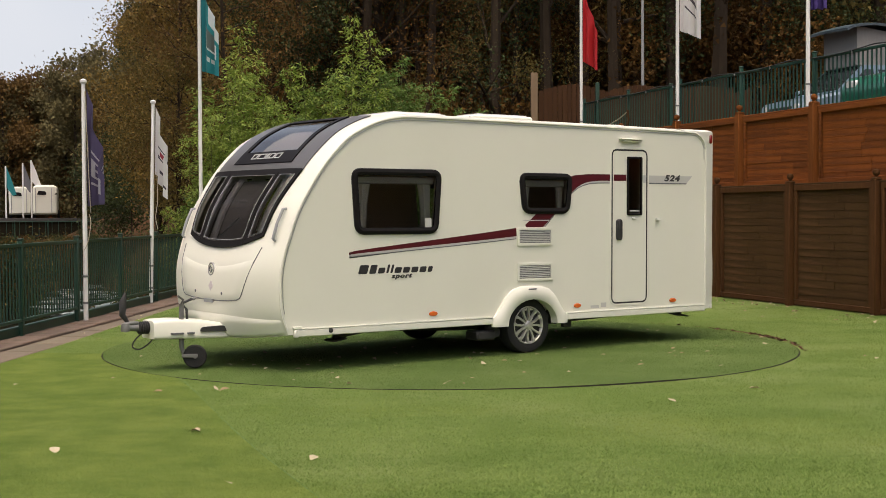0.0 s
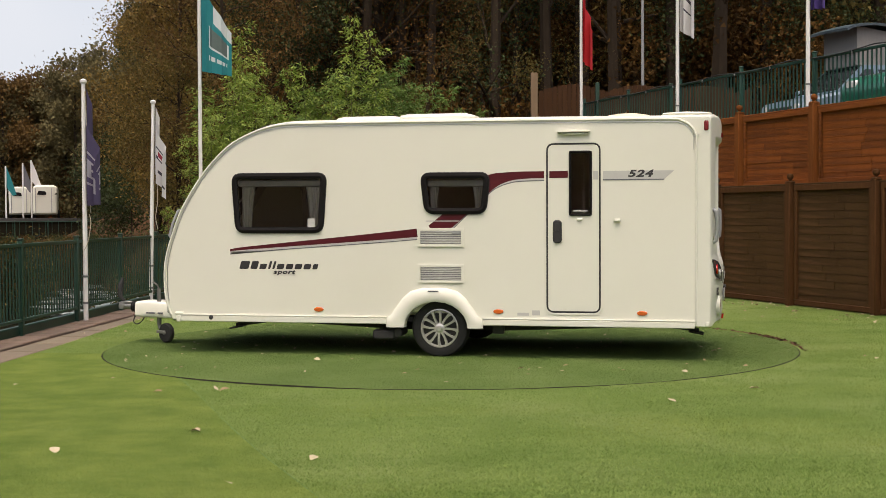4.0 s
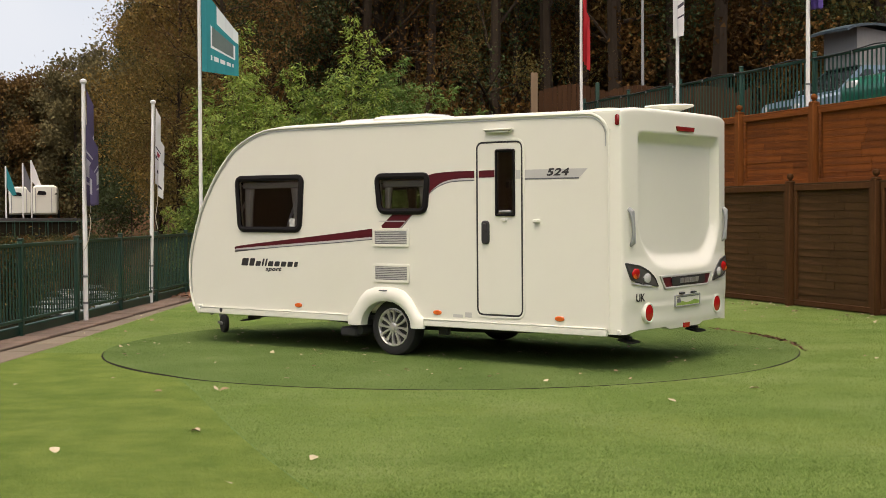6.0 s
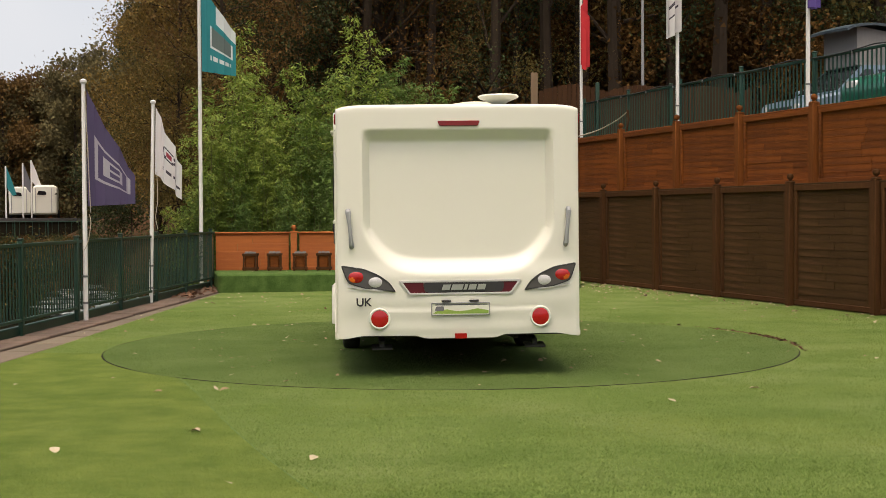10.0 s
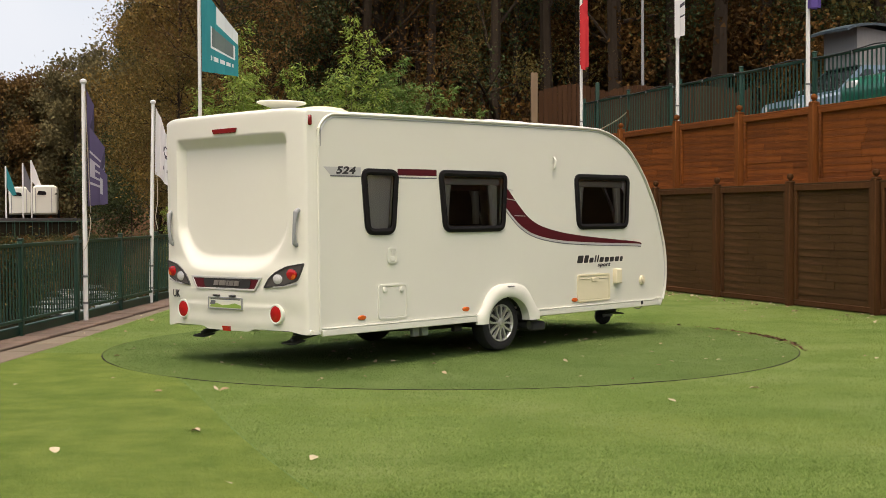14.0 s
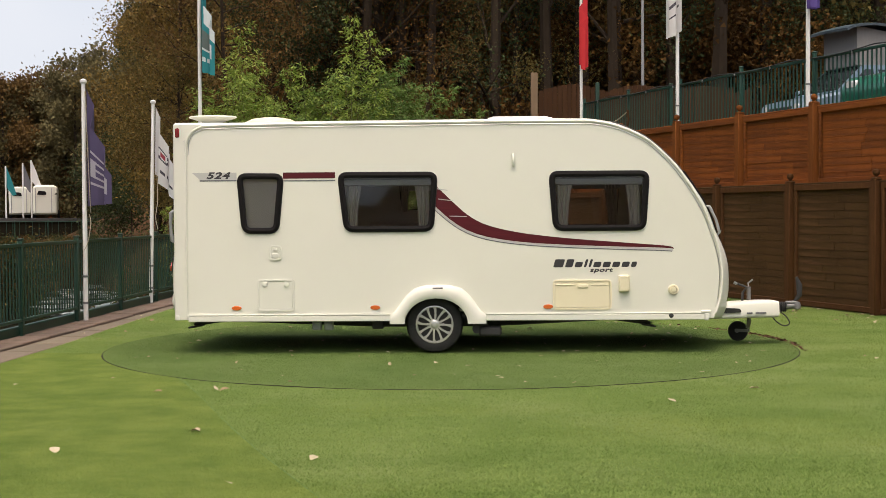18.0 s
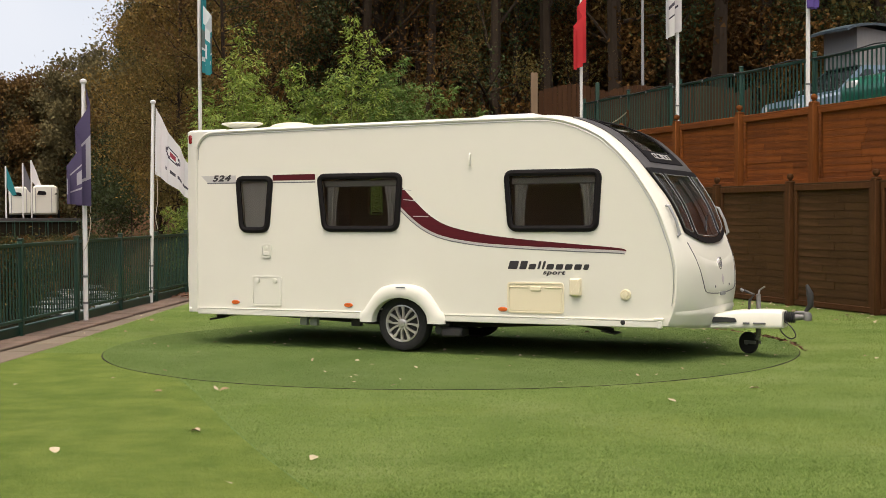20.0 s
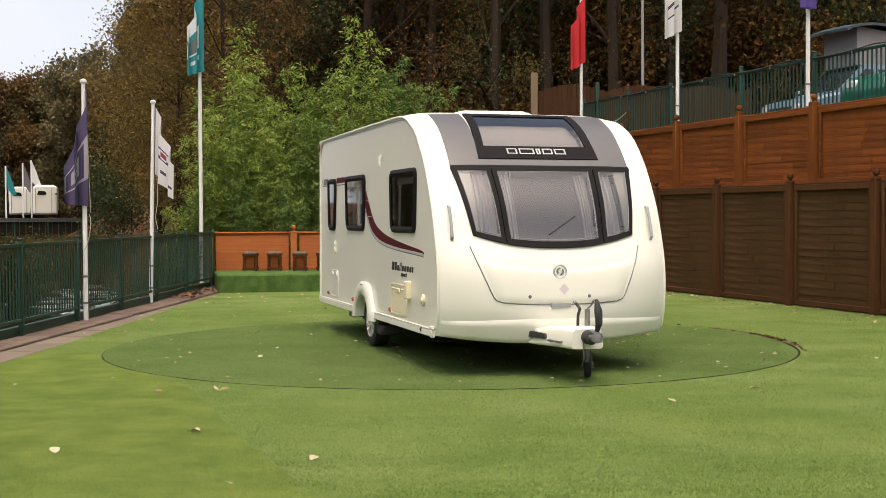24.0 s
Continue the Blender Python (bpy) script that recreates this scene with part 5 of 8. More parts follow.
    lathe(bm, [(0.018, -0.05), (0.018, 0.05)], ax, 10)
    part("wheel_fork", bm, M_STEEL, jw)
    bm = bmesh.new()
    tube(bm, smooth_path([(3.66, YM - 0.03, 0.38), (3.76, YM - 0.07, 0.30), (3.80, YM - 0.08, 0.22), (3.74, YM - 0.06, 0.19), (3.66, YM - 0.03, 0.24), (3.62, YM, 0.30)], 4), 0.007, 6)
    part("breakaway_cable", bm, M_SEAL, van)
    bm = bmesh.new()
    box(bm, (3.025, YM + 0.05, 0.685), (0.03, 0.04, 0.035), 0.010)
    part("plug", bm, M_REDDARK, van, "red plug hung on the nose")

    # roof fittings
    for x, y, lx, ly, h, mt, lab in ((0.79, YM, 0.37, 0.40, 0.050, M_WHITE, "large white framed roof light"), (-0.05, 0.68, 0.40, 0.25, 0.040, M_WHITE, "white framed roof light")):
        bm = bmesh.new()
        o = rounded([(x - lx, y - ly), (x + lx, y - ly), (x + lx, y + ly), (x - lx, y + ly)], 0.08, 4)
        slab(bm, o, lambda a, b, d: (a, b, 2.475 + d), 0.0, h, 0.02)
        rl = part("roof_light", bm, mt, van, lab)
        bm = bmesh.new()
        slab(bm, grow(o, -0.06), lambda a, b, d: (a, b, 2.475 + d), h, h + 0.015, 0.012)
        part("roof_light_dome", bm, M_CLEAR, rl)
        for k in (-0.14, -0.08, 0.08, 0.14):
            bm = bmesh.new()
            box(bm, (x + lx - 0.004, y + k, 2.49), (0.012, 0.03, 0.014), 0.003)
            part("vent_slot", bm, M_GREYLINE, rl)
    bm = bmesh.new()
    lathe(bm, [(0.30, 0.0), (0.285, 0.03), (0.22, 0.062), (0.12, 0.078), (0.005, 0.082)], Matrix.Translation((-1.98, YM - 0.25, 2.472)), 28)
    part("roof_vent", bm, M_CREAM, van, "round domed roof vent")
    bm = bmesh.new()
    md = Matrix.Translation((-2.60, -0.25, 2.46))
    lathe(bm, [(0.07, 0.0), (0.05, 0.02), (0.04, 0.05)], md, 18)
    lathe(bm, [(0.055, 0.02), (0.10, 0.045), (0.180, 0.078), (0.192, 0.088), (0.185, 0.100), (0.12, 0.106), (0.005, 0.108)], md @ Matrix.Diagonal((1.4, 1.0, 1, 1)), 12)
    part("roof_aerial", bm, M_WHITE, van, "white saucer-shaped aerial")
    return van


def lettering(parent, txt, x, z, size, s, m=None):
    cu = bpy.data.curves.new("lettering", "FONT")
    cu.body = txt
    cu.size = size * 1.45
    cu.extrude = 0.001
    cu.offset = size * (0.06 if s else 0.035)
    cu.align_x = "CENTER"
    if s:
        cu.shear = 0.25
        cu.space_character = 1.15
        m = Matrix.Translation((x, SIDE[s] + s * 0.0028, z)) @ Matrix.Rotation(radians(180 if s == 1 else 0), 4, "Z") @ Matrix.Rotation(radians(90), 4, "X") @ Matrix.Diagonal((1.55, 1, 1, 1))
    tmp = bpy.data.objects.new("lettering", cu)
    scene.collection.objects.link(tmp)
    bpy.context.view_layer.update()
    me = bpy.data.meshes.new_from_object(tmp.evaluated_get(bpy.context.evaluated_depsgraph_get()))
    bpy.data.objects.remove(tmp)
    bpy.data.curves.remove(cu)
    me.transform(m)
    me.materials.clear()
    me.materials.append(M_BLACK)
    return part("lettering", me, None, parent, "black printed characters")


VAN = build_caravan()


# ---- the ground ----
R_DISC = 3.79
F0, FD = Vector((6.10, 4.11)), Vector((-0.3136, 0.9496))      # foot of the tall fence and its run
FN = Vector((0.9496, 0.3136))                                 # away from the lawn


def fence_line(s, off=0.0):
    p = F0 + FD * s + FN * off
    return p.x, p.y


def terrain(x, y):
    off = (Vector((x, y)) - F0).dot(FN)
    s = (Vector((x, y)) - F0).dot(FD)
    z = -0.12
    # stream bed beside the lawn
    z += -1.5 * ease(-5.45, -6.6, x) * ease(-16.5, -11.5, x)
    z += 1.0 * ease(-11.5, -18, x) + 0.1 * ease(20, 70, y) * ease(-12, -20, x)
    z -= 1.4 * ease(18, 30, y) * ease(-15, -21, x) * ease(99, 90, y)
    # terrace and wooded slope
    t = ease(1.5, 1.9, off)
    far = max(0.0, y - 15.5)
    hill = 0.42 * max(0.0, off - 9.0) if off > 9 else 0.0
    back = 0.40 * max(0.0, y - 19.0) * ease(-0.26, -0.06, (x + 2.0) / (y + 15.0))
    z = z + t * 3.15 + max(hill, back * (1 if t < 0.5 else 0.9))
    # unseen rises behind and beside the camera, added to darken the window reflections
    z += 15.0 * ease(-30, -58, x) * ease(32, 8, y) + 4.0 * ease(-34, -60, y)
    return min(z, 26.0)


def build_ground():
    bm = bmesh.new()
    xs = [-900, -400, -200, -120, -80, -60] + [-48 + 2 * i for i in range(14)] + [-20 + 1.0 * i for i in range(12)] + [-8 + 0.5 * i for i in range(44)] + [14 + 2 * i for i in range(14)] + [50, 70, 110, 200, 400, 900]
    ys = [-300, -120, -60, -30, -20, -14, -10] + [-8 + 1.0 * i for i in range(34)] + [26 + 2 * i for i in range(22)] + [75, 90, 120, 180, 300, 600, 1500]
    g = []
    for y in ys:
        row = []
        for x in xs:
            z = terrain(x, y) + 0.25 * noise.noise(Vector((x * 0.3, y * 0.3, 0))) * (1 if (y > 16 or x < -6) else 0)
            if math.hypot(x, y) < 6:
                z = -0.12
            row.append(bm.verts.new((x, y, z)))
        g.append(row)
    for i in range(len(ys) - 1):
        for k in range(len(xs) - 1):
            bm.faces.new((g[i][k], g[i][k + 1], g[i + 1][k + 1], g[i + 1][k]))
    tagged(part("ground", bm, M_LITTER, None), "brown leaf-covered woodland floor and banks", "ground", kind="structure")

    # turf with a round opening
    bm = bmesh.new()
    outer = [(-4.9, -40), (14, -40), (14, -16)] + [fence_line(s, 0.10) for s in (-8, -4, 0, 4, 8, 9.2, 11.5, 13.0)] + [(-1.0, 15.6), (-5.6, 15.2), (-5.3, 12.45), (-4.30, 12.3), (-4.42, 6), (-4.46, 0), (-4.56, -4), (-4.8, -9)]
    hole = [((R_DISC + 0.004) * math.cos(k * math.tau / 120), (R_DISC + 0.004) * math.sin(k * math.tau / 120)) for k in range(120)]
    sheet(bm, [outer, hole], lambda a, b, d: (a, b, d), 0.0)
    tagged(part("lawn", bm, M_TURF, None), "bright green artificial turf lawn", "lawn", kind="structure")
    bm = bmesh.new()
    rim = [((R_DISC + 0.006) * math.cos(radians(a)), (R_DISC + 0.006) * math.sin(radians(a))) for a in range(229, 189, -2)]
    edge = [(-0.4, -8.8), (-1.1, -6.95), (-1.51, -5.78), (-2.05, -4.1)]
    sheet(bm, [[(0.4, -11.0)] + edge + rim + [(-4.47, -0.6), (-4.56, -4), (-4.8, -9), (-4.86, -11.0)]], lambda a, b, d: (a, b, d), 0.004)
    tagged(part("lawn_side_roll", bm, M_TURFSIDE, None), "yellower roll of turf along the kerb with dark mottling", "lawn", kind="structure")
    bm = bmesh.new()
    lathe(bm, [(R_DISC + 0.10, -0.05), (R_DISC - 0.4, -0.055)], Matrix.Identity(4), 96, cap=False)
    tagged(part("turntable_pit", bm, M_PIT, None), "dark gap under the edge of the turntable", "pit", kind="structure")


def build_turntable():
    disc = thing("turntable", "round turf-covered turntable flush with the lawn", "turntable")
    bm = bmesh.new()
    n = 240

    def lip(a):
        """Height of the turf edge, which curls up in places."""
        d = (a - radians(75) + math.pi) % math.tau - math.pi
        return 0.004 + 0.004 * noise.noise(Vector((4 * math.cos(a), 4 * math.sin(a), 9))) + 0.004 * ease(0.34, 0.2, abs(d))
    edge = []
    for k in range(n):
        a = k * math.tau / n
        w = 0.008 * noise.noise(Vector((3 * math.cos(a), 3 * math.sin(a), 5))) + 0.007 * noise.noise(Vector((14 * math.cos(a), 14 * math.sin(a), 1)))
        # a stretch of the rim where the turf stands away from the gap
        d = (a - radians(75) + math.pi) % math.tau - math.pi
        w -= 0.034 * ease(0.24, 0.10, abs(d))
        edge.append((R_DISC - 0.010 + w, a))
    top = [bm.verts.new((r * math.cos(a), r * math.sin(a), lip(a))) for r, a in edge]
    low = [bm.verts.new((r * math.cos(a), r * math.sin(a), -0.04)) for r, a in edge]
    inn = [bm.verts.new((2.2 * math.cos(a), 2.2 * math.sin(a), 0.006)) for _, a in edge]
    for k in range(n):
        j = (k + 1) % n
        bm.faces.new((top[k], top[j], inn[j], inn[k]))
    bm.faces.new(inn)
    for v in low:
        bm.verts.remove(v)
    part("turf_top", bm, M_TURFDISC, disc, "green turf deck")
    bm = bmesh.new()
    rings = [[bm.verts.new((r * math.cos(a), r * math.sin(a), z)) for r, a in edge] for z in (-0.04,)] + [[bm.verts.new((r * math.cos(a), r * math.sin(a), lip(a) - 0.0005)) for r, a in edge]]
    for k in range(n):
        j = (k + 1) % n
        bm.faces.new((rings[0][k], rings[0][j], rings[1][j], rings[1][k]))
    part("deck_edge", bm, M_PIT, disc, "dark cut edge of the turning deck")
    return disc


build_ground()
DISC = build_turntable()


# ---- kerb and railing beside the stream ----
def build_kerb():
    kerb = tagged(new("kerb"), "row of worn reddish stone kerb slabs beside the lawn", "kerb", kind="structure")
    meshes = []
    for w, mat in ((0.47, M_STONE), (0.40, M_STRIP)):
        bm = bmesh.new()
        box(bm, (0, 0, -0.08), (w, 0.894, 0.16), 0.012)
        meshes.append(finish(bm, "kerb_stone", mat))
    for i in range(24):
        y = -8.2 + i * 0.9
        for me, dx, z in zip(meshes, (-0.25, 0.20), (0.018, -0.012)):
            ob = part("kerb_stone", me, None, kerb)
            ob.location = (-4.90 + 0.045 * y + dx + random.uniform(-0.006, 0.006), y + (0.2 if dx > 0 else 0), z + random.uniform(-0.005, 0.003))
            ob.rotation_euler = (random.uniform(-0.006, 0.006), random.uniform(-0.008, 0.008), radians(-2.6) + random.uniform(-0.006, 0.006))


def railing(name, label, pts, z0, z1, post_gap, bar_gap, low, bar=0.011, post_up=0.06, paint=M_GREENPAINT):
    """A barred railing along a straight run from pts[0] to pts[1]."""
    rail = tagged(new(name), label, "railing")
    a, b = Vector((*pts[0], 0)), Vector((*pts[1], 0))
    d = (b - a)
    ln = d.length
    d.normalize()
    ang = math.atan2(d.y, d.x)
    for z, h in ((z1, 0.045), (low, 0.04)):
        bm = bmesh.new()
        box(bm, (ln / 2, 0, 0), (ln, 0.045, h), 0.006)
        ob = part("rail", bm, paint, rail)
        ob.matrix_basis = Matrix.Translation((a.x, a.y, z)) @ Matrix.Rotation(ang, 4, "Z")
    bm = bmesh.new()
    box(bm, (0, 0, (z1 + post_up - z0) / 2), (0.06, 0.06, z1 + post_up - z0), 0.006)
    box(bm, (0, 0, z1 + post_up - z0 + 0.012), (0.075, 0.075, 0.024), 0.008)
    pm = finish(bm, "post", paint)
    for i in range(int(ln / post_gap) + 1):
        ob = part("post", pm, None, rail)
        p = a + d * (i * post_gap)
        ob.location = (p.x, p.y, z0)
        ob.rotation_euler.z = ang
    bm = bmesh.new()
    box(bm, (0, 0, (z1 - low) / 2), (bar, bar, z1 - low), 0.0)
    me = finish(bm, "bar", paint)
    n = int(ln / bar_gap)
    for i in range(n):
        p = a + d * ((i + 0.5) * bar_gap)
        ob = part("bar", me, None, rail)
        ob.location = (p.x, p.y, low)
        ob.rotation_euler.z = ang
    return rail


def build_railings():
    railing("stream_railing", "dark green barred metal railing along the stream", ((-5.39, -3.0), (-4.83, 12.35)), -0.02, 1.12, 2.15, 0.105, 0.205, 0.016)
    bm = bmesh.new()
    box(bm, (0, 0, 0), (0.08, 15.6, 0.28), 0.01, m=Matrix.Translation((-5.17, 4.6, -0.01)) @ Matrix.Rotation(math.atan2(-0.56, 15.35), 4, "Z"))
    tagged(part("railing_footing", bm, M_GREENPAINT, None), "dark green footing beam under the stream railing", "beam", kind="structure")
    railing("terrace_railing", "green barred metal railing on the terrace", (fence_line(-3.93, 1.0), fence_line(12.5, 1.0)), 2.95, 4.02, 2.34, 0.115, 3.10, 0.020, 0.10, M_GREENRAIL)


# ---- fences ----
def fence_bay(parent, p, q, z0, z1, nplank, wood, cap_w=0.10):
    """One bay of lapped boards from p to q with a frame of battens."""
    a, b = Vector((*p, 0)), Vector((*q, 0))
    d = b - a
    ln, ang = d.length, math.atan2(d.y, d.x)
    base = Matrix.Translation((a.x, a.y, 0)) @ Matrix.Rotation(ang, 4, "Z")
    h = (z1 - z0 - 0.10) / nplank
    tilt = pose(0, 0, 0, 1.9 if FLIP[0] else -1.9)
    for i in range(nplank):
        cut = ln * random.uniform(0.28, 0.72)
        for x0, x1 in ((0.05, cut - 0.002), (cut + 0.002, ln - 0.05)):
            bm = bmesh.new()
            box(bm, ((x0 + x1) / 2, 0, h / 2), (x1 - x0, 0.022, h + 0.004), 0.004, m=tilt)
            ob = part("plank", bm, wood, parent)
            ob.matrix_basis = base @ pose(0, random.uniform(-0.002, 0.002), z0 + 0.05 + i * h + random.uniform(-0.002, 0.002), 0, random.uniform(-0.10, 0.10), 0)
    side = -1 if FLIP[0] else 1
    for k, (c, s) in enumerate((((ln / 2, side * -0.03, z1 - 0.045), (ln - 0.08, 0.045, 0.09)), ((ln / 2, side * -0.03, z0 + 0.04), (ln - 0.08, 0.045, 0.08)),
                 ((0.085, side * -0.03, (z0 + z1) / 2), (0.06, 0.045, z1 - z0 - 0.17)), ((ln - 0.085, side * -0.03, (z0 + z1) / 2), (0.06, 0.045, z1 - z0 - 0.17)))):
        bm = bmesh.new()
        box(bm, c, s, 0.006)
        ob = part("batten", bm, M_WOOD_P if wood is M_WOOD_D else wood, parent)
        ob.matrix_basis = base
    bm = bmesh.new()
    box(bm, (ln / 2, 0, z1 + 0.012), (ln - 0.02, cap_w, 0.03), 0.008)
    ob = part("cap_rail", bm, wood, parent)
    ob.matrix_basis = base


FLIP = [True]


def post_with_ball(parent, x, y, z0, z1, w, ang, ball=True, wood=None):
    bm = bmesh.new()
    box(bm, (0, 0, (z1 - z0) / 2), (w, w, z1 - z0), 0.008)
    ob = part("post", bm, wood or M_WOOD_P, parent)
    ob.matrix_basis = Matrix.Translation((x, y, z0)) @ Matrix.Rotation(ang, 4, "Z")
    if ball:
        bm = bmesh.new()
        lathe(bm, [(w * 0.62, 0.0), (w * 0.62, 0.018), (0.022, 0.03), (0.022, 0.045), (0.045, 0.065), (0.055, 0.095), (0.045, 0.13), (0.005, 0.148)], Matrix.Translation((0, 0, z1 - z0)), 12)
        part("ball_finial", bm, wood or M_WOOD_P, ob)


def build_fences():
    ang = math.atan2(FD.y, FD.x)
    low = tagged(new("lower_fence"), "dark brown stained lapped-board fence behind the lawn", "fence")
    posts = [-9.2, -6.9, -4.6, -2.3, 0.0, 2.2, 4.49, 6.81, 9.18, 11.55]
    for s in posts:
        post_with_ball(low, *fence_line(s, -0.03), -0.05, 1.94, 0.12, ang)
    for a, b in zip(posts, posts[1:]):
        fence_bay(low, fence_line(a + 0.06, 0.02), fence_line(b - 0.06, 0.02), 0.02, 1.90, 15, M_WOOD_D)
    up = tagged(new("upper_fence"), "orange brown stained board fence on the retaining wall", "fence")
    posts = [-9.6, -7.4, -5.1, -2.75, -0.45, 1.83, 4.06, 6.32, 8.73, 11.09, 13.3]
    for s in posts:
        post_with_ball(up, *fence_line(s, 0.16), 1.80, 3.17, 0.13, ang, wood=M_WOOD_OP)
    for a, b in zip(posts, posts[1:]):
        fence_bay(up, fence_line(a + 0.065, 0.21), fence_line(b - 0.065, 0.21), 1.92, 3.10, 10, M_WOOD_O)
    bm = bmesh.new()
    lo = [fence_line(s, 0.32) for s in (-10, 13.5)]
    hi = [fence_line(s, 0.55) for s in (-10, 13.5)]
    q = [lo[0], lo[1], hi[1], hi[0]]
    slab(bm, q, lambda a, b, d: (a, b, d), -0.2, 2.9)
    tagged(part("retaining_wall", bm, M_EARTH, None), "earth and block retaining wall behind the fences", "wall", kind="structure")
    bm = bmesh.new()
    q = [fence_line(-10, 0.40), fence_line(13.6, 0.40), fence_line(13.6, 3.4), fence_line(-10, 3.4)]
    slab(bm, q, lambda a, b, d: (a, b, d), 2.6, 3.03)
    tagged(part("terrace", bm, M_EARTH, None), "earth terrace above the retaining wall", "terrace", kind="structure")
    # return of the fence behind the lawn
    FLIP[0] = False
    bk = tagged(new("rear_fence"), "bright orange stained low board fence with a raised bed before it", "fence")
    xs = [-4.92, -3.20, -1.3, 0.6, 2.5]
    for i, x in enumerate(xs):
        post_with_ball(bk, x, 12.42, 0.0, 1.12, 0.12, 0, ball=i > 0, wood=M_WOOD_R)
    FLIP[0] = True
    for a, b in zip(xs, xs[1:]):
        fence_bay(bk, (a + 0.06, 12.46), (b - 0.06, 12.46), 0.04, 1.10, 6, M_WOOD_R)
    # raised turf step
    bm = bmesh.new()
    slab(bm, rounded([(-4.40, 10.35), (2.6, 11.5), (2.6, 12.36), (-4.85, 12.36)], 0.12, 3), lambda a, b, d: (a, b, d), -0.02, 0.345, 0.03)
    tagged(part("turf_step", bm, material("dark_turf", (0.045, 0.095, 0.020), (0.10, 0.165, 0.045), rough=0.95, scale=5, fine=60, bump=1.0, bump_scale=70, amount=1.2, spec=0.1), None), "raised step covered in dark green turf", "step", kind="structure")
    # lanterns
    lan = None
    for i, (x, y, h) in enumerate(((-4.03, 12.0, 0.36), (-3.55, 12.05, 0.38), (-3.03, 12.0, 0.34), (-2.55, 12.05, 0.36))):
        if lan is None:
            lan = thing("wooden_planter", "small weathered wooden slatted planter on the turf step", "planter", pose(x, y, 0.345), group="planters on the step")
            for sx in (-1, 1):
                for sy in (-1, 1):
                    bm = bmesh.new()
                    box(bm, (sx * 0.12, sy * 0.12, 0.175), (0.03, 0.03, 0.35), 0.004)
                    part("leg", bm, M_WOOD_P, lan)
            for z in (0.33, 0.05):
                for k, (c, s) in enumerate((((0, -0.13, z), (0.30, 0.02, 0.05)), ((0, 0.13, z), (0.30, 0.02, 0.05)), ((-0.13, 0, z), (0.02, 0.24, 0.05)), ((0.13, 0, z), (0.02, 0.24, 0.05)))):
                    bm = bmesh.new()
                    box(bm, c, s, 0.004)
                    part("rim_board", bm, M_WOOD_P, lan)
            bm = bmesh.new()
            box(bm, (0, 0, 0.19), (0.19, 0.19, 0.26), 0.02)
            part("pot", bm, M_WOOD_O, lan)
            bm = bmesh.new()
            for k in range(26):
                c = Vector((random.uniform(-0.1, 0.1), random.uniform(-0.1, 0.1), 0.355 + random.uniform(0, 0.03)))
                box(bm, c, (0.05, 0.05, 0.02), m=None)
            part("contents", bm, M_CANVAS, lan, "grey pebbles heaped in the top")
        else:
            c = copy_thing(lan, pose(x, y, 0.345, 0, 0, random.uniform(-12, 12)))


build_kerb()
build_railings()
build_fences()


# ---- flag poles ----
def pole(x, y, z0, z1, r, label, lean=0.0, mat=None, knob=True):
    m = Matrix.Translation((x, y, z0)) @ pose(0, 0, 0, 0, lean, 0)
    p = thing("flagpole", label, "flagpole", m, group="flagpoles round the lawn")
    bm = bmesh.new()
    tube(bm, [(0, 0, 0), (0, 0, (z1 - z0) * 0.5), (0, 0, z1 - z0)], [r, r * 0.95, r * 0.8], 12)
    part("shaft", bm, mat or M_POLE, p)
    if knob:
        bm = bmesh.new()
        lathe(bm, [(r * 0.85, -0.02), (r * 1.4, 0.0), (r * 1.4, 0.03), (0.01, 0.05)], Matrix.Translation((0, 0, z1 - z0)), 12)
        part("cap", bm, mat or M_POLE, p)
    for z in (0.25, 0.62):
        bm = bmesh.new()
        lathe(bm, [(r * 1.0, 0), (r * 1.25, 0.005), (r * 1.25, 0.025), (r, 0.03)], Matrix.Translation((0, 0, z)), 10, cap=False)
        part("bracket_band", bm, M_STEEL, p)
    return p


POLES = {
    "purple": pole(-5.08, 3.62, 0.0, 3.33, 0.034, "white metal flagpole on the kerb with a purple banner"),
    "white": pole(-5.02, 7.40, 0.0, 3.36, 0.034, "white metal flagpole on the kerb with a white banner", lean=1.2),
    "teal": pole(-5.06, 12.2, 0.0, 6.35, 0.040, "tall white metal flagpole with a teal banner"),
    "red": pole(*fence_line(11.44, 0.48), 2.9, 6.6, 0.036, "white metal flagpole behind the fence with a red banner"),
    "pale": pole(*fence_line(6.9, 0.48), 2.9, 6.6, 0.036, "white metal flagpole behind the fence with a pale banner"),
    "violet": pole(*fence_line(2.49, 0.48), 2.9, 6.3, 0.036, "white metal flagpole behind the fence with a violet banner"),
}
pole(4.95, 19.3, 3.9, 8.5, 0.04, "grey metal pole among the trees", mat=M_GREYPLASTIC, knob=False)


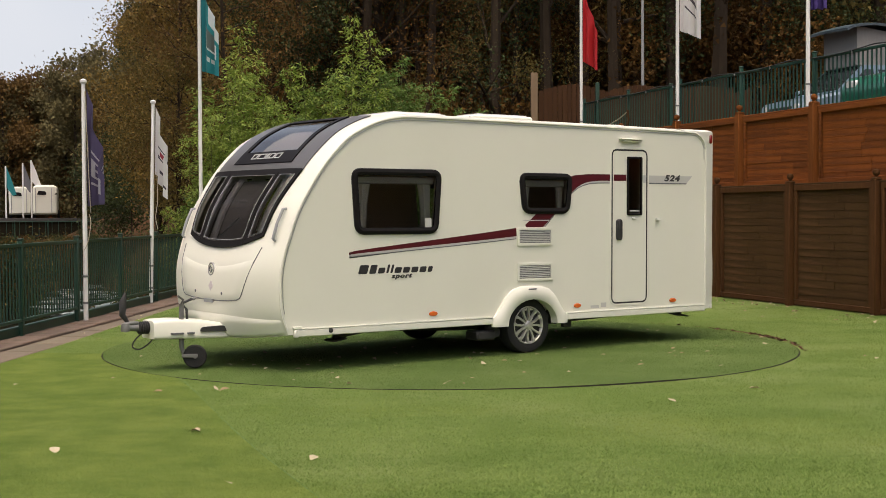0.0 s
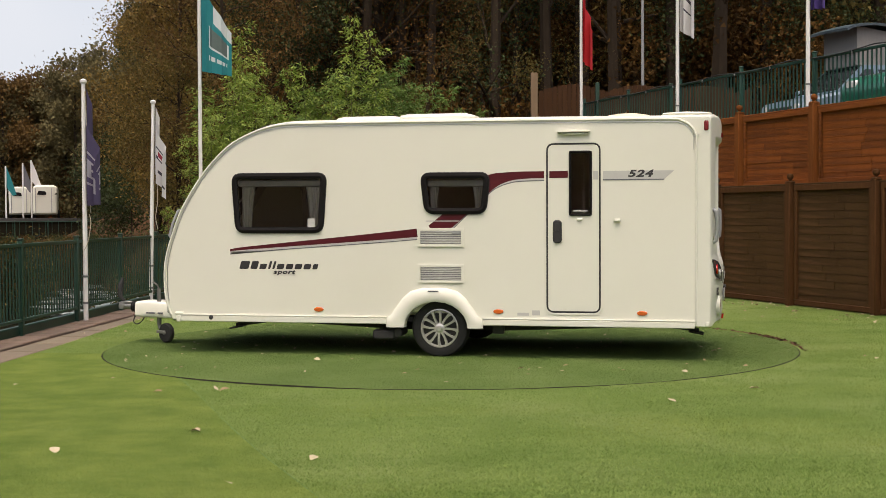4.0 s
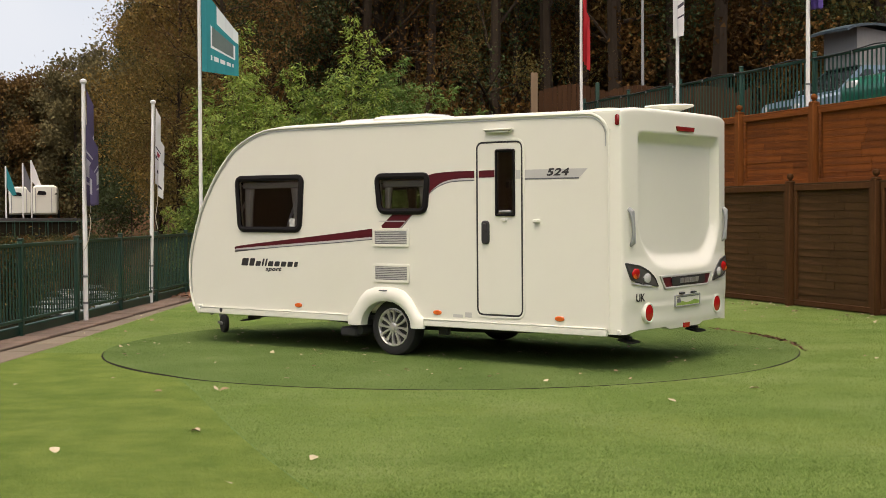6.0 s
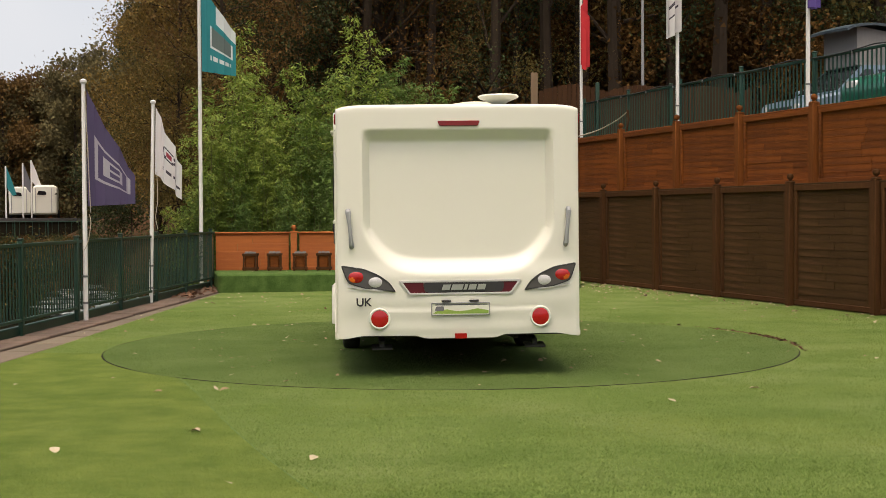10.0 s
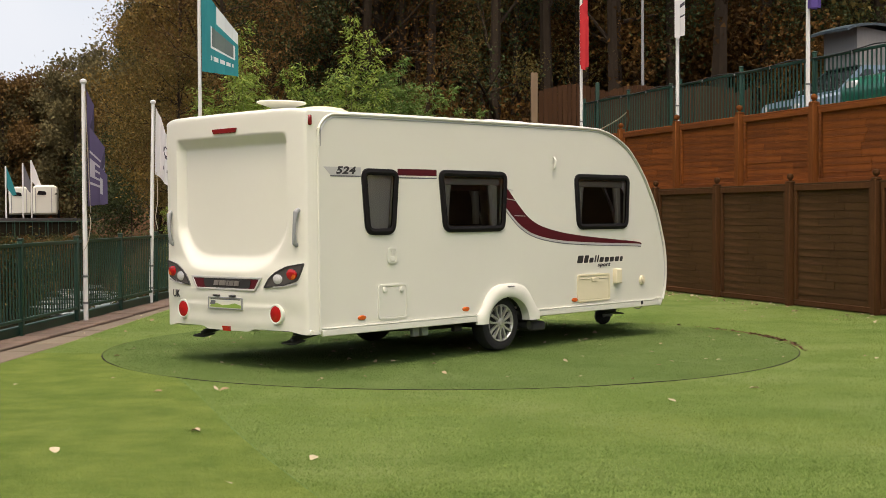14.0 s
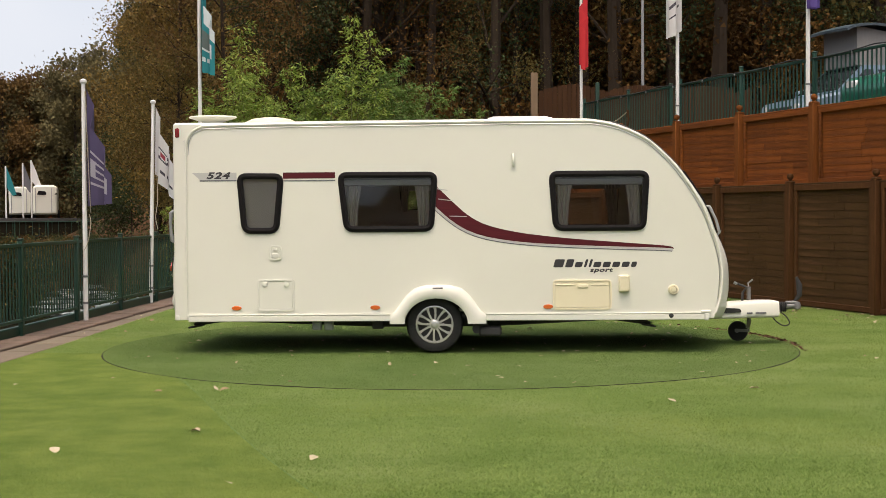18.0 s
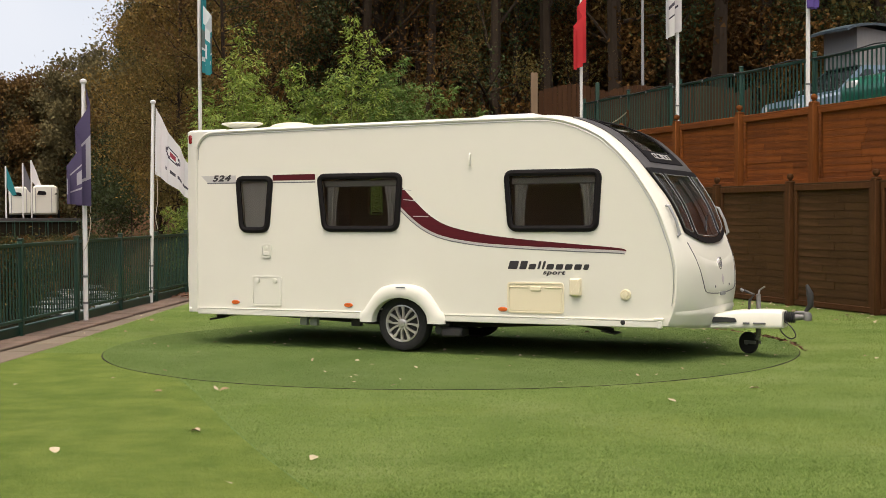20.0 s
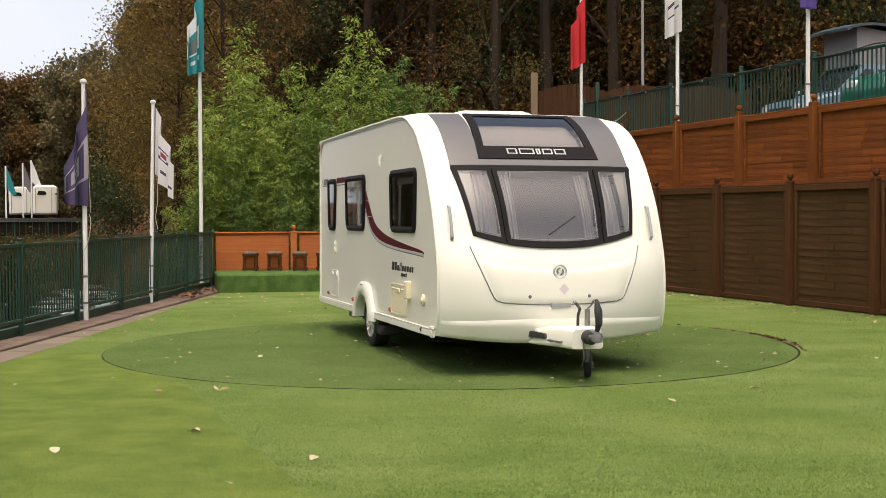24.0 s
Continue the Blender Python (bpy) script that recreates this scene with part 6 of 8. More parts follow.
# ---- trees ----
def leaves_mesh(name, centres, per, spread, size, mat, rng, droop=0.0, aspect=0.5):
    """Many small leaf quads scattered about the given centres."""
    n = len(centres) * per
    c = np.repeat(np.array(centres), per, axis=0) + rng.normal(0, 1, (n, 3)) * np.array(spread)
    d = rng.normal(0, 1, (n, 3))
    d[:, 2] -= droop
    d /= np.linalg.norm(d, axis=1)[:, None]
    e = np.cross(d, rng.normal(0, 1, (n, 3)))
    e /= np.linalg.norm(e, axis=1)[:, None]
    s = size * rng.uniform(0.6, 1.4, n)[:, None]
    v = np.stack([c - d * s, c + d * s * 0.5 + e * s * aspect * 1.5, c + d * s * 0.7 - e * s * aspect * 1.2], 1).reshape(-1, 3)
    me = bpy.data.meshes.new(name)
    me.from_pydata(v.tolist(), [], [(3 * i, 3 * i + 1, 3 * i + 2) for i in range(n)])
    me.materials.append(mat)
    return me


def limb_set(rng, height, r0, n_limbs, reach, start=0.25, rise=0.7):
    """Trunk and limbs as polylines with radii; also the outer ends."""
    lines, ends = [], []
    pts, x, y = [], 0.0, 0.0
    k = 7
    for i in range(k + 1):
        pts.append((x, y, height * i / k))
        x += rng.normal(0, 0.03) * height / 6
        y += rng.normal(0, 0.03) * height / 6
    lines.append((pts, [r0 * (1.25 if i == 0 else 1 - 0.85 * i / k) for i in range(k + 1)]))
    for i in range(n_limbs):
        t = start + (1 - start) * (i + rng.uniform(0, 1)) / n_limbs
        f = t * k
        j = min(int(f), k - 1)
        p = np.array(pts[j]) * (1 - f + j) + np.array(pts[j + 1]) * (f - j)
        a = rng.uniform(0, math.tau)
        ln = reach * (1.15 - 0.65 * t) * rng.uniform(0.7, 1.2)
        q = [p]
        d = np.array([math.cos(a), math.sin(a), rise * rng.uniform(0.5, 1.3)])
        for s in range(4):
            d = d + rng.normal(0, 0.16, 3)
            q.append(q[-1] + d / np.linalg.norm(d) * ln / 4)
        rb = r0 * (1 - 0.8 * t) * 0.5
        lines.append(([tuple(v) for v in q], [rb, rb * 0.7, rb * 0.5, rb * 0.32, rb * 0.12]))
        ends += q[2:]
        for _ in range(2):
            d2 = d + rng.normal(0, 0.6, 3)
            e = q[rng.integers(2, 4)]
            tip = e + d2 / np.linalg.norm(d2) * ln * 0.4
            lines.append(([tuple(e), tuple((e + tip) / 2 + rng.normal(0, 0.05, 3)), tuple(tip)], [rb * 0.35, rb * 0.22, rb * 0.08]))
            ends += [tip, (e + tip) / 2]
    return lines, ends


def build_tree(name, label, seed, height, r0, n_limbs, reach, per, spread, leaf, mat, start=0.25, rise=0.7, droop=0.0, aspect=0.5):
    rng = np.random.default_rng(seed)
    lines, ends = limb_set(rng, height, r0, n_limbs, reach, start, rise)
    t = thing(name, label, "tree")
    bm = bmesh.new()
    for p, r in lines:
        tube(bm, p, r, 6, cap=False)
    part("trunk", bm, M_BARK, t)
    if per:
        part("crown", leaves_mesh("crown", ends, per, spread, leaf, mat, rng, droop, aspect), None, t)
    return t


def build_bamboo(seed, mat):
    """A clump of arching culms; every spray hangs a fan of narrow leaves from a thin twig."""
    rng = np.random.default_rng(seed)
    t = thing("bamboo_clump", "bright green feathery bamboo clump", "bamboo")
    base, along_, size = [], [], []
    for c in range(9):
        a = c * 2.4 + rng.uniform(-0.4, 0.4)
        h = 5.9 * (1.0 if c == 0 else rng.uniform(0.50, 0.95))
        bend = rng.uniform(0.10, 0.35) if c == 0 else rng.uniform(0.4, 1.15)
        x0, y0 = rng.normal(0, 0.28, 2)
        pts = [np.array([x0 + math.cos(a) * bend * (k / 7) ** 2.2, y0 + math.sin(a) * bend * (k / 7) ** 2.2, h * (k / 7) * (1 - 0.06 * k / 7)]) for k in range(8)]
        bm = bmesh.new()
        tube(bm, [tuple(p) for p in pts], [0.016 - 0.0018 * k for k in range(8)], 5, cap=False)
        part("culm", bm, M_CULM, t)
        n = int(h * 17)
        for i in range(n):
            f = (0.06 + 0.94 * (i + rng.random()) / n) * 6.999
            p = pts[int(f)] * (1 - f % 1) + pts[int(f) + 1] * (f % 1)
            b = rng.uniform(0, math.tau)
            # the plume is widest at two thirds of the height and comes to a soft point
            ln = rng.uniform(0.18, 0.46) * (0.60 + 0.75 * math.sin(math.pi * min(1.0, 0.12 + 0.80 * f / 7)))
            d = np.array([math.cos(b), math.sin(b), rng.uniform(0.1, 0.6)])
            for k in range(21):
                u = 0.15 + 0.85 * rng.random()
                base.append(p + d * ln * u + np.array([0, 0, -0.45 * ln * u * u]) + rng.normal(0, 0.035, 3))
                along_.append(d * 0.8 + np.array([0, 0, -0.55]) + rng.normal(0, 0.40, 3))
                size.append(rng.uniform(0.036, 0.064))
    c, d, sz = np.array(base), np.array(along_), np.array(size)[:, None]
    d /= np.linalg.norm(d, axis=1)[:, None]
    e = np.cross(d, rng.normal(0, 1, d.shape) + np.array([0, 0, 1.6]))
    e /= np.linalg.norm(e, axis=1)[:, None]
    v = np.stack([c, c + d * sz * 0.8 + e * sz * 0.27, c + d * sz * 2.0, c + d * sz * 0.8 - e * sz * 0.27], 1).reshape(-1, 3)
    me = bpy.data.meshes.new("crown")
    me.from_pydata(v.tolist(), [], [(4 * i, 4 * i + 1, 4 * i + 2, 4 * i + 3) for i in range(len(c))])
    me.materials.append(mat)
    part("crown", me, None, t)
    return t


def plant(kinds, places, group, low=True):
    for x, y, k, rot, sc in places:
        d = y + 14.9
        if low and x / d < -0.262 and d < 98 and y > 6:
            sc = min(sc, max(0.12, (0.95 - terrain(x, y)) / (2.7 if "shrub" in kinds[k % len(kinds)].name else 11.0)))
        src = kinds[k % len(kinds)]
        c = copy_thing(src, pose(x, y, terrain(x, y) - 0.15, 0, 0, rot))
        c.scale = (sc, sc, sc)
        tagged(c, group=group)


def build_trees():
    rng = random.Random(7)
    brown = [build_tree("autumn_tree", "leafy tree with brown and olive autumn foliage", 11 + i, 9.5 + i, 0.15, 18, 3.4, 115, (0.36, 0.36, 0.34), 0.044, m, 0.08)
             for i, m in enumerate((M_LEAF_B, M_LEAF_O, M_LEAF_B))]
    dark = [build_tree("ivy_clad_tree", "dark ivy-clad woodland tree", 31 + i, 9.0, 0.24, 15, 2.0, 120, (0.34, 0.34, 0.42), 0.044, M_LEAF_D, 0.04, 0.5) for i in range(2)]
    bare = [build_tree("woodland_tree", "tall dark woodland tree with thin brown leaves", 51 + i, 13.0, 0.19, 14, 3.6, 85, (0.50, 0.50, 0.46), 0.042, m, 0.18, 0.9) for i, m in enumerate((M_LEAF_R, M_LEAF_R, M_LEAF_D))]
    gold = [build_tree("golden_tree", "leafy tree with golden olive autumn foliage", 171 + i, 9.5, 0.15, 18, 3.2, 130, (0.36, 0.36, 0.34), 0.044, m, 0.06) for i, m in enumerate((M_LEAF_Y, M_LEAF_O))]
    far = [build_tree("far_tree", lab, 151 + i, 9.5, 0.17, 16, 2.7, 95, (0.36, 0.36, 0.36), 0.105, m, 0.05, 0.7) for i, (m, lab) in enumerate((
        (M_LEAF_B, "distant tree with brown autumn foliage"), (M_LEAF_D, "distant dark evergreen tree"), (M_LEAF_H, "distant tree with haze-paled olive autumn foliage"), (M_LEAF_H, "distant olive tree with haze in its leaf colour")))]
    scrub = [build_tree("brown_shrub", "brown leafy undergrowth shrub", 71 + i, 1.9, 0.05, 12, 1.6, 46, (0.30, 0.30, 0.28), 0.050, m, 0.05, 0.6) for i, m in enumerate((M_LEAF_R, M_LEAF_D, M_LEAF_O))]
    green = [build_bamboo(91 + i, m) for i, m in enumerate((M_LEAF_G, M_LEAF_G, M_LEAF_M))]
    spots = []
    for i in range(95):
        x, y = rng.uniform(-7, 27), rng.uniform(20, 46)
        if (Vector((x, y)) - F0).dot(FN) > 0 and y < 20.5 or (x > 7 and (Vector((x, y)) - F0).dot(FN) < 9):
            continue
        spots.append((x, y, i, rng.uniform(0, 360), rng.uniform(0.85, 1.25)))
    plant(bare + dark[:1], spots, "woodland on the slope")
    spots = []
    for i in range(34):
        x, y = -5.5 + i * 0.95 + rng.uniform(-0.5, 0.5), rng.uniform(19.5, 30)
        off = (Vector((x, y)) - F0).dot(FN)
        if off > -1 and off < 9:
            y = max(y, 20.5) if x < 7 else y + 6
        spots.append((x, y, i, rng.uniform(0, 360), rng.uniform(0.7, 1.05)))
    plant(brown + dark + bare[:2], spots, "leafy edge of the wood")
    mast = [build_tree("tall_trunk_tree", "tall dark tree trunk with few rusty leaves", 211 + i, 15.0, 0.20, 12, 3.2, 70, (0.5, 0.5, 0.42), 0.044, m, 0.16, 0.8) for i, m in enumerate((M_LEAF_R, M_LEAF_B, M_LEAF_D))]
    spots = [(1.2, 20.4, 2, 10, 1.0), (2.6, 20.8, 0, 80, 0.9), (3.6, 21.6, 2, 150, 1.1), (4.4, 20.6, 1, 220, 0.85), (6.1, 21.2, 0, 300, 1.0), (7.2, 20.9, 1, 30, 1.15), (8.7, 22.0, 2, 110, 0.95), (10.4, 22.8, 0, 190, 1.2), (12.2, 23.4, 1, 260, 1.0), (14.0, 24.0, 0, 340, 1.1), (-0.6, 21.4, 1, 55, 0.9), (-2.4, 22.0, 0, 130, 1.0)]
    plant(mast, spots, "tall trunks at the edge of the wood")
    spots = [(rng.uniform(-6, 28), rng.uniform(17.5, 40), i, rng.uniform(0, 360), rng.uniform(0.8, 1.7)) for i in range(150)]
    spots = [s for s in spots if not (0 < (Vector((s[0], s[1])) - F0).dot(FN) < 8.5) or (s[1] > 19.8 and s[0] < 8)]
    plant([scrub[0], scrub[0], scrub[0], scrub[2]], spots, "undergrowth on the slope")
    spots = [(-6.6, 24, 0, 20, 1.0), (-8.4, 27, 2, 130, 1.05), (-7.2, 31, 1, 250, 1.2), (-9.2, 33, 1, 60, 1.0), (-9.8, 37, 0, 10, 0.95), (-9.0, 41, 2, 10, 1.15), (-7.4, 21, 1, 70, 0.75), (-9.6, 29, 2, 300, 0.9)]
    plant([gold[0], gold[1], gold[0]], spots, "trees beside the stream")
    # lower growth on the far bank, under the open sky
    spots = []
    for i in range(84):
        d = rng.uniform(64, 105) if i % 2 else rng.uniform(101, 122)
        k = rng.uniform(0.195, 0.232) if i % 2 else rng.uniform(0.25, 0.40)
        x, y = -d * k, d - 14.9
        top = 1.475 + d * (0.112 + 0.9 * max(0.0, 0.315 - k - 2.0 / d)) * rng.uniform(0.66, 1.0)
        spots.append((x, y, i, rng.uniform(0, 360), max(0.25, (top - terrain(x, y)) / 10.5)))
    plant([far[0], far[2], far[1], far[2], far[3], far[0], far[2]], spots, "trees beyond the stream")
    # unseen trees left of the view, added to darken what the side panes reflect
    spots = [(-(y + 14.9) * rng.uniform(0.47, 0.85), y, i, rng.uniform(0, 360), rng.uniform(0.9, 1.4)) for i, y in enumerate(rng.uniform(8, 62) for _ in range(44))]
    plant(far, spots, "woodland beside the compound", low=False)
    spots = [(-11.8 - 0.12 * i + rng.uniform(-1.0, 0.8), 10 + i * 1.1, i, rng.uniform(0, 360), rng.uniform(0.8, 1.5)) for i in range(46)]
    spots += [(-6.2 + rng.uniform(-0.6, 0.5), 14.5 + i * 1.1, i, rng.uniform(0, 360), rng.uniform(0.6, 1.0)) for i in range(7)]
    spots += [(rng.uniform(-16, -12), rng.uniform(14, 40), i, rng.uniform(0, 360), rng.uniform(1.0, 2.0)) for i in range(26)]
    plant([scrub[1], scrub[1], scrub[2], scrub[1], scrub[0]], spots, "bushes on the stream bank")
    # low front clumps mostly take the darker leaf: age and shade put into colour
    peaks = [(-4.65, 15.0, 5.6, 0), (-4.1, 15.4, 5.0, 1), (-3.45, 15.0, 4.8, 0), (-2.75, 15.3, 4.6, 2), (-1.95, 15.0, 5.75, 1), (-1.45, 15.3, 5.0, 2), (-1.0, 15.1, 4.7, 2), (-0.35, 15.3, 4.4, 2), (0.3, 15.4, 3.9, 2),
             (-5.2, 14.6, 3.9, 0), (-4.5, 14.2, 3.8, 0), (-3.7, 14.0, 3.6, 1), (-2.9, 14.1, 3.7, 2), (-2.1, 14.2, 3.8, 2), (-1.3, 14.2, 3.7, 2), (-0.5, 14.3, 3.6, 2), (0.4, 14.4, 3.3, 2),
             (-5.9, 14.9, 2.7, 0), (-5.4, 13.9, 2.6, 2), (-4.4, 13.5, 2.4, 2), (-3.4, 13.4, 2.4, 2), (-2.4, 13.4, 2.5, 2), (-1.4, 13.5, 2.5, 2), (-3.0, 16.2, 4.9, 1), (-0.9, 16.2, 4.8, 2), (1.3, 14.6, 2.9, 2)]
    plant(green, [(x, y, k, rng.uniform(0, 360), h / 5.25) for x, y, h, k in peaks], "bamboo behind the rear fence")
    for src in brown + dark + bare + scrub + green + far + gold + mast:
        for o in (*src.children_recursive, src):
            bpy.data.objects.remove(o)


build_trees()
bm = bmesh.new()
box(bm, (-9.6, 40, -0.95), (8.0, 130, 0.02))
tagged(part("stream", bm, M_WATER, None), "dark shallow stream below the railing", "water", kind="structure")


# ---- banners: each a row of upright cloth strips hinged one to the next ----
M_PURPLE = material("purple_banner_cloth", (0.068, 0.052, 0.115), (0.050, 0.039, 0.090), rough=0.8, scale=4, fine=200)
M_VIOLET = material("violet_banner_cloth", (0.085, 0.050, 0.24), (0.065, 0.04, 0.19), rough=0.8, scale=4, fine=200)
M_TEAL = material("teal_banner_cloth", (0.010, 0.21, 0.225), (0.008, 0.17, 0.19), rough=0.8, scale=4, fine=200)
M_WHITECLOTH = material("white_banner_cloth", (0.66, 0.65, 0.64), (0.56, 0.55, 0.55), rough=0.85, scale=4, fine=200)
M_REDCLOTH = material("red_banner_cloth", (0.52, 0.018, 0.022), (0.42, 0.012, 0.018), rough=0.8, scale=4, fine=200)
M_GREYPRINT = material("grey_banner_print", (0.34, 0.33, 0.36), (0.28, 0.27, 0.30), rough=0.8)
M_SLATEPRINT = material("slate_banner_print", (0.07, 0.11, 0.105), (0.12, 0.15, 0.14), rough=0.8, scale=6)
M_DARKPRINT = material("dark_banner_print", (0.05, 0.045, 0.06), (0.07, 0.06, 0.08), rough=0.8)
M_REDPRINT = material("crimson_banner_print", (0.28, 0.03, 0.05), (0.24, 0.025, 0.04), rough=0.8)
M_PALEPRINT = material("pale_banner_print", (0.55, 0.60, 0.60), (0.48, 0.54, 0.54), rough=0.8)
STRIPS, SW = 8, 0.10


def plain_mark(u, v):
    return 0


def frame_mark(u, v):
    """A plain square frame with a bar, low on the banner."""
    if 0.14 < u < 0.9 and (0.27 < v < 0.31 or 0.66 < v < 0.70):
        return 1
    if 0.27 < v < 0.70 and (0.14 < u < 0.20 or 0.84 < u < 0.90):
        return 1
    if 0.36 < v < 0.60 and (0.34 < u < 0.44 or (0.62 < u < 0.70)) or (0.36 < v < 0.40 or 0.47 < v < 0.50 or 0.57 < v < 0.60) and 0.34 < u < 0.70:
        return 1
    return 1 if 0.82 < v < 0.84 and 0.2 < u < 0.7 else 0


def teal_mark(u, v):
    """Pale bars low down, a grey picture with a pale border above, a pale corner at the top."""
    if 0.17 < v < 0.24 and 0.26 < u < 0.86 and (u * 12) % 2 < 1.4:
        return 1
    if 0.36 < v < 0.62 and 0.30 < u < 0.88:
        return 2
    if 0.34 < v < 0.65 and 0.24 < u < 0.92:
        return 1
    return 1 if v > 0.74 and u > 0.42 else 0


def round_mark(u, v):
    """A ring round a small red disc high up, and a dark bar of print lower down."""
    r = math.hypot((u - 0.48) * 0.8, (v - 0.62) * 1.25)
    if r < 0.065:
        return 2
    if 0.105 < r < 0.15:
        return 1
    return 1 if 0.22 < v < 0.31 and 0.3 < u < 0.95 and (u * 10) % 2.0 < 1.5 else 0


def slash_mark(u, v):
    return 1 if (0.35 < v < 0.40 or 0.55 < v < 0.62) and 0.2 < u < 0.8 else 0


def banner(pole_ob, top, height, drop, rise, mark, mats, label):
    """Strips in the pole's space; the top edge falls by drop to the free end and the foot by rise."""
    out = []
    rows = 30
    for i in range(STRIPS):
        bm = bmesh.new()
        cols = []
        for k in range(4):
            u = (i + k / 3) / STRIPS
            zt = top - drop * u ** 0.85
            zb = top - height - rise * u
            cols.append((u, [(k / 3 * SW, zb + (zt - zb) * j / rows) for j in range(rows + 1)]))
        fr = [[bm.verts.new((x, 0.002, z)) for x, z in c] for _, c in cols]
        bk = [[bm.verts.new((x, -0.002, z)) for x, z in c] for _, c in cols]
        for k in range(3):
            uc = (cols[k][0] + cols[k + 1][0]) / 2
            for j in range(rows):
                mi = mark(uc, (j + 0.5) / rows)
                for g, fl in ((fr, False), (bk, True)):
                    q = (g[k][j], g[k + 1][j], g[k + 1][j + 1], g[k][j + 1])
                    f = bm.faces.new(q[::-1] if fl else q)
                    f.material_index = mi
        for k in range(3):
            for j in (0, rows):
                bm.faces.new((fr[k][j], fr[k + 1][j], bk[k + 1][j], bk[k][j]))
        ob = part("banner_strip", bm, mats, pole_ob, label)
        out.append(ob)
    return out


def halyard(pole_ob, pts):
    bm = bmesh.new()
    tube(bm, smooth_path(pts, 4), 0.006, 5)
    part("halyard", bm, M_ROPE, pole_ob, "thin pale halyard rope")


BANNERS = {
    "purple": banner(POLES["purple"], 3.23, 1.62, 1.20, -0.03, frame_mark, [M_PURPLE, M_GREYPRINT], "deep purple cloth with a pale grey frame print"),
    "white": banner(POLES["white"], 3.29, 1.12, 0.98, 0.42, round_mark, [M_WHITECLOTH, M_DARKPRINT, M_REDPRINT], "white cloth with a dark round print"),
    "teal": banner(POLES["teal"], 6.2, 1.80, 1.05, 0.12, teal_mark, [M_TEAL, M_PALEPRINT, M_SLATEPRINT], "teal cloth with a pale print"),
    "red": banner(POLES["red"], 3.60, 1.62, 0.95, 0.22, plain_mark, [M_REDCLOTH], "bright red cloth"),
    "pale": banner(POLES["pale"], 3.62, 1.55, 0.95, 0.18, slash_mark, [M_WHITECLOTH, M_DARKPRINT], "white cloth with a dark print"),
    "violet": banner(POLES["violet"], 3.38, 1.55, 0.60, 0.0, plain_mark, [M_VIOLET], "violet cloth"),
}
halyard(POLES["purple"], [(0.07, -0.03, 1.50), (0.09, -0.03, 1.38), (0.05, -0.03, 1.12), (0.0, -0.04, 1.0)])
halyard(POLES["purple"], [(0.03, -0.03, 3.2), (0.06, -0.03, 2.4), (0.09, -0.03, 1.52)])
halyard(POLES["white"], [(0.08, -0.03, 2.2), (0.10, -0.03, 1.75), (0.07, -0.03, 1.45), (0.11, -0.03, 1.25)])

# seconds, heading of the cloth (0: towards +x, 90: towards -y), how far it is folded
SWING = {
    "purple": [(0, 20, 70), (1, 20, 72), (2, 15, 71), (3.5, 25, 75), (5, 30, 77), (6, 30, 77), (7, 25, 75), (8, 25, 73), (9, 15, 55), (10, 8, 30), (11.5, 10, 42), (13, 20, 52), (14, 35, 60), (15, 35, 64), (17, 45, 57), (18, 30, 56), (19.5, 85, 60), (21, 152, 52), (23, 150, 64), (24, 145, 66)],
    "white": [(0, 20, 72), (2, 20, 75), (5, 20, 75), (7, 30, 78), (8, 60, 78), (9, 60, 78), (10, 15, 52), (11.5, 10, 40), (13, 5, 30), (14, 10, 48), (15, 20, 60), (17, 15, 53), (18, 15, 64), (19.5, 10, 46), (21, 8, 26), (22, 15, 42), (23, 20, 54), (24, 30, 60)],
    "teal": [(0, 15, 62), (2, 15, 65), (3.5, 10, 45), (5, 5, 26), (6, 5, 16), (7, 10, 40), (8, 5, 26), (9, 5, 32), (10, 5, 28), (13, 5, 24), (15, 0, 18), (17, 5, 34), (18, 40, 60), (21, 60, 62), (23, 110, 65), (24, 125, 65)],
    "red": [(0, 20, 66), (1, 20, 68), (2, 25, 71), (5, 30, 76), (8, 45, 77), (9, 80, 71), (13, 85, 71), (18, 85, 71), (21, 140, 62), (23, 140, 65), (24, 140, 66)],
    "pale": [(0, 20, 60), (2, 25, 67), (5, 30, 71), (5.5, 70, 74), (6, 110, 74), (6.5, 70, 74), (7, 30, 70), (7.5, 90, 74), (8, 150, 72), (10, 150, 69), (13, 80, 71), (15, 120, 74), (17, 150, 69), (24, 150, 67)],
    "violet": [(0, 20, 72), (5, 30, 75), (10, 90, 70), (17, 80, 70), (24, 120, 68)],
}
FOLD = (1, -1, -1, 1, 1, -1, -1, 1)


def swing_banner(name):
    ts, hs, fs = zip(*SWING[name])
    poses = [[] for _ in range(STRIPS)]
    for n in range(49):
        t = n * 0.5
        head, fold = float(np.interp(t, ts, hs)), float(np.interp(t, ts, fs))
        x, y = 0.045, 0.0
        for i in range(STRIPS):
            a = -head + FOLD[i] * fold + 7 * math.sin(1.9 * t + 0.9 * i)
            poses[i].append((t, pose(x, y, 0, 0, 0, a)))
            x += SW * math.cos(radians(a))
            y += SW * math.sin(radians(a))
    for ob, rows in zip(BANNERS[name], poses):
        walk(ob, rows)


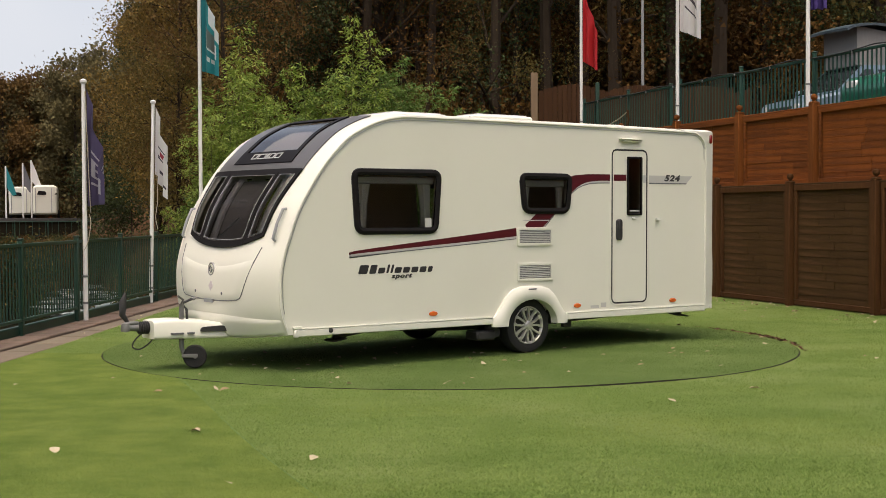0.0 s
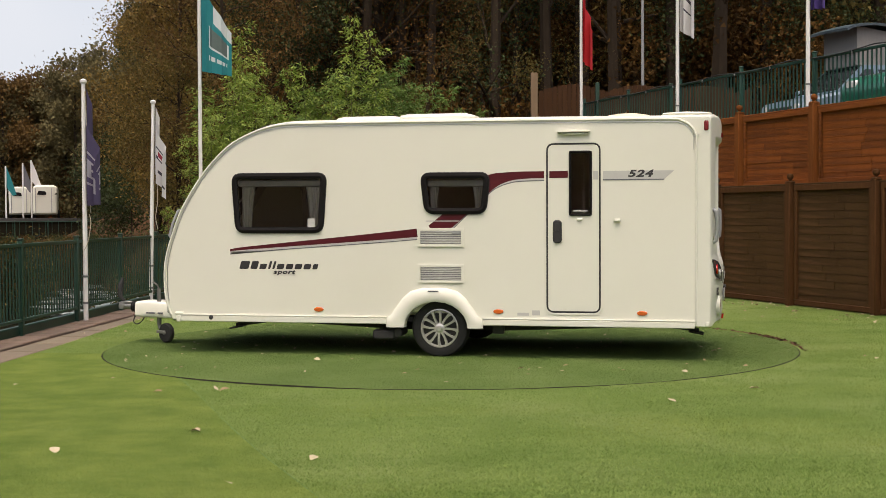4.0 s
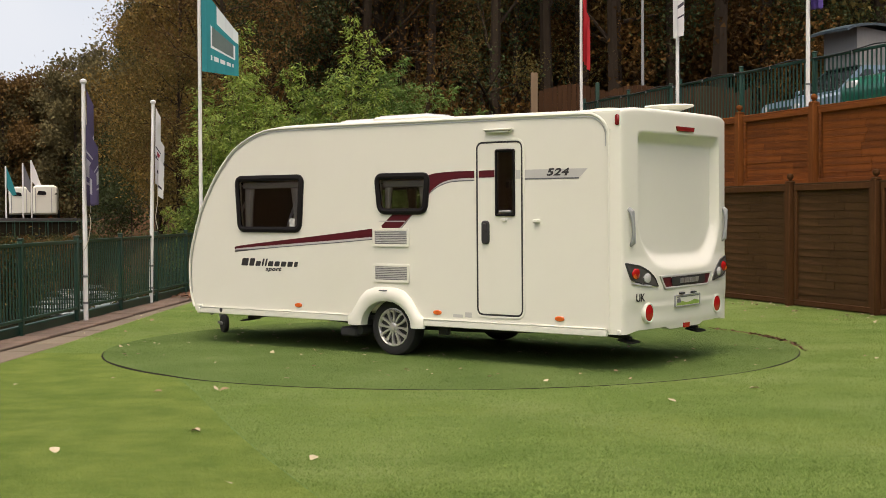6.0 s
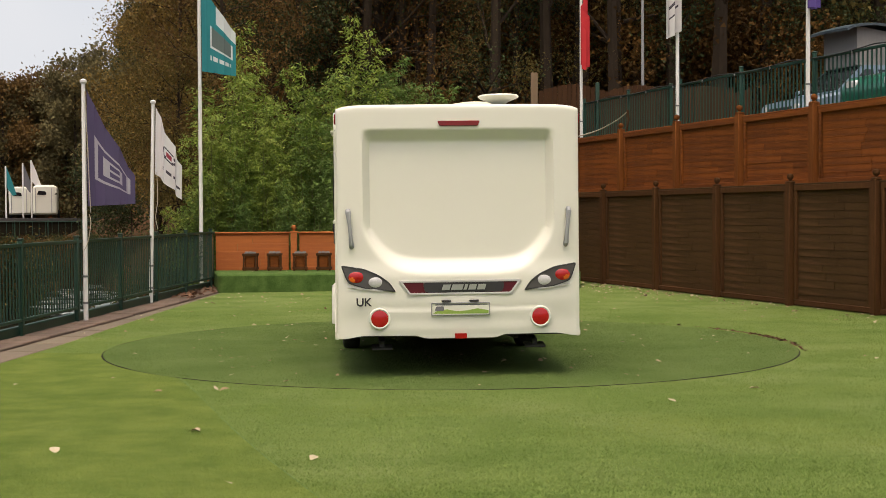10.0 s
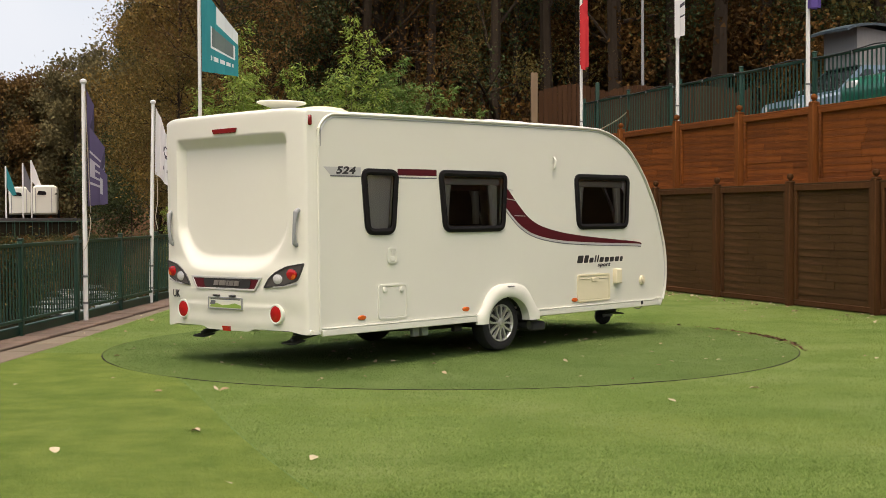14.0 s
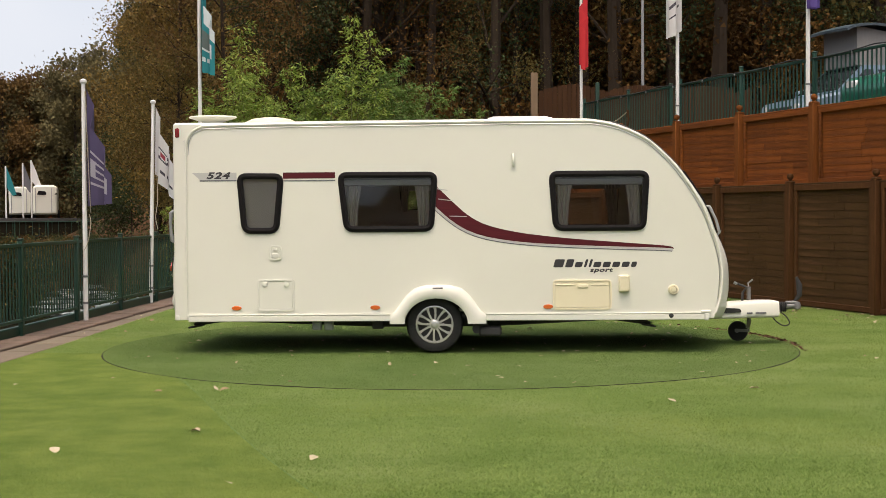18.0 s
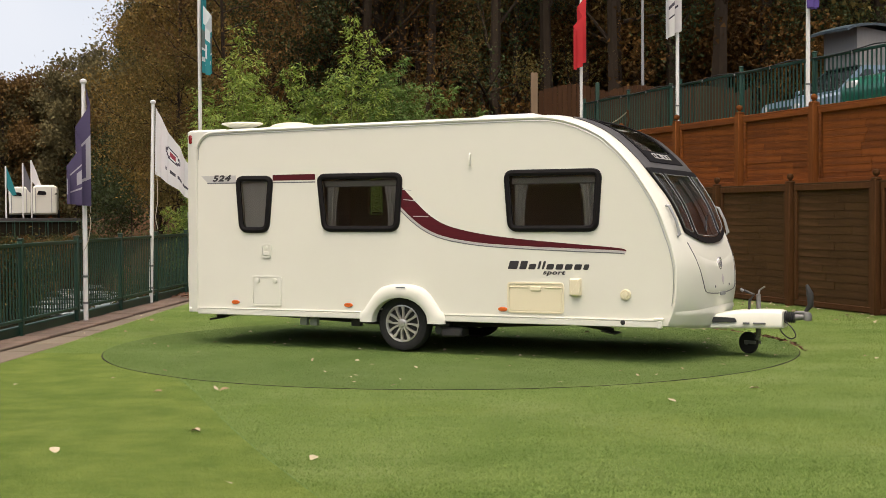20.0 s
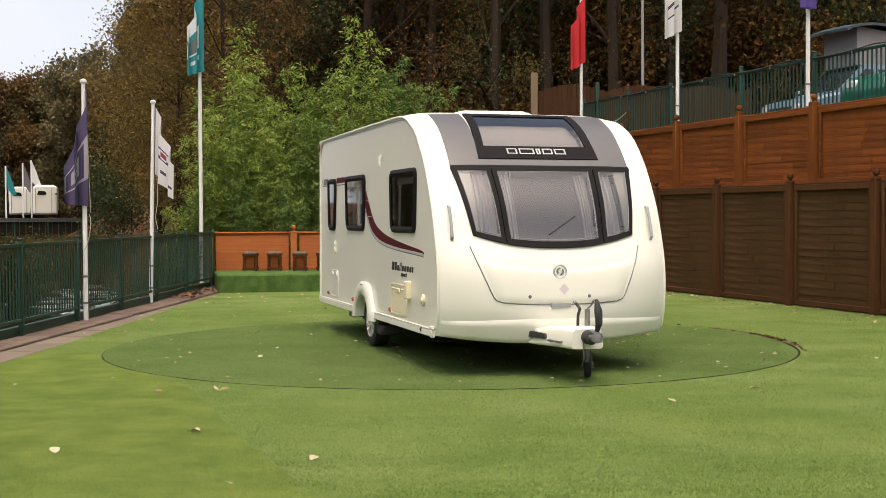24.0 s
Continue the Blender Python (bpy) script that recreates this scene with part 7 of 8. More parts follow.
# ---- weathered fence and vehicles on the terrace ----
def build_terrace_things():
    f = tagged(new("wavy_board_fence"), "weathered brown upright-board fence with a wavy top", "fence")
    x0, y0 = 2.03, 17.0
    bm = bmesh.new()
    box(bm, (x0, y0, 3.9), (0.16, 0.16, 1.86), 0.01)
    part("post", bm, material("pale_post_wood", (0.22, 0.15, 0.085), (0.15, 0.10, 0.06), rough=0.85, scale=2, stretch=(8, 8, 1)), f, "tall pale wooden post")
    meshes = {}
    for i in range(46):
        u = (i % 14) / 14
        h = 1.50 + 0.16 * math.sin(math.pi * u)
        k = round(h, 2)
        if k not in meshes:
            bm = bmesh.new()
            box(bm, (0, 0, k / 2), (0.105, 0.02, k), 0.004)
            meshes[k] = finish(bm, "board", M_WOOD_B)
        ob = part("board", meshes[k], None, f)
        ob.location = (x0 + 0.16 + i * 0.115, y0 + i * 0.02 + random.uniform(-0.008, 0.008), 2.9)
    for x, y in ((3.55, 17.2), (5.35, 17.5)):
        bm = bmesh.new()
        box(bm, (x, y - 0.1, 3.75), (0.09, 0.09, 1.7), 0.01)
        part("steel_post", bm, M_GREENPAINT, f, "green metal post")
    # picket fence beyond
    p = tagged(new("picket_fence"), "grey weathered picket fence among the trees", "fence")
    bm = bmesh.new()
    box(bm, (0, 0, 0.55), (0.07, 0.02, 1.1), 0.004)
    me = finish(bm, "picket", M_WOOD_B)
    for i in range(34):
        ob = part("picket", me, None, p)
        ob.location = (5.1 + i * 0.15, 19.6 + i * 0.02, 3.45 + i * 0.012)
        ob.rotation_euler.y = random.uniform(-0.08, 0.08)

    def car_body(name, label, cat, m, length, prof_low, prof_top, width, paint, inset=0.16):
        """A vehicle from its side outline: a lower body and a narrower cabin."""
        car = thing(name, label, cat, m)
        bm = bmesh.new()
        lo = rounded(prof_low, 0.10, 4)
        secs = [(-width / 2, -0.06), (-width / 2 + 0.05, 0.0), (width / 2 - 0.05, 0.0), (width / 2, -0.06)]
        loops = [[bm.verts.new((a, y, b)) for a, b in grow(lo, g)] for y, g in secs]
        for q, w in zip(loops, loops[1:]):
            for i in range(len(lo)):
                bm.faces.new((q[i], q[(i + 1) % len(lo)], w[(i + 1) % len(lo)], w[i]))
        bm.faces.new(loops[0])
        bm.faces.new(loops[-1][::-1])
        part("body", bm, paint, car)
        bm = bmesh.new()
        tp = rounded(prof_top, 0.08, 4)
        z0 = min(p[1] for p in prof_top)
        z1 = max(p[1] for p in prof_top)

        def half(z):
            return width / 2 - 0.05 - inset * (z - z0) / (z1 - z0)
        l1 = [bm.verts.new((a, -half(b), b)) for a, b in tp]
        l2 = [bm.verts.new((a, half(b), b)) for a, b in tp]
        for i in range(len(tp)):
            bm.faces.new((l1[i], l1[(i + 1) % len(tp)], l2[(i + 1) % len(tp)], l2[i]))
        bm.faces.new(l1)
        bm.faces.new(l2[::-1])
        part("cabin", bm, paint, car)
        return car, half

    def glaze(car, pts, name="window"):
        bm = bmesh.new()
        a, b, c, d = [Vector(p) for p in pts]
        n = (b - a).cross(d - a).normalized() * 0.012
        lo = [bm.verts.new(p - n) for p in (a, b, c, d)]
        hi = [bm.verts.new(p + n) for p in (a, b, c, d)]
        for i in range(4):
            bm.faces.new((lo[i], lo[(i + 1) % 4], hi[(i + 1) % 4], hi[i]))
        bm.faces.new(lo[::-1])
        bm.faces.new(hi)
        part(name, bm, M_CARGLASS, car, "dark car window")

    def wheels(car, xs, width, r=0.32):
        for x in xs:
            for s in (1, -1):
                bm = bmesh.new()
                mw = Matrix.Translation((x, s * (width / 2 - 0.1), r)) @ Matrix.Rotation(radians(-90 * s), 4, "X")
                lathe(bm, [(0.02, -0.1), (r * 0.9, -0.1), (r, -0.07), (r, 0.07), (r * 0.9, 0.1), (r * 0.62, 0.1)], mw, 24)
                w = part("wheel", bm, M_TYRE, car)
                bm = bmesh.new()
                lathe(bm, [(r * 0.62, 0.085), (r * 0.58, 0.105), (0.04, 0.11)], mw, 20)
                part("rim", bm, M_RIM, w)

    # camper with a raised roof, nose towards the stream
    zt = 3.03
    m = Matrix.Translation((9.9, 16.6, zt)) @ pose(0, 0, 0, 0, 0, 198)
    low = [(2.42, 0.30), (2.46, 0.70), (2.30, 0.98), (1.45, 1.16), (-2.3, 1.16), (-2.32, 0.30)]
    top = [(1.52, 1.14), (0.70, 1.80), (-2.1, 1.86), (-2.28, 1.14)]
    van, half = car_body("camper_van", "pale blue camper van with its pop-up roof raised", "van", m, 4.8, low, top, 1.84, M_BLUECAR)
    glaze(van, [(1.44, -half(1.2) + 0.04, 1.20), (1.44, half(1.2) - 0.04, 1.20), (0.74, half(1.75) - 0.06, 1.76), (0.74, -half(1.75) + 0.06, 1.76)], "windscreen")
    for s in (1, -1):
        for xa, xb, xc, xd in ((1.25, 0.45, 0.45, 0.66), (0.30, -0.9, -0.9, 0.30), (-1.05, -2.1, -2.0, -1.05)):
            glaze(van, [(xa, s * (half(1.22) + 0.006), 1.22), (xb, s * (half(1.22) + 0.006), 1.22), (xc, s * (half(1.70) + 0.006), 1.70), (xd, s * (half(1.70) + 0.006), 1.70)])
        bm = bmesh.new()
        lathe(bm, [(0.11, 0.0), (0.11, 0.03), (0.02, 0.05)], Matrix.Translation((2.36, s * 0.64, 0.80)) @ Matrix.Rotation(radians(90), 4, "Y"), 16)
        part("headlight", bm, M_CLEAR, van)
        bm = bmesh.new()
        box(bm, (1.28, s * 1.02, 1.25), (0.10, 0.16, 0.18), 0.03)
        part("wing_mirror", bm, M_BLUECAR, van)
    bm = bmesh.new()
    box(bm, (2.44, 0, 0.42), (0.12, 1.78, 0.22), 0.04)
    part("bumper", bm, M_SEAL, van)
    bm = bmesh.new()
    box(bm, (2.40, 0, 0.78), (0.04, 0.95, 0.14), 0.01)
    part("grille", bm, M_SEAL, van)
    wheels(van, (1.5, -1.35), 1.84)
    bm = bmesh.new()
    pr = [(0.80, 1.80), (-1.60, 1.86), (-1.40, 2.40), (0.82, 2.70)]
    l1 = [bm.verts.new((a, -0.66, b)) for a, b in pr]
    l2 = [bm.verts.new((a, 0.66, b)) for a, b in pr]
    for i in range(4):
        bm.faces.new((l1[i], l1[(i + 1) % 4], l2[(i + 1) % 4], l2[i]))
    bm.faces.new(l1)
    bm.faces.new(l2[::-1])
    part("roof_canvas", bm, M_CANVAS, van, "grey canvas under the raised roof")
    bm = bmesh.new()
    prof = smooth_path([(1.17, 2.65), (0.9, 2.75), (0.25, 2.79), (-0.75, 2.61), (-1.70, 2.40)], 4)
    hi = [[bm.verts.new((a, y, b - 0.03 * (abs(y) / 0.8) ** 4)) for a, b in prof] for y in (-0.82, -0.7, -0.3, 0.3, 0.7, 0.82)]
    lo = [[bm.verts.new((a, y, b - 0.06 - 0.03 * (abs(y) / 0.8) ** 4)) for a, b in prof] for y in (-0.82, -0.7, -0.3, 0.3, 0.7, 0.82)]
    for g in (hi, lo):
        for q, w in zip(g, g[1:]):
            for i in range(len(prof) - 1):
                bm.faces.new((q[i], q[i + 1], w[i + 1], w[i]))
    for k in (0, 5):
        for i in range(len(prof) - 1):
            bm.faces.new((hi[k][i], hi[k][i + 1], lo[k][i + 1], lo[k][i]))
    for i in (0, len(prof) - 1):
        for k in range(5):
            bm.faces.new((hi[k][i], hi[k + 1][i], lo[k + 1][i], lo[k][i]))
    part("pop_up_roof", bm, material("slate_blue_roof_paint", (0.055, 0.080, 0.095), (0.045, 0.065, 0.080), rough=0.4, scale=2), van, "blue-grey lifted roof lid")

    m = Matrix.Translation((9.6, 10.3, zt)) @ pose(0, 0, 0, 0, 0, 200)
    low = [(2.0, 0.28), (2.05, 0.74), (1.9, 0.96), (0.95, 1.14), (-1.9, 1.16), (-1.95, 0.28)]
    top = [(1.0, 1.12), (0.25, 1.62), (-1.2, 1.66), (-1.85, 1.14)]
    car, half = car_body("green_car", "bright green hatchback parked on the terrace", "car", m, 4.0, low, top, 1.68, M_GREENCAR)
    glaze(car, [(0.96, -half(1.2) + 0.05, 1.18), (0.96, half(1.2) - 0.05, 1.18), (0.28, half(1.58) - 0.06, 1.60), (0.28, -half(1.58) + 0.06, 1.60)], "windscreen")
    for s in (1, -1):
        glaze(car, [(0.75, s * (half(1.2) + 0.006), 1.2), (-0.35, s * (half(1.2) + 0.006), 1.2), (-0.35, s * (half(1.56) + 0.006), 1.56), (0.2, s * (half(1.56) + 0.006), 1.56)])
        glaze(car, [(-0.42, s * (half(1.2) + 0.006), 1.2), (-1.55, s * (half(1.2) + 0.006), 1.2), (-1.15, s * (half(1.56) + 0.006), 1.56), (-0.42, s * (half(1.56) + 0.006), 1.56)])
        bm = bmesh.new()
        box(bm, (1.96, s * 0.56, 0.82), (0.14, 0.34, 0.16), 0.03)
        part("headlight", bm, M_CLEAR, car)
    wheels(car, (1.3, -1.2), 1.68, 0.29)

    # hose thrown over the fence
    bm = bmesh.new()
    c = [(*fence_line(8.72, 0.30), 3.55), (*fence_line(9.2, 0.28), 3.40), (*fence_line(10.2, 0.26), 3.24), (*fence_line(11.4, 0.24), 3.17), (*fence_line(12.4, 0.18), 3.13), (*fence_line(13.2, 0.05), 2.6)]
    tube(bm, smooth_path(c, 5), 0.013, 6)
    tagged(part("garden_hose", bm, M_ROPE, None), "pale garden hose looped over the fence top", "hose")
    bm = bmesh.new()
    tube(bm, [(*fence_line(8.73, 0.30), 3.15), (*fence_line(8.66, 0.30), 3.38), (*fence_line(8.70, 0.30), 3.58)], [0.012, 0.02, 0.026], 8)
    tagged(part("hose_reel_hook", bm, M_WOOD_P, None), "rusty bracket holding the hose on a fence post", "bracket")
    # string of lights along the terrace rail
    wire = thing("light_string", "dark cable with small lamps strung along the terrace railing", "string lights")
    bm = bmesh.new()
    pts = []
    for i in range(45):
        s = -1.0 + i * 0.3
        pts.append((*fence_line(s, 0.96), 4.07 - 0.05 * math.sin((i % 8) / 8 * math.pi)))
    tube(bm, pts, 0.010, 5)
    part("cable", bm, M_SEAL, wire)
    bm = bmesh.new()
    lathe(bm, [(0.012, -0.05), (0.016, -0.03), (0.010, 0.0)], Matrix.Identity(4), 8)
    me = finish(bm, "bulb", M_GREYPLASTIC)
    for i in range(2, 44, 4):
        ob = part("bulb", me, None, wire)
        ob.location = pts[i]


build_terrace_things()


# ---- the compound across the stream ----
def build_compound():
    y0 = 80.0
    zt = 1.30
    bm = bmesh.new()
    box(bm, (-36, y0 + 5, zt - 1.6), (26, 16, 3.2), 0.1)
    tagged(part("compound_bank", bm, M_EARTH, None), "earth bank of the compound across the stream", "bank", kind="structure")
    first = None
    for i, (x, yw, sc) in enumerate(((-28.75, 0.0, 1.0), (-31.9, 4.6, 1.0), (-34.3, 9.2, 1.0), (-36.8, 9.2, 1.0))):
        if first is None:
            first = thing("stored_caravan", "white caravan stored across the stream seen from its end", "caravan", pose(x, y0 + yw, zt, 0, 0, 15), group="caravans across the stream")
            bm = bmesh.new()
            o = rounded([(-0.80, 0.28), (0.80, 0.28), (0.83, 2.34), (-0.83, 2.34)], [0.10, 0.10, 0.34, 0.34], 5)
            slab(bm, o, lambda a, b, d: (a, -2.0 + d, b), 4.2, 0.0, 0.12)
            part("body", bm, M_WHITE, first)
            bm = bmesh.new()
            slab(bm, rounded([(-0.55, 1.66), (0.12, 1.66), (0.05, 1.90), (-0.42, 1.95)], 0.08, 3), lambda a, b, d: (a, -2.02 + d, b), 0.04, -0.02)
            part("end_window", bm, M_BLACKGLOSS, first)
            # two grey upright strips on the end face
            for sx in (-0.62, 0.45):
                bm = bmesh.new()
                slab(bm, rounded([(sx - 0.025, 0.42), (sx + 0.025, 0.42), (sx + 0.02, 2.12), (sx - 0.02, 2.12)], 0.01, 2), lambda a, b, d: (a, -2.0 + d, b), 0.03, -0.05)
                part("moulding_rib", bm, M_GREYPLASTIC, first)
            for s in (-1, 1):
                bm = bmesh.new()
                lathe(bm, [(0.05, -0.08), (0.28, -0.08), (0.30, 0.0), (0.28, 0.08), (0.05, 0.08)], Matrix.Translation((s * 0.85, 0, 0.30)) @ Matrix.Rotation(radians(90), 4, "Y"), 16)
                part("wheel", bm, M_TYRE, first)
        else:
            copy_thing(first, pose(x, y0 + yw, zt, 0, 0, 15 + random.uniform(-3, 3)))
    shed = thing("timber_shed", "small orange timber shed across the stream", "shed", pose(-29.2, y0 + 4.2, zt))
    bm = bmesh.new()
    box(bm, (0, 0, 0.75), (1.0, 1.5, 1.5), 0.02)
    part("wall", bm, M_WOOD_O, shed)
    bm = bmesh.new()
    slab(bm, [(-0.6, 1.5), (0.6, 1.5), (0.6, 1.56), (-0.6, 1.70)], lambda a, b, d: (a, d, b), -0.85, 0.85)
    part("roof", bm, M_WOOD_B, shed)
    # dark deck edge and railing
    bm = bmesh.new()
    box(bm, (-36, y0 - 3.0, zt - 0.1), (27, 0.25, 0.28), 0.02)
    tagged(part("compound_edge", bm, M_CHASSIS, None), "dark beam along the compound edge", "beam", kind="structure")
    railing("compound_railing", "green railing below the stored caravans", ((-46, y0 - 3.4), (-22.8, y0 - 3.4)), -0.6, 1.10, 2.3, 0.45, 0.1, 0.03, paint=M_GREENRAIL)
    for x, h, mt in ((-31.1, 5.0, M_POLE), (-29.9, 5.2, M_POLE), (-29.3, 5.4, M_POLE)):
        p = thing("far_flagpole", "white flagpole in the compound with a small banner", "flagpole", pose(x, y0 - 1.5, zt))
        bm = bmesh.new()
        tube(bm, [(0, 0, 0), (0, 0, h - zt)], 0.06, 8)
        part("shaft", bm, mt, p)
        bm = bmesh.new()
        slab(bm, [(0.06, h - zt - 0.1), (0.35, h - zt - 0.8), (0.75, h - zt - 2.0), (0.5, h - zt - 2.1), (0.06, h - zt - 1.5)], lambda a, b, d: (a, d, b), -0.01, 0.01)
        part("banner", bm, M_WHITECLOTH if x > -29.5 else M_GREYLINE if x > -30 else M_TEAL, p)


build_compound()


# ---- loose leaves, seams and turf fibres ----
def leaf_scatter(name, label, places, mat, size, seed, tilt=0.35):
    rng = np.random.default_rng(seed)
    vs, fs = [], []
    for x, y, z, s in places:
        a = rng.uniform(0, math.tau)
        d = np.array([math.cos(a), math.sin(a), rng.normal(0, tilt * 0.4)])
        e = np.array([-math.sin(a), math.cos(a), rng.normal(0, tilt)])
        c = np.array([x, y, z])
        l, w = size * s, size * s * rng.uniform(0.45, 0.8)
        lift = np.array([0, 0, size * s * rng.uniform(0.15, 0.5)])
        n = len(vs)
        vs += [c - d * l, c - d * 0.3 * l + e * w + lift, c + d * 0.5 * l + e * w * 0.8 + lift * 0.8, c + d * 1.1 * l, c + d * 0.4 * l - e * w + lift * 0.7, c - d * 0.4 * l - e * w * 0.9 + lift * 0.5, c + lift * 0.2]
        fs += [(n, n + 1, n + 6), (n + 1, n + 2, n + 6), (n + 2, n + 3, n + 6), (n + 3, n + 4, n + 6), (n + 4, n + 5, n + 6), (n + 5, n, n + 6)]
    me = bpy.data.meshes.new(name)
    me.from_pydata([tuple(v) for v in vs], [], fs)
    me.materials.append(mat)
    return tagged(new(name, me), label, "leaves", kind="stuff")


def build_scatter():
    rng = random.Random(21)
    pl = []
    for _ in range(150):
        x, y = rng.uniform(-4.6, 7), rng.uniform(-4.5, 12)
        off = (Vector((x, y)) - F0).dot(FN)
        if math.hypot(x, y) < 4.0 or off > -0.1:
            continue
        pl.append((x, y, 0.012, rng.uniform(0.5, 1.3)))
    for _ in range(560):
        s, o = rng.uniform(-1.5, 11.5), -abs(rng.gauss(0, 0.75)) - 0.06
        x, y = fence_line(s, o)
        if rng.random() < 0.25 + 0.75 * ease(1.0, 7.0, s):
            pl.append((x, y, 0.012, rng.uniform(0.45, 1.2)))
    for _ in range(60):
        pl.append((rng.uniform(-4.3, -1.5), rng.uniform(5, 10.2), 0.012, rng.uniform(0.5, 1.1)))
    for _ in range(40):
        pl.append((rng.uniform(-4.2, 0), rng.uniform(11.2, 12.3), 0.358, rng.uniform(0.4, 0.8)))
    leaf_scatter("fallen_leaves", "dry pale fallen leaves on the turf", pl, M_LEAFDRY, 0.031, 3)
    big = [(-2.48, -6.63, 0.012, 1.5), (-1.73, -5.92, 0.012, 1.2), (-0.82, -6.96, 0.012, 0.9), (-1.22, -7.67, 0.012, 0.9), (2.53, -3.85, 0.012, 1.2), (1.73, -4.53, 0.012, 1.0)]
    leaf_scatter("large_fallen_leaves", "large curled tan leaves on the turf", big, M_LEAFDRY, 0.040, 5)
    pl = []
    for _ in range(170):
        y = rng.uniform(8.3, 12.4)
        pl.append((-4.75 + rng.uniform(-0.32, 0.55) * (0.4 + 0.6 * ease(8, 12, y)), y, 0.025 + rng.uniform(0, 0.04), rng.uniform(0.6, 1.3)))
    leaf_scatter("leaf_drift", "reddish brown leaves drifted against the kerb end", pl, M_DEBRIS, 0.045, 6)
    pl = []
    for _ in range(220):
        a = rng.gauss(0.22, 0.20)
        r = R_DISC + 0.03 + rng.gauss(0, 0.022)
        pl.append((r * math.cos(a), r * math.sin(a), 0.012, rng.uniform(0.4, 1.1)))
    leaf_scatter("gap_debris", "brown leaf debris caught in the turntable gap", pl, M_DEBRIS, 0.026, 8)
    pl = []
    for _ in range(120):
        r, a = 3.7 * math.sqrt(rng.random()), rng.uniform(0, math.tau)
        pl.append((r * math.cos(a), r * math.sin(a), 0.026, rng.uniform(0.5, 1.2)))
    turning = leaf_scatter("turntable_leaves", "dry leaves lying on the turning deck", pl, M_LEAFDRY, 0.027, 9)

    # joints between turf rolls
    bm = bmesh.new()
    for pts in ([(-2.46, -2.86), (-2.05, -4.1), (-1.51, -5.78), (-1.1, -6.95), (-0.4, -8.8)], [(-4.6, -6.35), (-2.6, -6.0), (-1.5, -5.7), (0.5, -5.35), (2.2, -5.0)]):
        q = [bm.verts.new((x, y, 0.0035)) for x, y in pts]
        w = [bm.verts.new((x + 0.007, y + 0.006, 0.0035)) for x, y in pts]
        for i in range(len(pts) - 1):
            bm.faces.new((q[i], q[i + 1], w[i + 1], w[i]))
    tagged(part("turf_joint", bm, material("turf_joint_shadowed_pile", (0.075, 0.15, 0.025), (0.10, 0.19, 0.04), rough=0.9), None), "fine joint between two rolls of turf", "joint", kind="structure")

    # short fibres on the nearer turf and on the deck
    g = np.random.default_rng(4)

    def fibres(name, label, x, y, z0, mat):
        n = len(x)
        h = g.uniform(0.006, 0.015, n)
        a = g.uniform(0, math.tau, n)
        w = 0.0024
        lean = g.normal(0, 0.011, (n, 2))
        v = np.zeros((n, 3, 3))
        v[:, 0] = np.stack([x - w * np.cos(a), y - w * np.sin(a), np.full(n, z0)], 1)
        v[:, 1] = np.stack([x + w * np.cos(a), y + w * np.sin(a), np.full(n, z0)], 1)
        v[:, 2] = np.stack([x + lean[:, 0], y + lean[:, 1], z0 + h], 1)
        me = bpy.data.meshes.new(name)
        me.from_pydata(v.reshape(-1, 3).tolist(), [], [(3 * i, 3 * i + 1, 3 * i + 2) for i in range(n)])
        me.materials.append(mat)
        return tagged(new(name, me), label, "turf", kind="stuff")
    n = 360000
    y = -8.2 + 14.0 * g.random(n) ** 1.6
    x = (g.random(n) * 2 - 1) * (y + 15.5) * 0.36
    keep = (np.hypot(x, y) > R_DISC + 0.03) & (x > -4.45)
    fibres("turf_fibres", "short green plastic turf fibres", x[keep], y[keep], 0.0, M_BLADE)
    n = 90000
    r, a = 3.75 * np.sqrt(g.random(n)), g.random(n) * math.tau
    deck = fibres("deck_fibres", "short green plastic fibres on the turning deck", r * np.cos(a), r * np.sin(a), 0.004, M_BLADEDISC)
    return turning, deck


TURNING_LEAVES, DECK_FIBRES = build_scatter()

# broken water where the stream runs over stones, and sky reflection painted as pale patches
bm = bmesh.new()
rw = random.Random(5)
for n in range(330):
    d = rw.uniform(30, 62) if n < 140 else rw.uniform(26, 48)
    x, y = -d * (rw.uniform(0.17, 0.27) if n < 140 else rw.uniform(0.225, 0.300)), d - 14.9
    if not -12.5 < x < -6.4:
        continue
    lx, ly = rw.uniform(0.15, 0.7), rw.uniform(0.1, 0.35)
    pts = [(x + lx * math.cos(k) * rw.uniform(0.6, 1.2), y + ly * math.sin(k) * rw.uniform(0.6, 1.2)) for k in (0, 0.8, 1.6, 2.4, 3.2, 4.0, 4.8, 5.6)]
    bm.faces.new([bm.verts.new((a, b, -0.925)) for a, b in pts])
tagged(part("broken_water", bm, M_FOAM_GLINT, None), "white broken water and painted sky glints on the stream", "water", kind="stuff")


# ---- all that moves ----
TURN = [(0, 0.52), (1.5, 0.45), (3, 0.36), (4.5, 0.26), (6, 0.16), (7.5, -0.02), (9, -0.17), (10.5, -0.12), (12, -0.07), (13.5, 0.03), (15, 0.19), (16.5, 0.37), (18, 0.47), (19.5, 0.42), (21, 0.33), (22.5, 0.27), (24, 0.29)]


def turn_at(t):
    return 215.707 - 12.073 * t + float(np.interp(t, [a for a, _ in TURN], [b for _, b in TURN]))


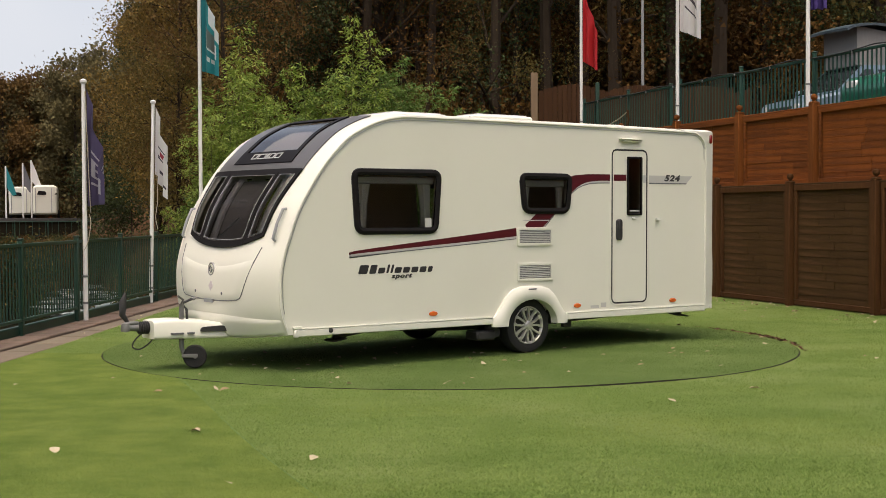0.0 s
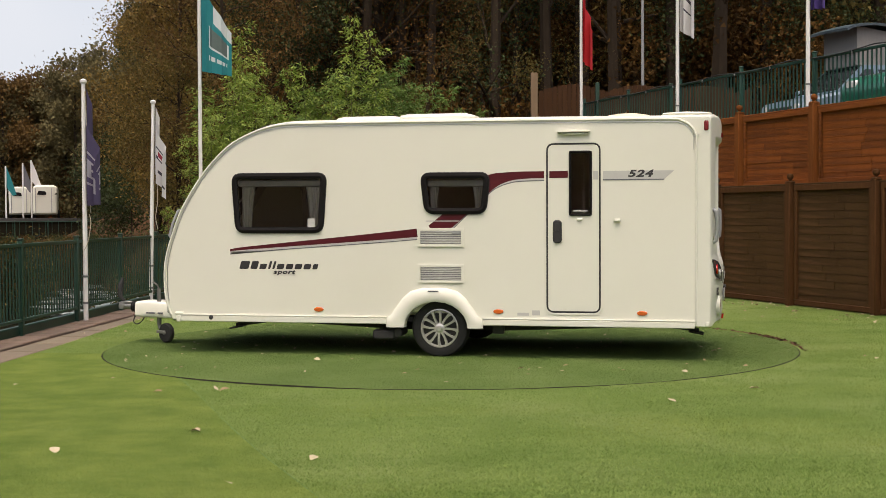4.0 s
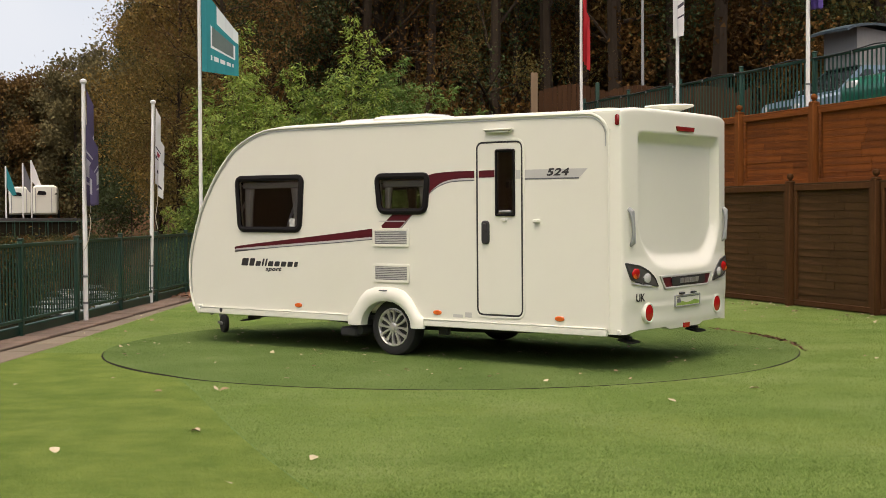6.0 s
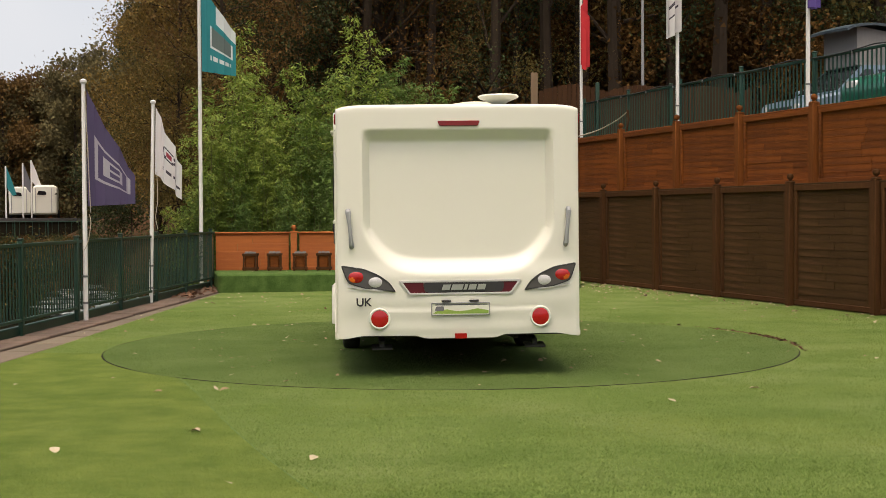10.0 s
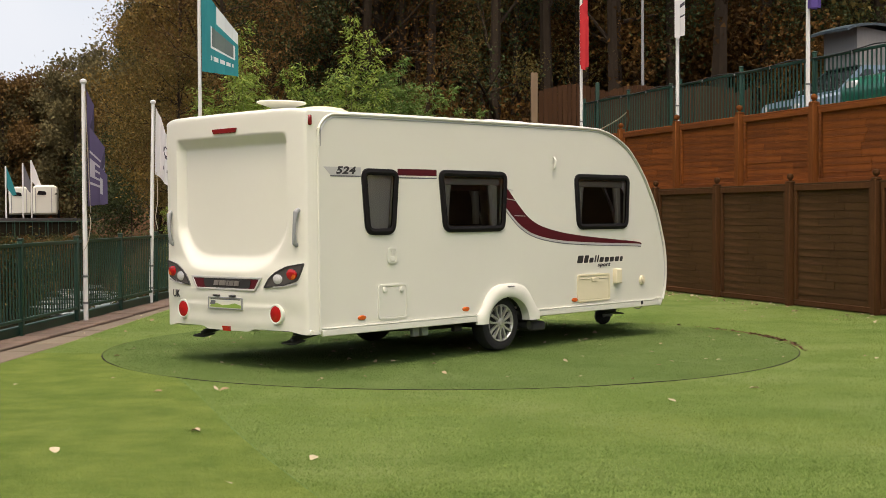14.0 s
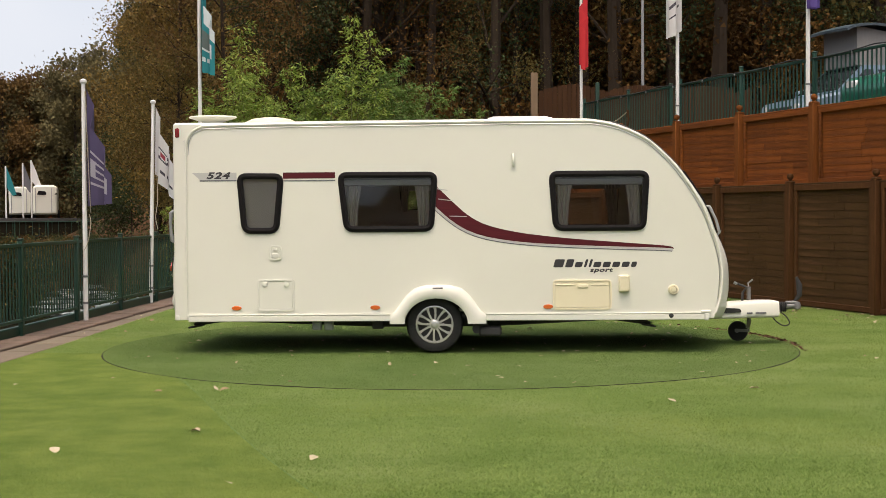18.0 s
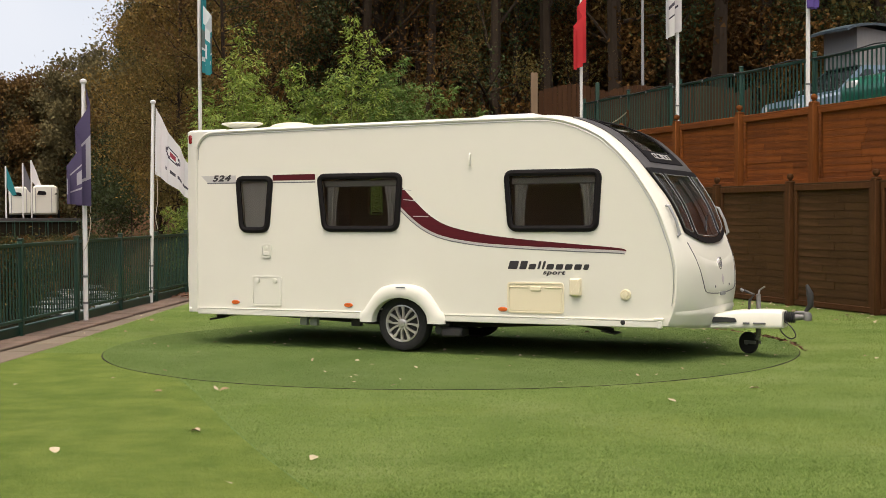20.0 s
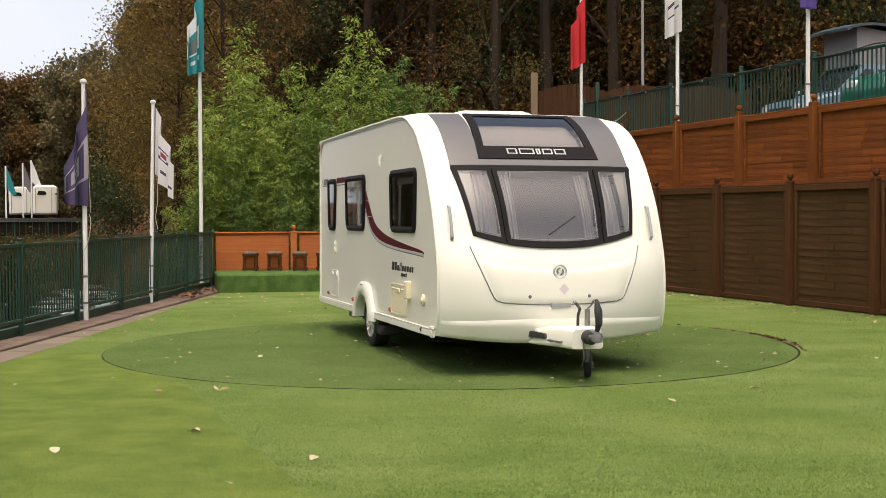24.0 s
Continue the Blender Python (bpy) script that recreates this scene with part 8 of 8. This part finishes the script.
def motions():
    lean = Matrix.Translation((0, YM, 0.006)) @ pose(0, 0, 0, -0.37, -0.10, 0) @ Matrix.Translation((0, -YM, 0))
    times = list(range(25))
    walk(VAN, [(t, pose(0, 0, 0, 0, 0, turn_at(t)) @ lean) for t in times])
    for ob in (DISC, TURNING_LEAVES, DECK_FIBRES):
        walk(ob, [(t, pose(0, 0, 0, 0, 0, turn_at(t))) for t in times])
    for name in BANNERS:
        swing_banner(name)


motions()
